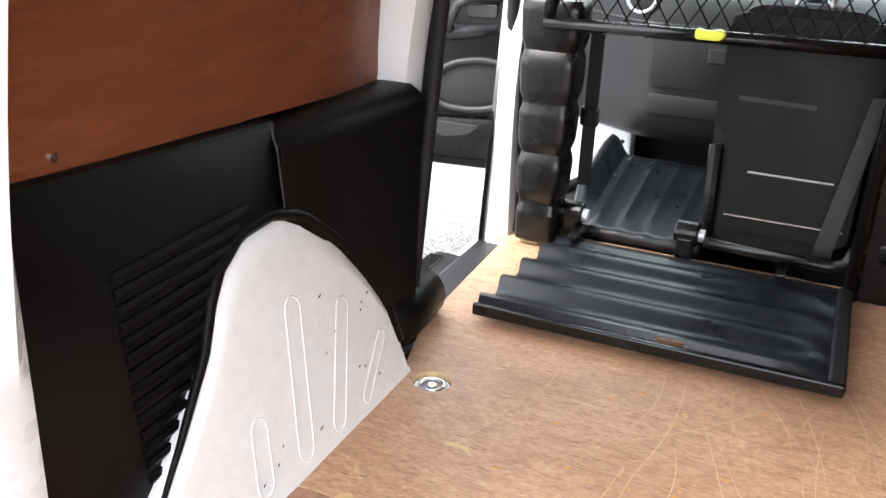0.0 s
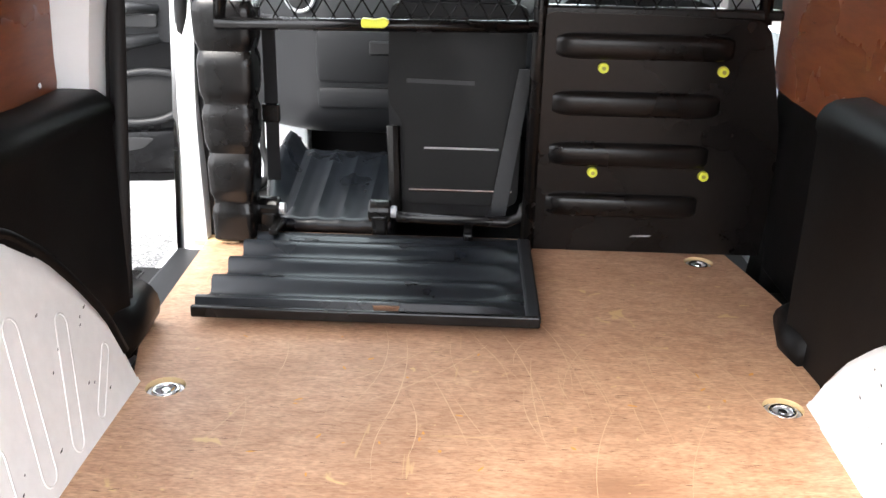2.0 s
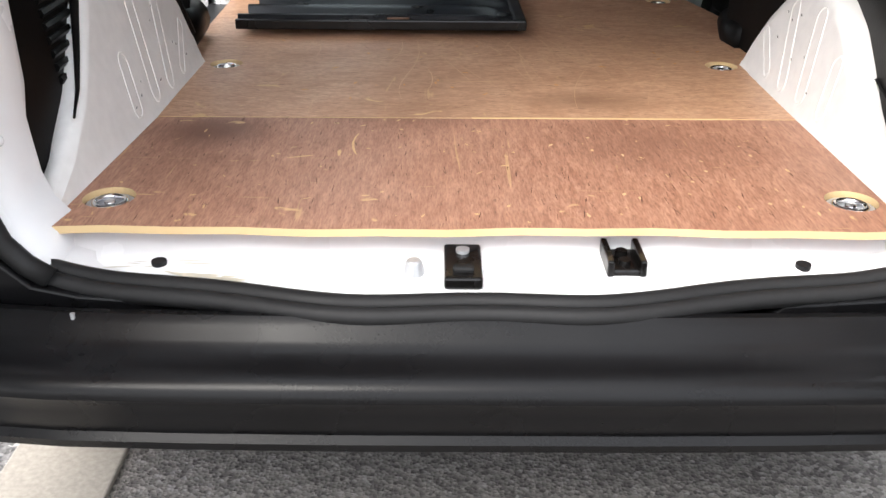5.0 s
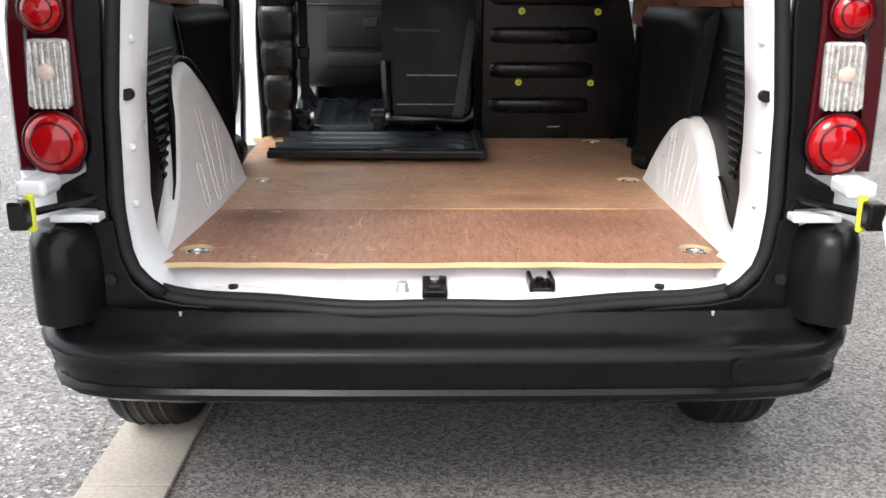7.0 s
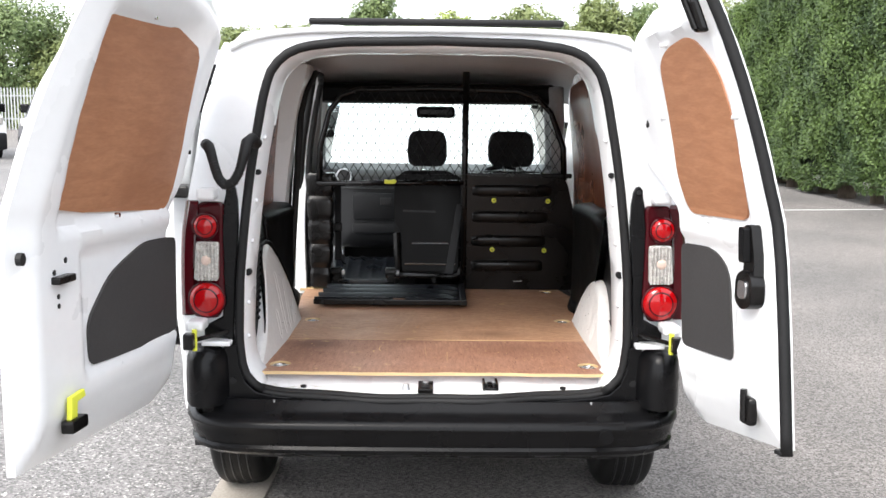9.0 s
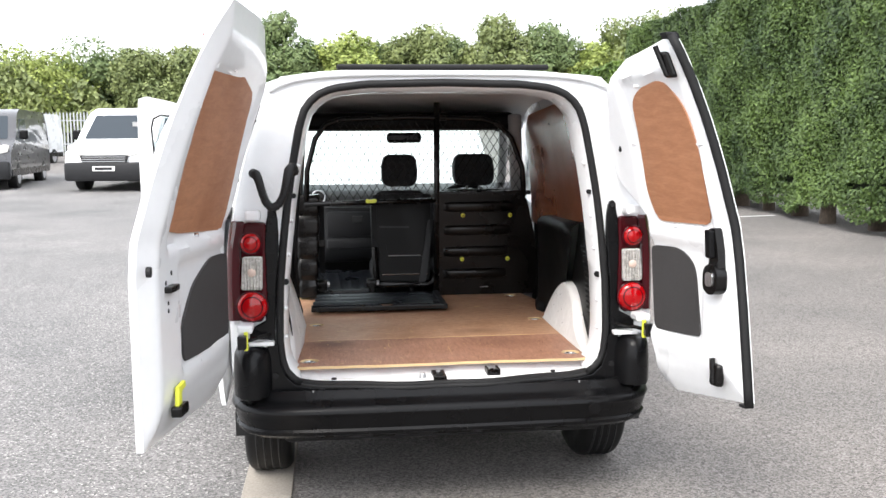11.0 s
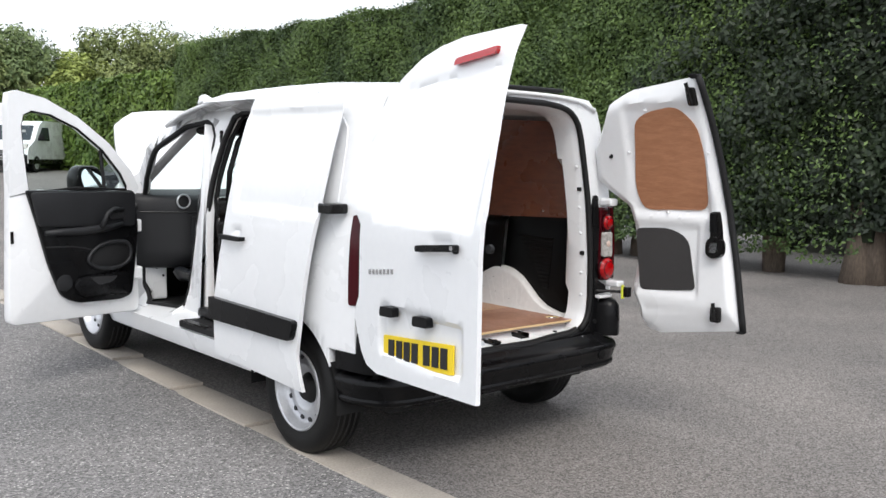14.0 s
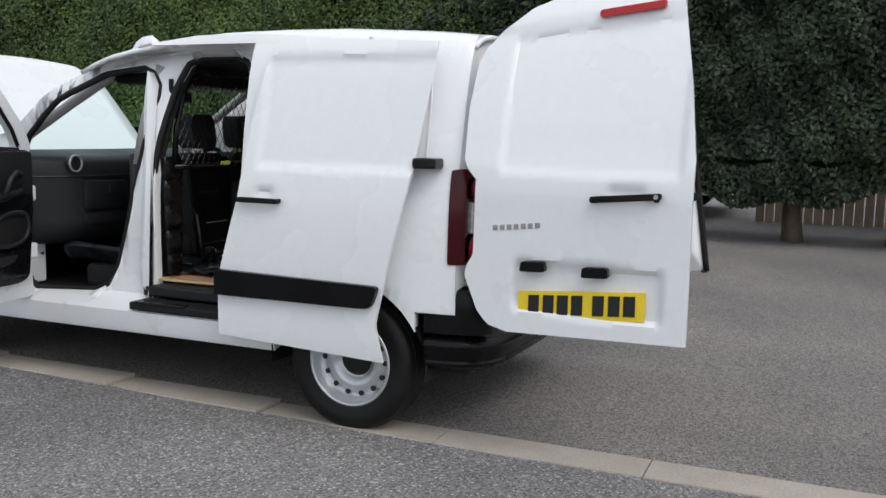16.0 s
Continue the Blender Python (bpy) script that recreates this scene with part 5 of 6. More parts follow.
stw = part("steering_wheel", tube([(0.40 + 0.185 * math.cos(t), 2.40 - 0.09 * math.sin(t), 1.06 + 0.165 * math.sin(t)) for t in np.linspace(0, 6.283, 30, endpoint=False)], 0.016, 8, True), M_PLASTIC, van, "black steering wheel", smooth=True)
part("spokes", tube([(0.24, 2.41, 1.06), (0.4, 2.43, 1.05), (0.56, 2.41, 1.06)], 0.018, 8), M_PLASTIC, stw)
part("column", cyl((0.4, 2.42, 1.05), (0.4, 2.65, 0.95), 0.05, 0.06), M_PLASTIC, stw)


# ---- load space ----
def board(outer_pts, holes, z0, z1):
    """A flat sheet with round holes cut through."""
    bm = bmesh.new()
    edges = []
    for loop in [outer_pts] + [[(x + r * math.cos(t), y + r * math.sin(t)) for t in np.linspace(0, 2 * math.pi, 28, endpoint=False)] for x, y, r in holes]:
        vs = [bm.verts.new((x, y, z1)) for x, y in loop]
        edges += [bm.edges.new((a, b)) for a, b in zip(vs, vs[1:] + vs[:1])]
    bmesh.ops.triangle_fill(bm, edges=edges, use_beauty=True)
    r = bmesh.ops.extrude_face_region(bm, geom=list(bm.faces))
    for v in [g for g in r["geom"] if isinstance(g, bmesh.types.BMVert)]:
        v.co.z = z0
    bmesh.ops.recalc_face_normals(bm, faces=bm.faces)
    return bm


def two_tone(ob, edge):
    """The cut edges of a board show their pale layers."""
    ob.data.materials.append(edge)
    for p in ob.data.polygons:
        if abs(p.normal.z) < 0.5:
            p.material_index = 1
    return ob


RINGS = [(-0.551, 1.033), (0.585, 1.037), (0.593, 1.769), (-0.569, 0.256), (0.575, 0.256)]
FLOOR = 0.583
front_edge = [(-0.602, 0.650), (-0.606, 1.0), (-0.656, 1.19), (-0.676, 1.385), (-0.69, 1.86), (-0.55, 1.90), (0.66, 1.90), (0.672, 1.836), (0.715, 1.60), (0.739, 1.43), (0.70, 1.325), (0.68, 1.12), (0.628, 0.968), (0.624, 0.650)]
rear_edge = [(-0.624, 0.148)] + [(x, 0.148 + 0.004 * math.sin(9 * x) + 0.002 * math.sin(31 * x)) for x in np.linspace(-0.55, 0.55, 23)] + [(0.624, 0.148), (0.624, 0.6465), (-0.602, 0.6465)]
two_tone(part("floor_board", board(front_edge, [(x, y, 0.037) for x, y in RINGS if y > 0.65], FLOOR - 0.012, FLOOR), M_PLYF, van, "scratched brown plywood floor sheet"), M_PLYE)
two_tone(part("floor_board", board(rear_edge, [(x, y, 0.04) for x, y in RINGS if y < 0.65], FLOOR - 0.012, FLOOR), M_PLYR, van, "reddish plywood floor sheet with worn edge"), M_PLYE)
part("board_joint", box(0.0, 0.5, 0.6455, 0.6515, FLOOR - 0.01, FLOOR + 0.0012), M_PLYE, van, "pale chipped joint between the floor sheets")


def wear(name, base, spots, parent, material, label):
    """Thin irregular flakes and scratches lying on a sheet: spots are (x, y, length, width, heading)."""
    rng = random.Random(name)
    verts, faces = [], []
    for x, y, L, w, a in spots:
        n = max(3, int(L / 0.012))
        c, q = math.cos(a), math.sin(a)
        bend = rng.uniform(-0.12, 0.12) if L > 0.06 else 0.0
        k0 = len(verts)
        for j in range(n + 1):
            t = j / n
            h = w * 0.5 * (0.25 + 0.75 * math.sin(math.pi * min(0.97, max(0.03, t)))) * rng.uniform(0.6, 1.3)
            u, v = (t - 0.5) * L, bend * L * (t - 0.5) ** 2 * 4
            for sg in (-1, 1):
                verts.append((x + u * c - (v + sg * h) * q, y + u * q + (v + sg * h) * c, base(x, y) + 0.0005))
            if j:
                k = k0 + 2 * j
                faces.append((k - 2, k, k + 1, k - 1))
    return tagged(raw(name, verts, faces, material, parent), label, kind="stuff")


M_CHIP = mat("bare_pale_wood", (0.60, 0.41, 0.22), 0.8)
M_SCRATCH = mat("rubbed_film", (0.56, 0.37, 0.23), 0.7)
M_AMBER = mat("amber_glue_stain", (0.58, 0.26, 0.04), 0.5)
M_OLDPAINT = simple("exposed_primer", (0.52, 0.49, 0.40), 0.8, amount=0.25, scale=30)
rng = random.Random(77)
flat = lambda x, y: FLOOR
front_board, rear_board = [o for o in van.children if o.name.startswith("floor_board")]
wear("pale_chip", flat, [(rng.uniform(-0.58, 0.58), rng.uniform(0.18, 0.64), rng.uniform(0.004, 0.016), rng.uniform(0.002, 0.007), rng.gauss(1.57, 0.7)) for k in range(60)] + [(-0.215, 0.50, 0.11, 0.005, 1.62), (-0.235, 0.455, 0.03, 0.009, 1.62), (-0.30, 0.435, 0.045, 0.008, 0.3)], rear_board, M_CHIP, "small pale chips out of the film")
wear("dark_check", flat, [(rng.uniform(-0.58, 0.58), rng.uniform(0.18, 0.64), rng.uniform(0.008, 0.03), rng.uniform(0.0008, 0.002), rng.gauss(1.57, 0.12)) for k in range(170)], rear_board, simple("dark_grain_check", (0.10, 0.045, 0.03), 0.7), "fine dark checks along the grain")
wear("rubbed_scratch", flat, [(rng.gauss(0.15, 0.28), rng.uniform(0.85, 1.25), rng.uniform(0.12, 0.42), rng.uniform(0.0012, 0.0028), rng.gauss(1.57, 0.35)) for k in range(34)], front_board, M_SCRATCH, "long pale curved scratches")
wear("amber_spot", flat, [(rng.gauss(0.0, 0.33), rng.uniform(0.72, 1.28), rng.uniform(0.006, 0.02), rng.uniform(0.004, 0.008), rng.uniform(0, 3)) for k in range(26)], front_board, M_AMBER, "small amber glue spots")
wear("dark_check", flat, [(rng.uniform(-0.56, 0.58), rng.uniform(0.67, 1.8), rng.uniform(0.008, 0.03), rng.uniform(0.0008, 0.0018), rng.gauss(0.0, 0.1)) for k in range(190)], front_board, bpy.data.materials["dark_grain_check"], "fine dark checks along the grain")
wear("worn_paint", lambda x, y: 0.5285 + 0.0045 * (y - 0.115) / 0.055, [(rng.uniform(-0.53, -0.30), rng.uniform(0.085, 0.105), rng.uniform(0.02, 0.10), rng.uniform(0.004, 0.012), rng.gauss(-0.1, 0.08)) for k in range(14)] + [(rng.uniform(-0.52, -0.36), rng.uniform(0.125, 0.145), rng.uniform(0.02, 0.06), 0.0025, rng.gauss(0, 0.1)) for k in range(10)], [o for o in van.children if o.name == "load_sill"][0], M_OLDPAINT, "worn patch down to the primer")
part("floor_pan", box(-0.66, 0.655, 0.20, 1.9, 0.50, 0.5625, 0.004), M_GREY, van, "steel floor pan under the boards")
for x, y in RINGS:
    r = 0.036 if y > 0.6 else 0.039
    lr = part("lashing_ring", cyl((x, y, 0.5625), (x, y, 0.568), r, seg=24), M_STEEL, van, "chromed lashing ring sunk in the floor")
    part("dish", loft([[(x + q * math.cos(t), y + q * math.sin(t), z) for t in np.linspace(0, 6.283, 24, endpoint=False)] for q, z in ((r * 0.93, 0.5735), (r * 0.8, 0.573), (r * 0.55, 0.569), (r * 0.3, 0.569))], True), M_STEEL, lr, smooth=True)
    part("loop", tube([(x + r * 0.62 * math.cos(t), y + r * 0.62 * math.sin(t), 0.5745) for t in np.linspace(0, 6.283, 20, endpoint=False)], 0.0045, 8, True), M_CHROME, lr, smooth=True)
    part("boss", cyl((x, y, 0.568), (x, y, 0.577), 0.009, seg=12, bevel=0.002), M_CHROME, lr)

# wheel arches
ARCH_L = ([0.16, 0.22, 0.30, 0.41, 0.467, 0.55, 0.585, 0.62, 0.68, 0.77, 0.83, 0.90, 0.958, 1.01, 1.035, 1.045], [0.586, 0.605, 0.635, 0.70, 0.752, 0.835, 0.89, 0.93, 0.962, 0.967, 0.94, 0.885, 0.815, 0.735, 0.68, 0.60])
ARCH_R = ([0.16, 0.30, 0.40, 0.48, 0.55, 0.62, 0.70, 0.78, 0.86, 0.93, 0.99, 1.025, 1.045], [0.586, 0.598, 0.62, 0.66, 0.715, 0.765, 0.80, 0.815, 0.805, 0.77, 0.71, 0.65, 0.60])
SLOTS = [((0.742, 0.83), (0.693, 0.62), 0.020), ((0.875, 0.78), (0.795, 0.615), 0.018), ((0.975, 0.685), (0.89, 0.612), 0.012), ((0.60, 0.70), (0.585, 0.62), 0.018)]
M_ARCH = simple("scuffed_white_steel", (0.78, 0.77, 0.755), 0.4, amount=0.05, scale=5, fine=40)
for sx in (-1, 1):
    ARCH = ARCH_L if sx < 0 else ARCH_R
    foot_x = 0.605 if sx < 0 else 0.632
    out = foot_x - 0.605

    def on(y, z, d=0.0):
        return (sx * (foot_x + 0.02 * max(0.0, (0.65 - y) / 0.5) * (sx < 0) + 0.25 * (z - FLOOR) - d), y, z)
    rows = []
    for y in np.linspace(0.16, 1.045, 46):
        zt = pw(y, *ARCH)
        row = [(sx * (foot_x - 0.005 + 0.02 * max(0.0, (0.65 - y) / 0.5) * (sx < 0)), y, FLOOR - 0.006)]
        for k in range(9):
            z = FLOOR + 0.004 + (zt - 0.012 - FLOOR) * k / 8
            row.append(on(y, max(z, FLOOR), 0.0))
        e = out + 0.25 * (zt - FLOOR)
        row += [(sx * (0.615 + e + 0.02 * max(0.0, (0.65 - y) / 0.5) * (sx < 0)), y, zt - 0.003), (sx * (0.632 + e), y, zt + 0.002), (sx * (0.655 + e), y, zt - 0.002), (sx * (0.67 + e), y, zt - 0.03)]
        rows.append(row)
    rows.append([(x, 1.05, min(z, 0.6) if i < 10 else z - 0.05) for i, (x, y, z) in enumerate(rows[-1])])
    arch = part("wheel_arch", loft(rows), M_ARCH, van, "white pressed steel wheel arch with scuffs", smooth=True)
    for (y0, z0), (y1, z1), r in SLOTS:
        if sx > 0:
            z0 = min(z0, pw(y0, *ARCH) - 0.05)
        a, b = Vector((y0, z0)), Vector((y1, z1))
        d = (b - a).normalized()
        n = Vector((-d.y, d.x))
        lp = []
        for c, s0, sg in ((a, 1, -1), (b, -1, 1)):
            for k in range(7):
                t = math.pi * k / 6
                p = c + s0 * n * r * math.cos(t) + sg * d * r * math.sin(t)
                lp.append(on(p.x, p.y, -0.001))
        part("pressed_rib", tube(lp, 0.0026, 6, True), M_ARCH, arch, smooth=True)
    rng = random.Random(5 + sx)
    for k in range(16):
        y, z = rng.uniform(0.5, 1.0), rng.uniform(0.6, 0.9)
        if z < pw(y, *ARCH) - 0.04:
            w = rng.uniform(0.002, 0.007)
            part("scuff", prism([(y, z), (y + w, z + 0.001), (y + w * 1.6, z + 0.004), (y + w * 0.4, z + 0.003)], lambda u, v, d: on(u, v, d), 0.0006, -0.002), M_GREY, arch)

# black side trims
slat_n = 17
for sx in (-1, 1):
    ARCH = ARCH_L if sx < 0 else ARCH_R
    X = lambda u, v, d: (sx * ((0.694 if sx < 0 else 0.722) + 0.12 * (v - FLOOR) - d), u, v)
    trim = part("side_trim", prism(rounded([(0.20, 0.565), (0.20, 1.146), (0.80, 1.112), (0.80, 0.565)], [0.01, 0.03, 0.01, 0.01]), X, 0.0, 0.03, 0.008), M_TRIM, van, "black moulded side trim with slats", smooth="auto")
    end = 1.195 if sx < 0 else 1.30
    rows = []
    for z, t in ((0.57, 0), (0.8, 0), (1.035, 0.0), (1.048, -0.007), (1.072, -0.007), (1.09, 0.004), (1.102, 0.022), (1.106, 0.06), (1.107, 0.11)):
        rows.append([(sx * (0.660 + 0.12 * (z - FLOOR) + t), 0.785, z)] + [(sx * ((0.695 if sx > 0 else 0.653 + 0.12 * (z - FLOOR) + (0.019 - 0.12 * (z - FLOOR)) * (y - 0.785) / (end - 0.845)) + t), y, z) for y in (0.815, 0.95)] + [(sx * (0.672 + t), end - 0.06, z), (sx * (0.66 + t), end - 0.012, z), (sx * (0.675 + t), end, z), (sx * 0.785, end + (0.10 if sx < 0 else 0.01), z)])
    part("trim_block", loft(rows), M_TRIM, trim, smooth="auto")
    for k in range(slat_n):
        z = 0.655 + k * 0.0215
        y1 = min(0.80, np.interp(z, [0.64, 0.72, 0.85, 0.93, 1.05], [0.44, 0.50, 0.60, 0.66, 0.80])) - 0.045
        pts = [X(0.415, z, 0.03), X(y1, z + (y1 - 0.415) * 0.02, 0.03)]
        if y1 > 0.45:
            part("slat", tube(pts, 0.0075, 6), M_TRIM, trim)
    lip = [(sx * (0.612 + 0.25 * (pw(y, *ARCH) - FLOOR)), y, pw(y, *ARCH) + 0.010) for y in np.linspace(0.80, 1.04, 14)]
    back = [(sx * (0.621 + 0.25 * (pw(y, *ARCH) - FLOOR)), y - 0.004, pw(y, *ARCH) + 0.006) for y in np.linspace(0.36, 0.76, 24)]
    if sx < 0:
        part("arch_lip", tube(back + lip, [0.002 + 0.0095 * min(1.0, i / 16) for i in range(len(back + lip))], 8), M_TRIM, trim, smooth=True)
        part("panel_joint", tube([X(0.786, z, 0.036) for z in np.linspace(0.97, 1.07, 6)] + [X(0.786, 1.10, 0.028)], 0.0022, 6), M_GREY, trim)
    # foot of the trim at the floor
    foot = [(sx * 0.70, end - 0.09, 0.60), (sx * 0.685, end - 0.02, 0.605), (sx * 0.70, end + 0.06, 0.61), (sx * 0.76, end + 0.10, 0.615)]
    if sx < 0:
        foot = [(-0.70, 1.09, 0.628), (-0.698, 1.2, 0.63), (-0.702, 1.30, 0.628), (-0.704, 1.312, 0.627)]
    part("trim_foot", tube(foot, 0.042 if sx > 0 else [0.06, 0.062, 0.058, 0.05], 16), M_TRIM, trim, smooth=True)

# plywood side linings
def wall_ply(sx):
    return lambda u, v, d: (sx * (0.752 - 0.13 * max(0, v - 1.15) ** 1.3 - d), u, v)


left_ply = rounded([(0.17, 1.146), (0.17, 1.60), (0.25, 1.66), (1.10, 1.66), (1.14, 1.60), (1.168, 1.098)], [0.01, 0.05, 0.04, 0.04, 0.04, 0.03])
ob = part("plywood_lining", patch(left_ply, wall_ply(-1), 0.0, 0.008), M_PLYW, van, "glossy reddish plywood side lining")
for y, z in ((1.09, 1.125), (0.38, 1.155), (1.08, 1.4), (0.7, 1.6)):
    part("screw", cyl(wall_ply(-1)(y, z, 0.008), wall_ply(-1)(y, z, 0.012), 0.006, seg=10), M_CHROME, ob)
right_ply = rounded([(0.19, 1.128), (0.20, 1.55), (0.34, 1.67), (1.0, 1.70), (1.72, 1.66), (1.86, 1.55), (1.86, 1.02), (1.40, 1.015), (1.28, 1.10)], [0.01, 0.06, 0.05, 0.05, 0.04, 0.04, 0.02, 0.04, 0.04])
ob = part("plywood_lining", patch(right_ply, wall_ply(1), 0.0, 0.008), M_PLYW, van, "glossy reddish plywood side lining")
for y, z in ((1.84, 1.06), (1.45, 1.04), (0.5, 1.16), (1.2, 1.6)):
    part("screw", cyl(wall_ply(1)(y, z, 0.008), wall_ply(1)(y, z, 0.012), 0.006, seg=10), M_CHROME, ob)
# lower black lining ahead of the right trim, and pillar covers
part("side_trim", prism(rounded([(1.30, 0.56), (1.30, 1.03), (1.88, 1.02), (1.88, 0.56)], 0.02), lambda u, v, d: (0.79 - d, u, v), 0.0, 0.025, 0.006), M_TRIM, van, "black lower side trim")
rows = []
for z, g, f in ((0.50, 0.0, 0.0), (0.54, 0.004, 0.004), (0.58, 0.010, 0.012), (0.80, 0.015, 0.02), (1.0, 0.02, 0.03), (1.10, 0.025, 0.035)):
    rows.append([(0.75 + g, 1.88, z), (0.75 + g, 1.80 + f, z), (0.756 + g, 1.785 + f, z), (0.77 + g, 1.78 + f, z), (0.83, 1.78 + f, z)])
part("pillar_cover", loft(rows), M_TRIM, van, "black pillar cover", smooth="auto")
part("step_panel", box(0.656, 0.83, 1.30, 1.88, 0.47, 0.50, 0.004), M_TRIM, van, "black step plate beside the floor")
part("door_step", box(-0.775, -0.655, 1.27, 1.86, 0.50, 0.558, 0.012), M_GREY, van, "dark grey plastic door step")
part("floor_patch", board([(-0.72, 1.80), (-0.60, 1.80), (-0.60, 1.86), (-0.72, 1.87)], [], FLOOR - 0.01, FLOOR + 0.003), M_PLYE, van, "raw plywood offcut by the door")

# bulkhead behind the driver
def bh(u, v, d):
    return (u, 1.845 - 0.10 * (v - 0.58) - d, v)


bulk = part("bulkhead", patch(rounded([(0.165, 0.585), (0.165, 1.20), (0.69, 1.195), (0.76, 0.90), (0.765, 0.585)], [0.01, 0.02, 0.05, 0.05, 0.01]), bh, 0.0, 0.02), M_BULK, van, "black pressed steel bulkhead with ridges")
for z, x1 in ((1.122, 0.615), (0.982, 0.60), (0.852, 0.59), (0.716, 0.58)):
    prof_n = 9
    rws = []
    for x in (0.195, 0.21, 0.24, 0.40, x1 - 0.04, x1 - 0.012, x1):
        k = 0.15 if x in (0.195, x1) else (0.7 if x in (0.21, x1 - 0.012) else 1.0)
        rws.append([bh(x, z + 0.031 * math.copysign(abs(math.cos(t)) ** 0.8, math.cos(t)) * (0.6 + 0.4 * k), 0.019 + 0.026 * k * math.sin(t) ** 0.7) for t in np.linspace(0, math.pi, prof_n)])
    part("ridge", loft(rws), M_BULK, bulk, "pressed ridge", smooth=True)
for x, z in ((0.311, 1.071), (0.596, 1.069), (0.308, 0.805), (0.585, 0.803)):
    b = part("bolt_cap", cyl(bh(x, z, 0.018), bh(x, z, 0.034), 0.0135, 0.012, 18, 0.002), M_YELLOW, bulk, "yellow bolt cap")
    part("recess", cyl(bh(x, z, 0.033), bh(x, z, 0.0355), 0.005, seg=8), simple("dull_brass", (0.3, 0.28, 0.05), 0.5) if "dull_brass" not in bpy.data.materials else bpy.data.materials["dull_brass"], b)
part("top_rail", box(0.16, 0.72, 1.765, 1.80, 1.19, 1.215, 0.006), M_BLACK, bulk)
part("chip", prism([(0.42, 0.628), (0.47, 0.630), (0.475, 0.634), (0.43, 0.633)], bh, 0.0195, 0.0215), M_GREYL, bulk)

# mesh guard and its frame
guard = new("mesh_guard")
guard.parent = van
tagged(guard, "black steel frame with diamond wire mesh above the bulkhead")
part("centre_post", tube([(0.155, 1.83, 0.585), (0.155, 1.775, 1.2), (0.155, 1.74, 1.735)], 0.018, 10), M_BLACK, guard, smooth=True)
fr_pts = [(-0.61, 1.78, 1.15), (-0.60, 1.775, 1.35), (-0.55, 1.765, 1.53), (-0.49, 1.76, 1.61), (-0.40, 1.755, 1.64), (0.0, 1.75, 1.65), (0.42, 1.755, 1.64), (0.52, 1.76, 1.61), (0.60, 1.77, 1.53), (0.67, 1.775, 1.35), (0.68, 1.78, 1.18)]
part("hoop", tube(fr_pts, 0.016, 10), M_BLACK, guard, smooth=True)
part("cross_bar", tube([(-0.62, 1.775, 1.152), (-0.2, 1.77, 1.158), (0.15, 1.772, 1.163)], 0.015, 10), M_BLACK, guard, smooth=True)
part("release_tag", prism(rounded([(-0.265, 1.155), (-0.21, 1.155), (-0.198, 1.168), (-0.21, 1.18), (-0.235, 1.174), (-0.265, 1.178)], 0.008), lambda u, v, d: (u, 1.752 - d, v), 0.0, 0.022, 0.003), M_YELLOW, guard, "yellow release tag")


def mesh_half(z, sx):
    return pw(z, [1.15, 1.35, 1.53, 1.61, 1.645], [0.61, 0.60, 0.55, 0.49, 0.35] if sx < 0 else [0.68, 0.67, 0.60, 0.52, 0.35])


bm = bmesh.new()
pitch = 0.046
for k in range(-18, 52):
    for sg in (1, -1):
        run = []
        for j in range(0, 25):
            z = 1.16 + 0.49 * j / 24
            x = -0.9 + k * pitch + sg * (z - 1.16) * 0.62 + (0.30 if sg < 0 else 0)
            if -mesh_half(z, -1) < x < mesh_half(z, 1) and z < 1.645:
                run.append((x, 1.777 - 0.03 * (z - 1.15) / 0.5 + 0.002 * sg, z))
        if len(run) > 1:
            tube([run[0], run[-1]], 0.0018, 4, bm=bm)
part("wire_mesh", bm, M_BLACK, guard, "diamond wire mesh")

# corrugated column at the door side
rows = []
for z in np.linspace(0.60, 1.66, 80):
    k = 1 - (0.5 + 0.5 * math.cos(2 * math.pi * (z - 0.70) / 0.128)) ** 7
    lean = 0.03 * max(0, (z - 1.2) / 0.46)
    cx, rx, ry = -0.608 + lean, 0.046 + 0.024 * (z - 0.6) / 0.6 + 0.007 * k, 0.050 + 0.011 * k
    rows.append([(cx + rx * math.copysign(abs(math.cos(t)) ** 0.3, math.cos(t)), 1.835 + ry * math.copysign(abs(math.sin(t)) ** 0.3, math.sin(t)), z) for t in np.linspace(0, 2 * math.pi, 32, endpoint=False)])
col = part("side_column", loft([r for r in rows if r[0][2] < 1.21], True, True), M_BLACK, van, "black ribbed edge of the bulkhead", smooth="auto")
part("column_flange", box(-0.70, -0.60, 1.86, 1.88, 0.58, 1.2, 0.006), M_BLACK, col)
part("grommet", cyl((-0.765, 1.215, 1.15), (-0.752, 1.215, 1.15), 0.010, seg=12), M_RUBBER, van)
belt = part("seat_belt", prism([(0.0, 0.0), (0.035, 0.0), (0.035, 0.62), (0.0, 0.62)], lambda u, v, d: (-0.545 + u, 1.93 + d, 0.72 + v * 0.66), 0.0, 0.003), M_SEAT, van, "black seat belt webbing")
part("buckle", box(-0.552, -0.505, 1.918, 1.94, 0.88, 0.93, 0.006), M_BLACK, belt)

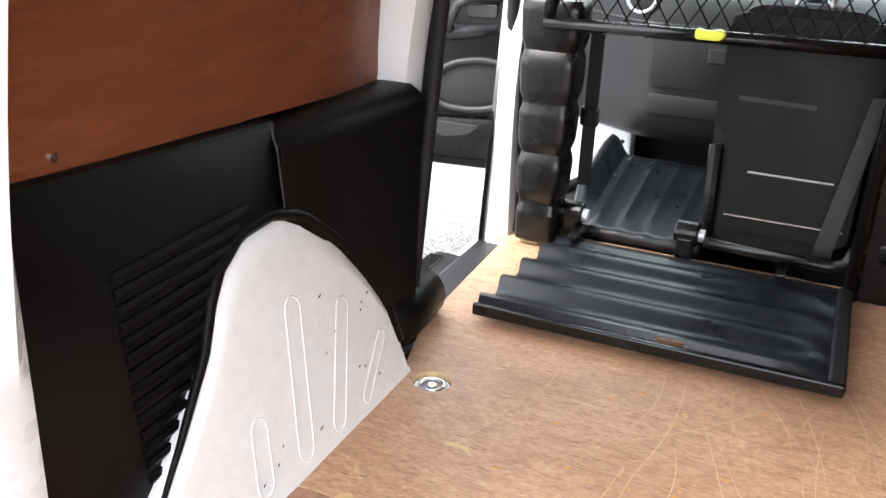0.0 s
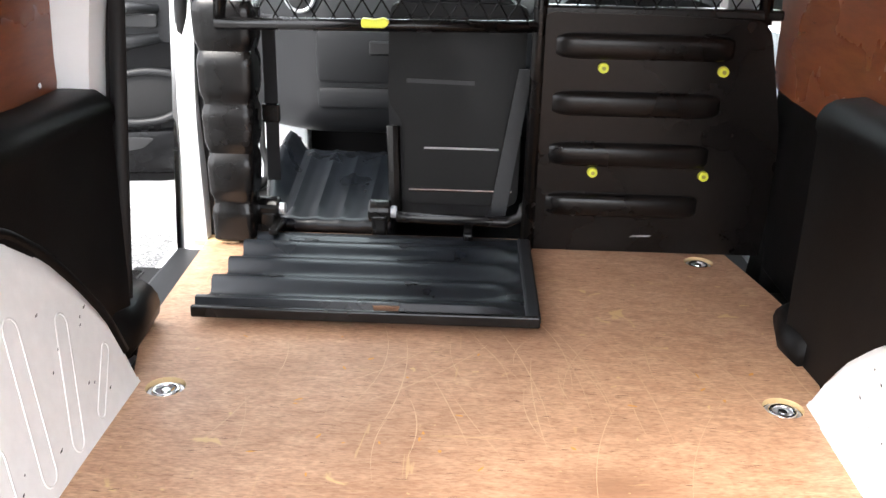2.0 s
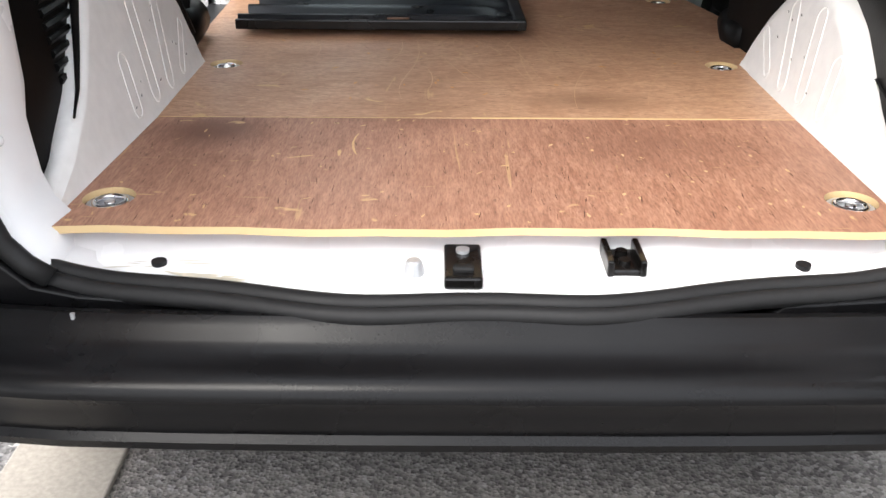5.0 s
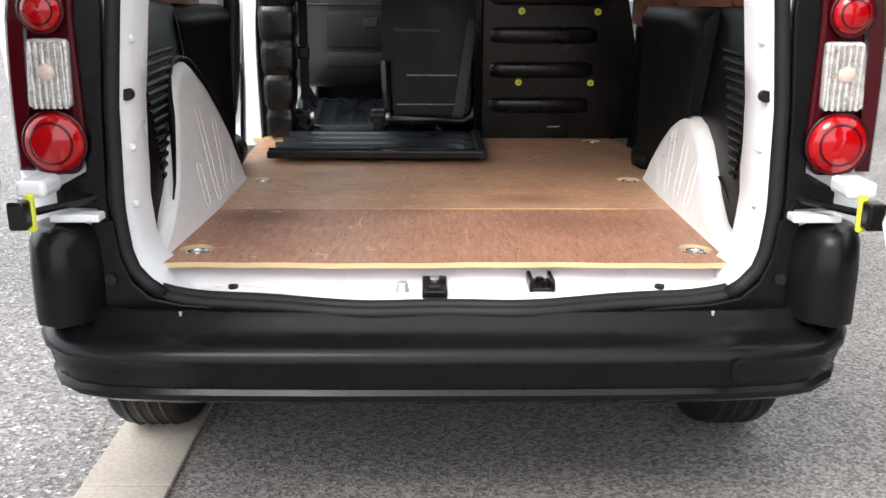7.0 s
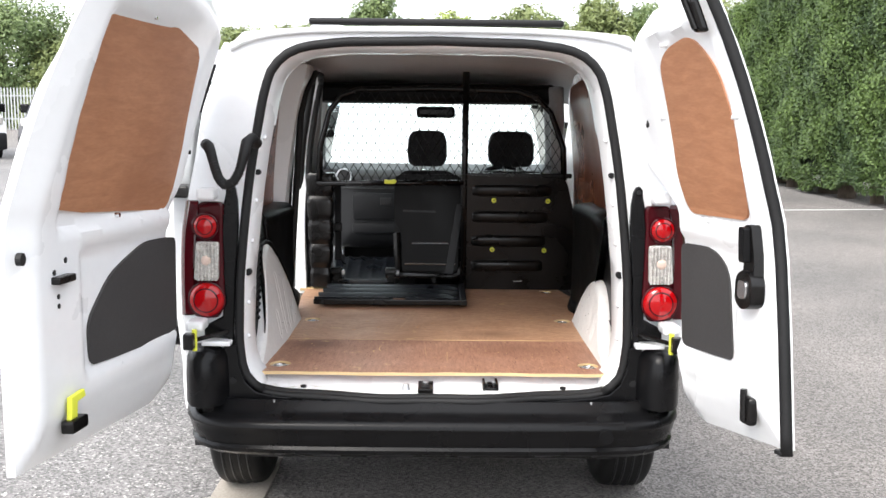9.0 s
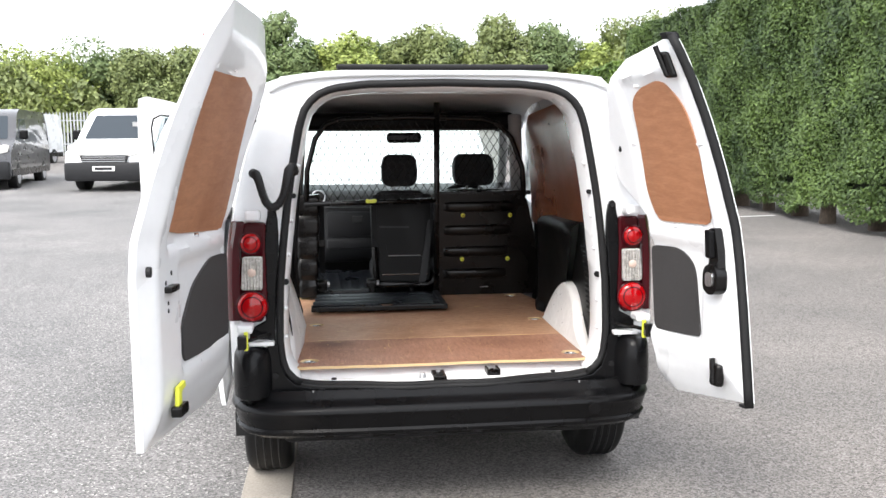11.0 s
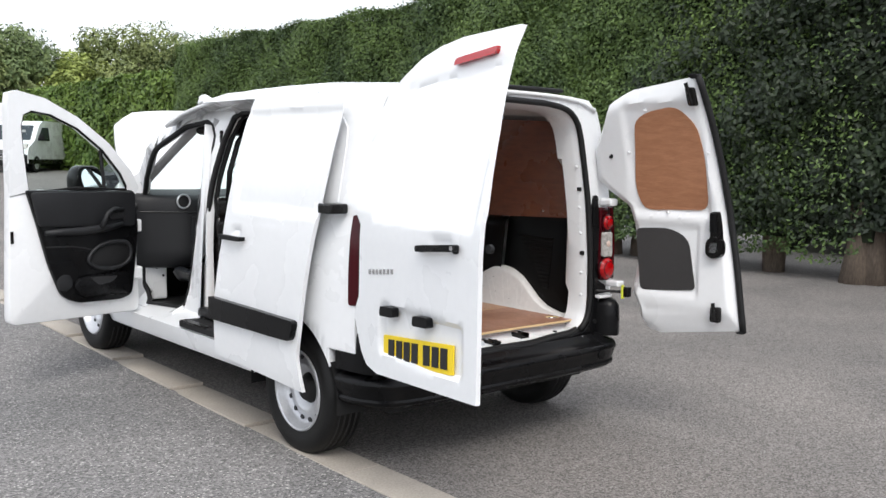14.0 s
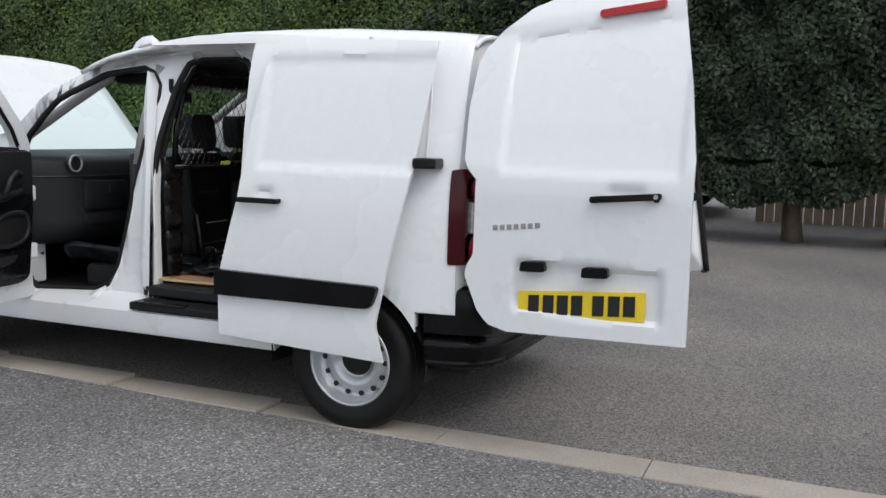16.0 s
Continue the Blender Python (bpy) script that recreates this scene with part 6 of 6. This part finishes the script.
# lower bulkhead flap folded down on the floor
rows_t, rows_b = [], []
NY = 60
for k in range(NY + 1):
    t = k / NY
    y = 1.312 + 0.50 * t
    wave = 0.010 * math.cos(2 * math.pi * (t - 0.08) / 0.235) if 0.05 < t < 0.95 else -0.004
    z = 0.618 + wave
    x0 = -0.578 + 0.035 * max(0, t - 0.15) - 0.006 * math.cos(2 * math.pi * (t - 0.08) / 0.235)
    if t < 0.05:
        x0 = -0.582
    x1 = 0.150 + 0.012 * t
    xs = [x0 + (x1 - x0) * j / 16 for j in range(17)]
    f = lambda x: z - (z - 0.612) * ramp_in(x, x1 - 0.10, x1 - 0.03)
    rows_t.append([(x, y, f(x)) for x in xs])
    rows_b.append([(x, y, f(x) - 0.012) for x in xs])
bm = loft([a + b[::-1] for a, b in zip(rows_t, rows_b)], True, True)
bmesh.ops.recalc_face_normals(bm, faces=bm.faces)
M_FLAP = simple("dusty_black_steel", (0.009, 0.0105, 0.0135), 0.33, amount=0.3, scale=5, fine=40, bump=0.04, rough_var=0.1, Specular_IOR_Level=0.35)
flap = part("folded_flap", bm, M_FLAP, van, "black corrugated bulkhead flap folded onto the floor", smooth="auto")
part("flap_border", box(0.128, 0.160, 1.312, 1.80, 0.600, 0.622, 0.006), M_GREY, flap, "worn grey rubber border")
part("flap_lip", box(-0.583, 0.158, 1.303, 1.316, 0.598, 0.624, 0.004), M_BLACK, flap)
for x, y, r in ((-0.44, 1.48, 0.010), (-0.13, 1.46, 0.010), (-0.40, 1.72, 0.011), (-0.16, 1.70, 0.011)):
    z = 0.629
    b = cyl((x, y, 0.60), (x, y, z), r, seg=12)
    cyl((x + r * 1.6, y, 0.60), (x + r * 1.6, y, z), r * 0.6, seg=10, bm=b)
    part("key_hole", b, M_INK, flap)
part("grip_hole", prism(rounded([(-0.20, 1.335), (-0.14, 1.335), (-0.14, 1.36), (-0.20, 1.36)], 0.012), lambda u, v, d: (u, v, d), 0.60, 0.623), simple("floor_seen_through", (0.2, 0.1, 0.055), 0.6), flap)
for x in (-0.50, 0.0):
    part("hinge_strap", box(x - 0.012, x + 0.012, 1.76, 1.86, 0.622, 0.640, 0.004), M_BLACK, flap)
# lower tube of the frame and hinge blocks
part("lower_tube", tube([(-0.19, 1.845, 0.655), (0.10, 1.84, 0.65), (0.135, 1.838, 0.665), (0.145, 1.835, 0.70)], 0.014, 10), M_BLACK, guard, smooth=True)
for x in (-0.53, -0.235):
    hb = part("hinge_block", cyl((x - 0.03, 1.86, 0.665), (x + 0.03, 1.86, 0.665), 0.03, seg=18, bevel=0.006), M_BLACK, van, "black seat hinge block")
    part("pivot", cyl((x + 0.02, 1.855, 0.665), (x + 0.045, 1.855, 0.665), 0.016, seg=14, bevel=0.003), M_STEEL, hb)
    part("hinge_leg", box(x - 0.02, x + 0.02, 1.83, 1.88, 0.58, 0.66, 0.006), M_BLACK, hb)

# folded outer seat: ribbed back lying flat
rows_t = []
for k in range(21):
    t = k / 20
    y = 1.90 + 0.66 * t
    row = []
    for j in range(41):
        s = j / 40
        x = -0.555 + 0.345 * s
        z = 0.615 + 0.045 * t + 0.010 * (0.5 + 0.5 * math.cos(2 * math.pi * s * 5)) ** 3 * min(1, 6 * min(t, 1 - t) + 0.1)
        z += 0.06 * (1 - ramp_in(s, 0.0, 0.14)) * ramp_in(t, 0.1, 0.35) - 0.02 * ramp_in(t, 0.9, 1)
        row.append((x - 0.04 * t * (1 - s), y, z))
    rows_t.append(row)
seat = new("folded_seat")
seat.parent = van
tagged(seat, "black ribbed back of the folded outer seat")
solid(part("seat_back", loft(rows_t), M_FLAP, seat, smooth="auto"), 0.03, -1.0)
part("seat_cushion", box(-0.56, -0.22, 1.95, 2.45, 0.47, 0.60, 0.03), M_SEAT, seat)


def front_seat(x, w, name_label, z_back, tilt, head):
    s = new("front_seat")
    s.parent = van
    tagged(s, name_label)
    m = lambda u, v, d: (x + u, 1.955 + tilt * (v - 0.62) - d, v)
    h = w / 2
    part("backrest", patch(rounded([(-h * 0.8, 0.62), (-h, 0.9), (-h, z_back - 0.06), (-h * 0.75, z_back), (h * 0.75, z_back), (h, z_back - 0.06), (h, 0.9), (h * 0.8, 0.62)], 0.05), m, -0.12, 0.0), M_SEAT, s, "black cloth backrest", smooth="auto")
    part("cushion", box(x - h, x + h, 2.0, 2.48, 0.62, 0.76, 0.05), M_SEAT, s)
    hr = z_back + 0.025
    k = head / 0.25
    part("headrest", patch(rounded([(-0.115 * k, hr), (-0.125 * k, hr + 0.10), (-0.108 * k, hr + 0.195), (0.108 * k, hr + 0.195), (0.125 * k, hr + 0.10), (0.115 * k, hr)], 0.05), m, -0.11, 0.0), M_SEAT, s, "black cloth headrest", smooth="auto")
    for q in (-0.04, 0.04):
        part("headrest_post", cyl(m(q, z_back - 0.02, -0.06), m(q, hr + 0.03, -0.06), 0.007, seg=8), M_STEEL, s)
    return s, m


mid_seat, mm = front_seat(-0.045, 0.36, "black middle seat with hard back shell", 1.21, 0.10, 0.223)
shell = part("back_shell", patch(rounded([(-0.175, 1.19), (-0.18, 0.93), (-0.135, 0.88), (-0.135, 0.66), (0.175, 0.66), (0.185, 1.19)], [0.03, 0.03, 0.04, 0.03, 0.03, 0.03]), mm, 0.0, 0.014), M_TRIM, mid_seat, "black hard plastic back shell", smooth="auto")
part("raised_panel", patch(rounded([(-0.145, 1.155), (-0.145, 0.96), (-0.09, 0.90), (-0.09, 0.82), (0.13, 0.82), (0.145, 1.155)], [0.02, 0.03, 0.04, 0.02, 0.02, 0.02]), mm, 0.014, 0.02), M_TRIM, mid_seat)
part("label_strip", patch([(-0.13, 0.985), (-0.13, 0.997), (0.05, 0.995), (0.05, 0.983)], mm, 0.019, 0.0215, 3, 2), M_GREY, mid_seat, "thin grey label strip")
part("seat_bar", tube([mm(-0.12, 0.70, 0.016), mm(0.16, 0.70, 0.016)], 0.004, 6), M_CHROME, mid_seat)
part("seat_bar", tube([mm(-0.08, 0.815, 0.018), mm(0.12, 0.815, 0.018)], 0.003, 6), M_STEEL, mid_seat)
part("webbing", prism([(0.10, 0.64), (0.145, 0.64), (0.20, 1.03), (0.165, 1.03)], mm, 0.03, 0.034), M_GREY, mid_seat, "dark grey strap across the back")
part("side_arm", tube([mm(-0.155, 0.62, 0.01), mm(-0.16, 0.75, 0.015), mm(-0.165, 0.87, 0.01)], 0.018, 8), M_BLACK, mid_seat)
front_seat(0.42, 0.48, "black cloth driver seat behind the bulkhead", 1.21, 0.12, 0.256)


# ---- yard beyond ----
def parked_van(x, y, turn, paint, label, w=1.93, h=1.95, L=4.9, low_dark=True):
    v = thing("parked_van", pose(x, y, lie(x, y), 0, 0, turn), label, "van", "vans parked across the yard")
    prof = [(0.0, 0.35), (0.02, 0.75), (0.10, 0.95), (0.75, 1.18), (1.35, 1.80), (1.75, h), (L - 0.1, h), (L, h - 0.15), (L, 0.35)]

    def hw(z):
        return w / 2 * (1 - 0.10 * max(0, (z - 0.9) / (h - 0.9)) ** 1.5)

    rows = []
    pr = smooth_line(prof, 40)
    for yy, zz in pr:
        b = hw(zz)
        nose = 0.10 if yy < 0.4 else 0.0
        rows.append([(s * b, yy + nose * abs(s) ** 3, zz) for s in np.linspace(-1, 1, 11)])
    part("body", loft(rows), paint, v, smooth="auto")
    for sx in (-1, 1):
        pts = [(yy, zz) for yy, zz in pr]
        bm = bmesh.new()
        bm.faces.new([bm.verts.new((sx * hw(zz), yy + (0.10 if yy < 0.4 else 0), zz)) for yy, zz in pts])
        part("side", bm, paint, v)
        part("side_window", prism(rounded([(1.0, 1.2), (1.55, 1.7), (2.1, 1.7), (2.1, 1.2)], 0.04), lambda u, q, d: (sx * (hw(q) + d), u, q), -0.01, 0.01), M_SCREEN, v)
        part("lower_cladding", box(sx * (w / 2 - 0.02), sx * (w / 2 + 0.015), 0.15, L - 0.1, 0.32, 0.5, 0.02), M_PLASTIC, v)
        part("headlamp", prism(rounded([(0.52, 0.80), (0.90, 0.90), (0.93, 1.06), (0.80, 1.08), (0.55, 0.92)], 0.03), lambda u, q, d: (sx * u, 0.06 + 0.20 * (u - 0.5) + d + 0.25 * (q - 0.8), q), -0.04, 0.08, 0.01), M_CLEAR, v, "clear headlamp")
        part("mirror", box(sx * (w / 2 + 0.02), sx * (w / 2 + 0.22), 1.02, 1.12, 1.2, 1.42, 0.03), M_PLASTIC, v)
        for yy in (0.85, L - 0.95):
            wl_ = part("wheel", cyl((sx * (w / 2 - 0.22), yy, 0.32), (sx * (w / 2 + 0.005), yy, 0.32), 0.32, seg=24, bevel=0.03), M_TYRE, v, smooth="auto")
            part("rim", cyl((sx * (w / 2 - 0.02), yy, 0.32), (sx * (w / 2 + 0.012), yy, 0.32), 0.2, 0.19, 20), M_STEEL, wl_)
    part("windscreen", prism(rounded([(-0.78, 1.20), (-0.70, 1.76), (0.70, 1.76), (0.78, 1.20)], 0.05), lambda u, q, d: (u, 0.77 + (q - 1.18) / 0.62 * 0.60 + d, q + 0.012), -0.015, 0.01), M_SCREEN, v, "dark windscreen")
    part("price_card", box(0.30, 0.52, 1.0, 1.01, 1.50, 1.60), M_GREYL, v, "pale sale card")
    part("bumper", box(-w / 2 + 0.02, w / 2 - 0.02, -0.05, 0.2, 0.25, 0.68, 0.06), M_GREY if low_dark else paint, v, smooth="auto")
    part("grille", prism(rounded([(-0.5, 0.66), (0.5, 0.66), (0.56, 0.84), (-0.56, 0.84)], 0.04), lambda u, q, d: (u, -0.01 + d, q), -0.02, 0.06), M_INK, v, "black grille")
    for z in (0.70, 0.75, 0.80):
        part("grille_bar", box(-0.5, 0.5, -0.045, -0.03, z - 0.006, z + 0.006), M_STEEL, v)
    part("number_plate", box(-0.26, 0.26, -0.065, -0.05, 0.48, 0.59, 0.004), simple("white_plate", (0.7, 0.7, 0.68), 0.4) if "white_plate" not in bpy.data.materials else bpy.data.materials["white_plate"], v)
    part("plate_bar", box(-0.2, 0.2, -0.068, -0.0655, 0.505, 0.565), M_GREY, v)
    return v


M_SCREEN = mat("dark_vehicle_glass", (0.03, 0.04, 0.05), 0.15, Specular_IOR_Level=0.35)
M_SILVER = simple("silver_paint", (0.30, 0.34, 0.41), 0.3, 0.5, amount=0.05, Coat_Weight=0.5)
M_PALEBLUE = simple("pale_blue_paint", (0.42, 0.55, 0.62), 0.3, 0.3, amount=0.05, Coat_Weight=0.5)
M_DARKCAR = simple("dark_blue_paint", (0.02, 0.025, 0.035), 0.2, 0.3, amount=0.1, Coat_Weight=0.8)
M_DARKGREY = simple("dark_grey_paint", (0.07, 0.07, 0.075), 0.3, 0.4, amount=0.1, Coat_Weight=0.6)


def parked_car(x, y, turn, paint, label):
    c = thing("parked_car", pose(x, y, lie(x, y), 0, 0, turn), label, "car", "cars by the hedge")
    prof = [(0.0, 0.3), (0.0, 0.62), (0.12, 0.85), (0.75, 0.95), (1.35, 1.38), (2.3, 1.43), (3.3, 0.98), (4.3, 0.80), (4.5, 0.55), (4.5, 0.3)]
    pr = smooth_line(prof, 44)
    rows = [[(s * 0.9 * (1 - 0.22 * max(0, (zz - 0.85) / 0.6)), yy + 0.15 * s**4 * (1 if yy < 2 else -1), zz) for s in np.linspace(-1, 1, 11)] for yy, zz in pr]
    part("body", loft(rows), paint, c, smooth="auto")
    for sx in (-1, 1):
        bm = bmesh.new()
        bm.faces.new([bm.verts.new((sx * 0.9 * (1 - 0.22 * max(0, (zz - 0.85) / 0.6)), yy + 0.15 * (1 if yy < 2 else -1), zz)) for yy, zz in pr])
        part("side", bm, paint, c)
        part("side_window", prism(rounded([(0.9, 0.98), (1.45, 1.33), (2.25, 1.36), (3.1, 0.98)], 0.04), lambda u, q, d: (sx * (0.9 * (1 - 0.22 * max(0, (q - 0.85) / 0.6)) + d), u, q), -0.01, 0.008), M_SCREEN, c)
        part("tail_lamp", box(sx * 0.52, sx * 0.85, -0.02, 0.25, 0.74, 0.82, 0.025), M_RED, c, "red tail lamp")
        for yy in (0.85, 3.6):
            part("wheel", cyl((sx * 0.7, yy, 0.31), (sx * 0.9, yy, 0.31), 0.31, seg=22, bevel=0.03), M_TYRE, c, smooth="auto")
    return c


parked_van(-11.6, 20.0, 38, M_WHITE, "white van parked at an angle")
parked_van(-8.9, 19.0, 6, M_DARKGREY, "dark grey van parked nose on")
parked_van(-5.6, 18.2, -10, M_WHITE, "white van with grey bumper, parked nose on")
parked_van(-2.9, 20.2, -14, M_SILVER, "silver van parked nose on")
parked_van(-0.3, 20.4, -12, M_WHITE, "white van with dark bumper, parked nose on")
parked_van(-6.9, 34.0, -8, M_WHITE, "white van farther off by the fence")
parked_van(-12.5, 30.0, -6, M_WHITE, "white van in the row behind")
parked_van(6.6, 33.0, -40, M_WHITE, "white van parked farther along")
parked_van(-15.8, 22.0, 30, M_WHITE, "white van parked in the row")
parked_car(3.88, 10.6, -3, M_DARKCAR, "dark blue saloon car parked by the hedge")
parked_car(9.9, -0.1, 0, simple("white_car_paint", (0.75, 0.76, 0.78), 0.3, amount=0.03), "white car behind the hedge trunks")

# white box trailer in front of the trees
tl = thing("box_trailer", pose(4.3, 36.0, lie(6, 36)), "plain white box trailer parked before the trees", "trailer")
part("body", box(0, 3.4, 0, 6.5, 0.75, 2.62, 0.03), M_WHITE, tl, smooth="auto")
part("chassis", box(0.2, 3.2, 0.2, 6.3, 0.5, 0.75, 0.02), M_RUBBER, tl)
part("corner_post", box(-0.015, 0.06, -0.02, 0.06, 0.72, 2.64, 0.01), M_GREYL, tl)
part("corner_post", box(3.34, 3.415, -0.02, 0.06, 0.72, 2.64, 0.01), M_GREYL, tl)
for k in range(9):
    part("side_bar", box(1.05 + 0.24 * k, 1.05 + 0.24 * k + (0.17 if k != 5 else 0.05), -0.012, 0.0, 2.28, 2.40), M_GREYL, tl)
for x in (0.35, 3.05):
    for y in (1.4, 5.0):
        part("wheel", cyl((x - 0.12, y, 0.36), (x + 0.12, y, 0.36), 0.36, seg=22, bevel=0.03), M_TYRE, tl, smooth="auto")

# palisade fence
pal = thing("palisade_fence", pose(0, 0, 0), "grey steel palisade fence across the yard", "fence")
first = None
M_PAL = simple("galvanised_steel", (0.4, 0.42, 0.42), 0.6, 0.3, amount=0.15)
pb = prism([(-0.035, 0), (0.035, 0), (0.035, 1.95), (0.0, 2.05), (-0.035, 1.95)], lambda u, v, d: (u, d, v), 0, 0.01)
for i in range(240):
    x = -30 + i * 0.155
    if first is None:
        first = part("pale", pb, M_PAL, pal)
        ob = first
    else:
        ob = new("pale", first.data)
        ob.parent = pal
    ob.location = (x, 42.0, lie(x, 42))
for z in (0.5, 1.6):
    part("rail", box(-30, 7.3, 42.01, 42.06, lie(-10, 42) + z, lie(-10, 42) + z + 0.06), M_PAL, pal)
# close-boarded timber fence behind the hedge
M_TIMBER = vary(mat("weathered_timber", (0.42, 0.34, 0.25), 0.85), (0.42, 0.34, 0.25), 0.25, 5, (1, 1, 0.3), 60, 0.3)
tf = thing("timber_fence", pose(0, 0, 0), "weathered timber fence behind the hedge", "fence")
first = None
for i in range(100):
    y = -12.75 + i * 0.125
    if first is None:
        first = part("board", box(-0.01, 0.01, -0.055, 0.055, 0, 0.95), M_TIMBER, tf)
        ob = first
    else:
        ob = new("board", first.data)
        ob.parent = tf
    ob.location = (9.0, y, lie(9, y))
for i in range(8):
    y = -12.75 + i * 1.75
    part("post", box(8.93, 8.99, y - 0.05, y + 0.05, lie(9, y), lie(9, y) + 1.05, 0.008), M_TIMBER, tf)


# ---- trees ----
def tree(x, y, h, r, material, seed, label, n=2600, size=0.28):
    root = thing("tree", pose(x, y, lie(x, y) - 0.05), label, "tree", "trees behind the yard")
    rng = random.Random(seed)
    pts = [(0, 0, 0), (rng.uniform(-0.2, 0.2), rng.uniform(-0.2, 0.2), h * 0.3), (rng.uniform(-0.4, 0.4), rng.uniform(-0.4, 0.4), h * 0.62), (rng.uniform(-0.5, 0.5), 0, h * 0.88)]
    t0 = 0.035 * h
    part("trunk", tube(pts, [t0, t0 * 0.75, t0 * 0.45, t0 * 0.12], 9), M_BARK, root, smooth=True)
    blobs = []
    for k in range(22):
        a = rng.uniform(0, 6.283)
        zz = h * (0.12 + 0.74 * (k + rng.uniform(0, 1)) / 22)
        f = math.sin(math.pi * min(1, max(0.05, (zz / h - 0.02) * 0.92))) ** 0.6
        q = r * f * rng.uniform(0.25, 0.72)
        blobs.append((q * math.cos(a), q * math.sin(a), zz, r * rng.uniform(0.28, 0.48)))
    blobs += [(0, 0, h - r * 0.36, r * 0.36), (r * 0.3, 0, h * 0.72, r * 0.42), (-r * 0.3, 0, h * 0.66, r * 0.45)]
    bm = bmesh.new()
    for bx, by, bz, br in blobs[:10]:
        s = min(bz * 0.6, h * 0.5)
        tube([(0.1, 0, s), (bx * 0.5, by * 0.5, (s + bz) / 2 + 0.2), (bx, by, bz)], [t0 * 0.35, t0 * 0.2, t0 * 0.06], 6, bm=bm)
    part("limb", bm, M_BARK, root, smooth=True)

    def put(g, k):
        B = np.array(blobs)
        i = g.integers(0, len(B), k)
        d = g.normal(0, 1, (k, 3))
        d /= np.linalg.norm(d, axis=1, keepdims=True)
        rad = B[i, 3] * g.uniform(0.7, 1.06, k) * (1 + 0.25 * np.sin(d[:, 0] * 7 + i) * np.sin(d[:, 2] * 6))
        p = B[i, :3] + d * rad[:, None] * np.array([1, 1, 0.8])
        p[:, 2] = np.maximum(p[:, 2], 0.25)
        return p, d + np.array([0, 0, 0.4])

    v, i = cards(n, put, size, seed)
    fast("crown", v, i, material, root, "loose crown of small leaves")
    return root


spec = [(-36, 50, 7.2, 4.6, 0), (-31, 47, 7.4, 4.6, 0), (-26.5, 48, 6.6, 4.2, 1), (-22.3, 46, 6.8, 3.6, 0), (-18.6, 47, 5.4, 3.2, 2), (-15.2, 47, 5.2, 3.4, 1), (-12, 48, 5.6, 3.2, 0), (-9.4, 46, 5.4, 3.0, 2), (-6.9, 46.5, 5.7, 2.4, 2), (-4.9, 47, 5.2, 2.4, 0), (-2.9, 46, 7.4, 2.3, 0), (-0.9, 47, 5.6, 2.4, 2), (0.6, 46, 6.4, 2.2, 1), (2.5, 47.5, 6.0, 2.4, 0), (4.5, 46, 6.7, 2.3, 2), (6.3, 48, 6.3, 2.4, 0), (8.5, 46, 7.4, 2.8, 2), (11.2, 47, 7.1, 2.8, 0), (13.8, 46.5, 6.0, 2.6, 1), (16.8, 46, 7.6, 3.2, 2), (20.0, 47, 7.5, 3.4, 0), (24.5, 49, 8.2, 4.4, 2), (29, 46, 8.4, 4.4, 0), (35, 50, 8.8, 5.0, 2)]
names = ["dark green broadleaf tree behind the fence", "bright yellow-green broadleaf tree behind the fence", "olive green bushy tree behind the fence"]
for k, (x, y, h, r, m) in enumerate(spec):
    tree(x, y, h, r, (M_LEAF1, M_LEAF2, M_LEAF3)[m], 40 + k, names[m], 26000, 0.095)
# undergrowth closes the gaps low down
ug = thing("undergrowth", pose(0, 0, 0), "dense green undergrowth below the trees", "shrub", kind="stuff")


def low(g, k):
    x = g.uniform(-60, 60, k)
    top = 3.9 + 0.7 * np.sin(x * 0.7) + 0.5 * np.sin(x * 1.9 + 1)
    z = g.uniform(0, 1, k) * top + 0.5
    y = 44.5 + g.uniform(0, 1.2, k) + 1.0 * np.sin(x * 1.3) * (1 - z / 5)
    return np.stack([x, y, z], 1), np.tile([0, -1.0, 0.3], (k, 1))


v, i = cards(60000, low, 0.15, 9)
fast("foliage", v, i, M_LEAF3, ug, kind="stuff")
# added dark sheet behind the leaves, painted as shade within the thicket
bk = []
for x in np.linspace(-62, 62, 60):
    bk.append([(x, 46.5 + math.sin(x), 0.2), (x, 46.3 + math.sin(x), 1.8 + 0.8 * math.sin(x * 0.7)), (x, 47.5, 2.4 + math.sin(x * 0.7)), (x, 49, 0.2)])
part("shade_backing", loft(bk), M_INNER, ug)
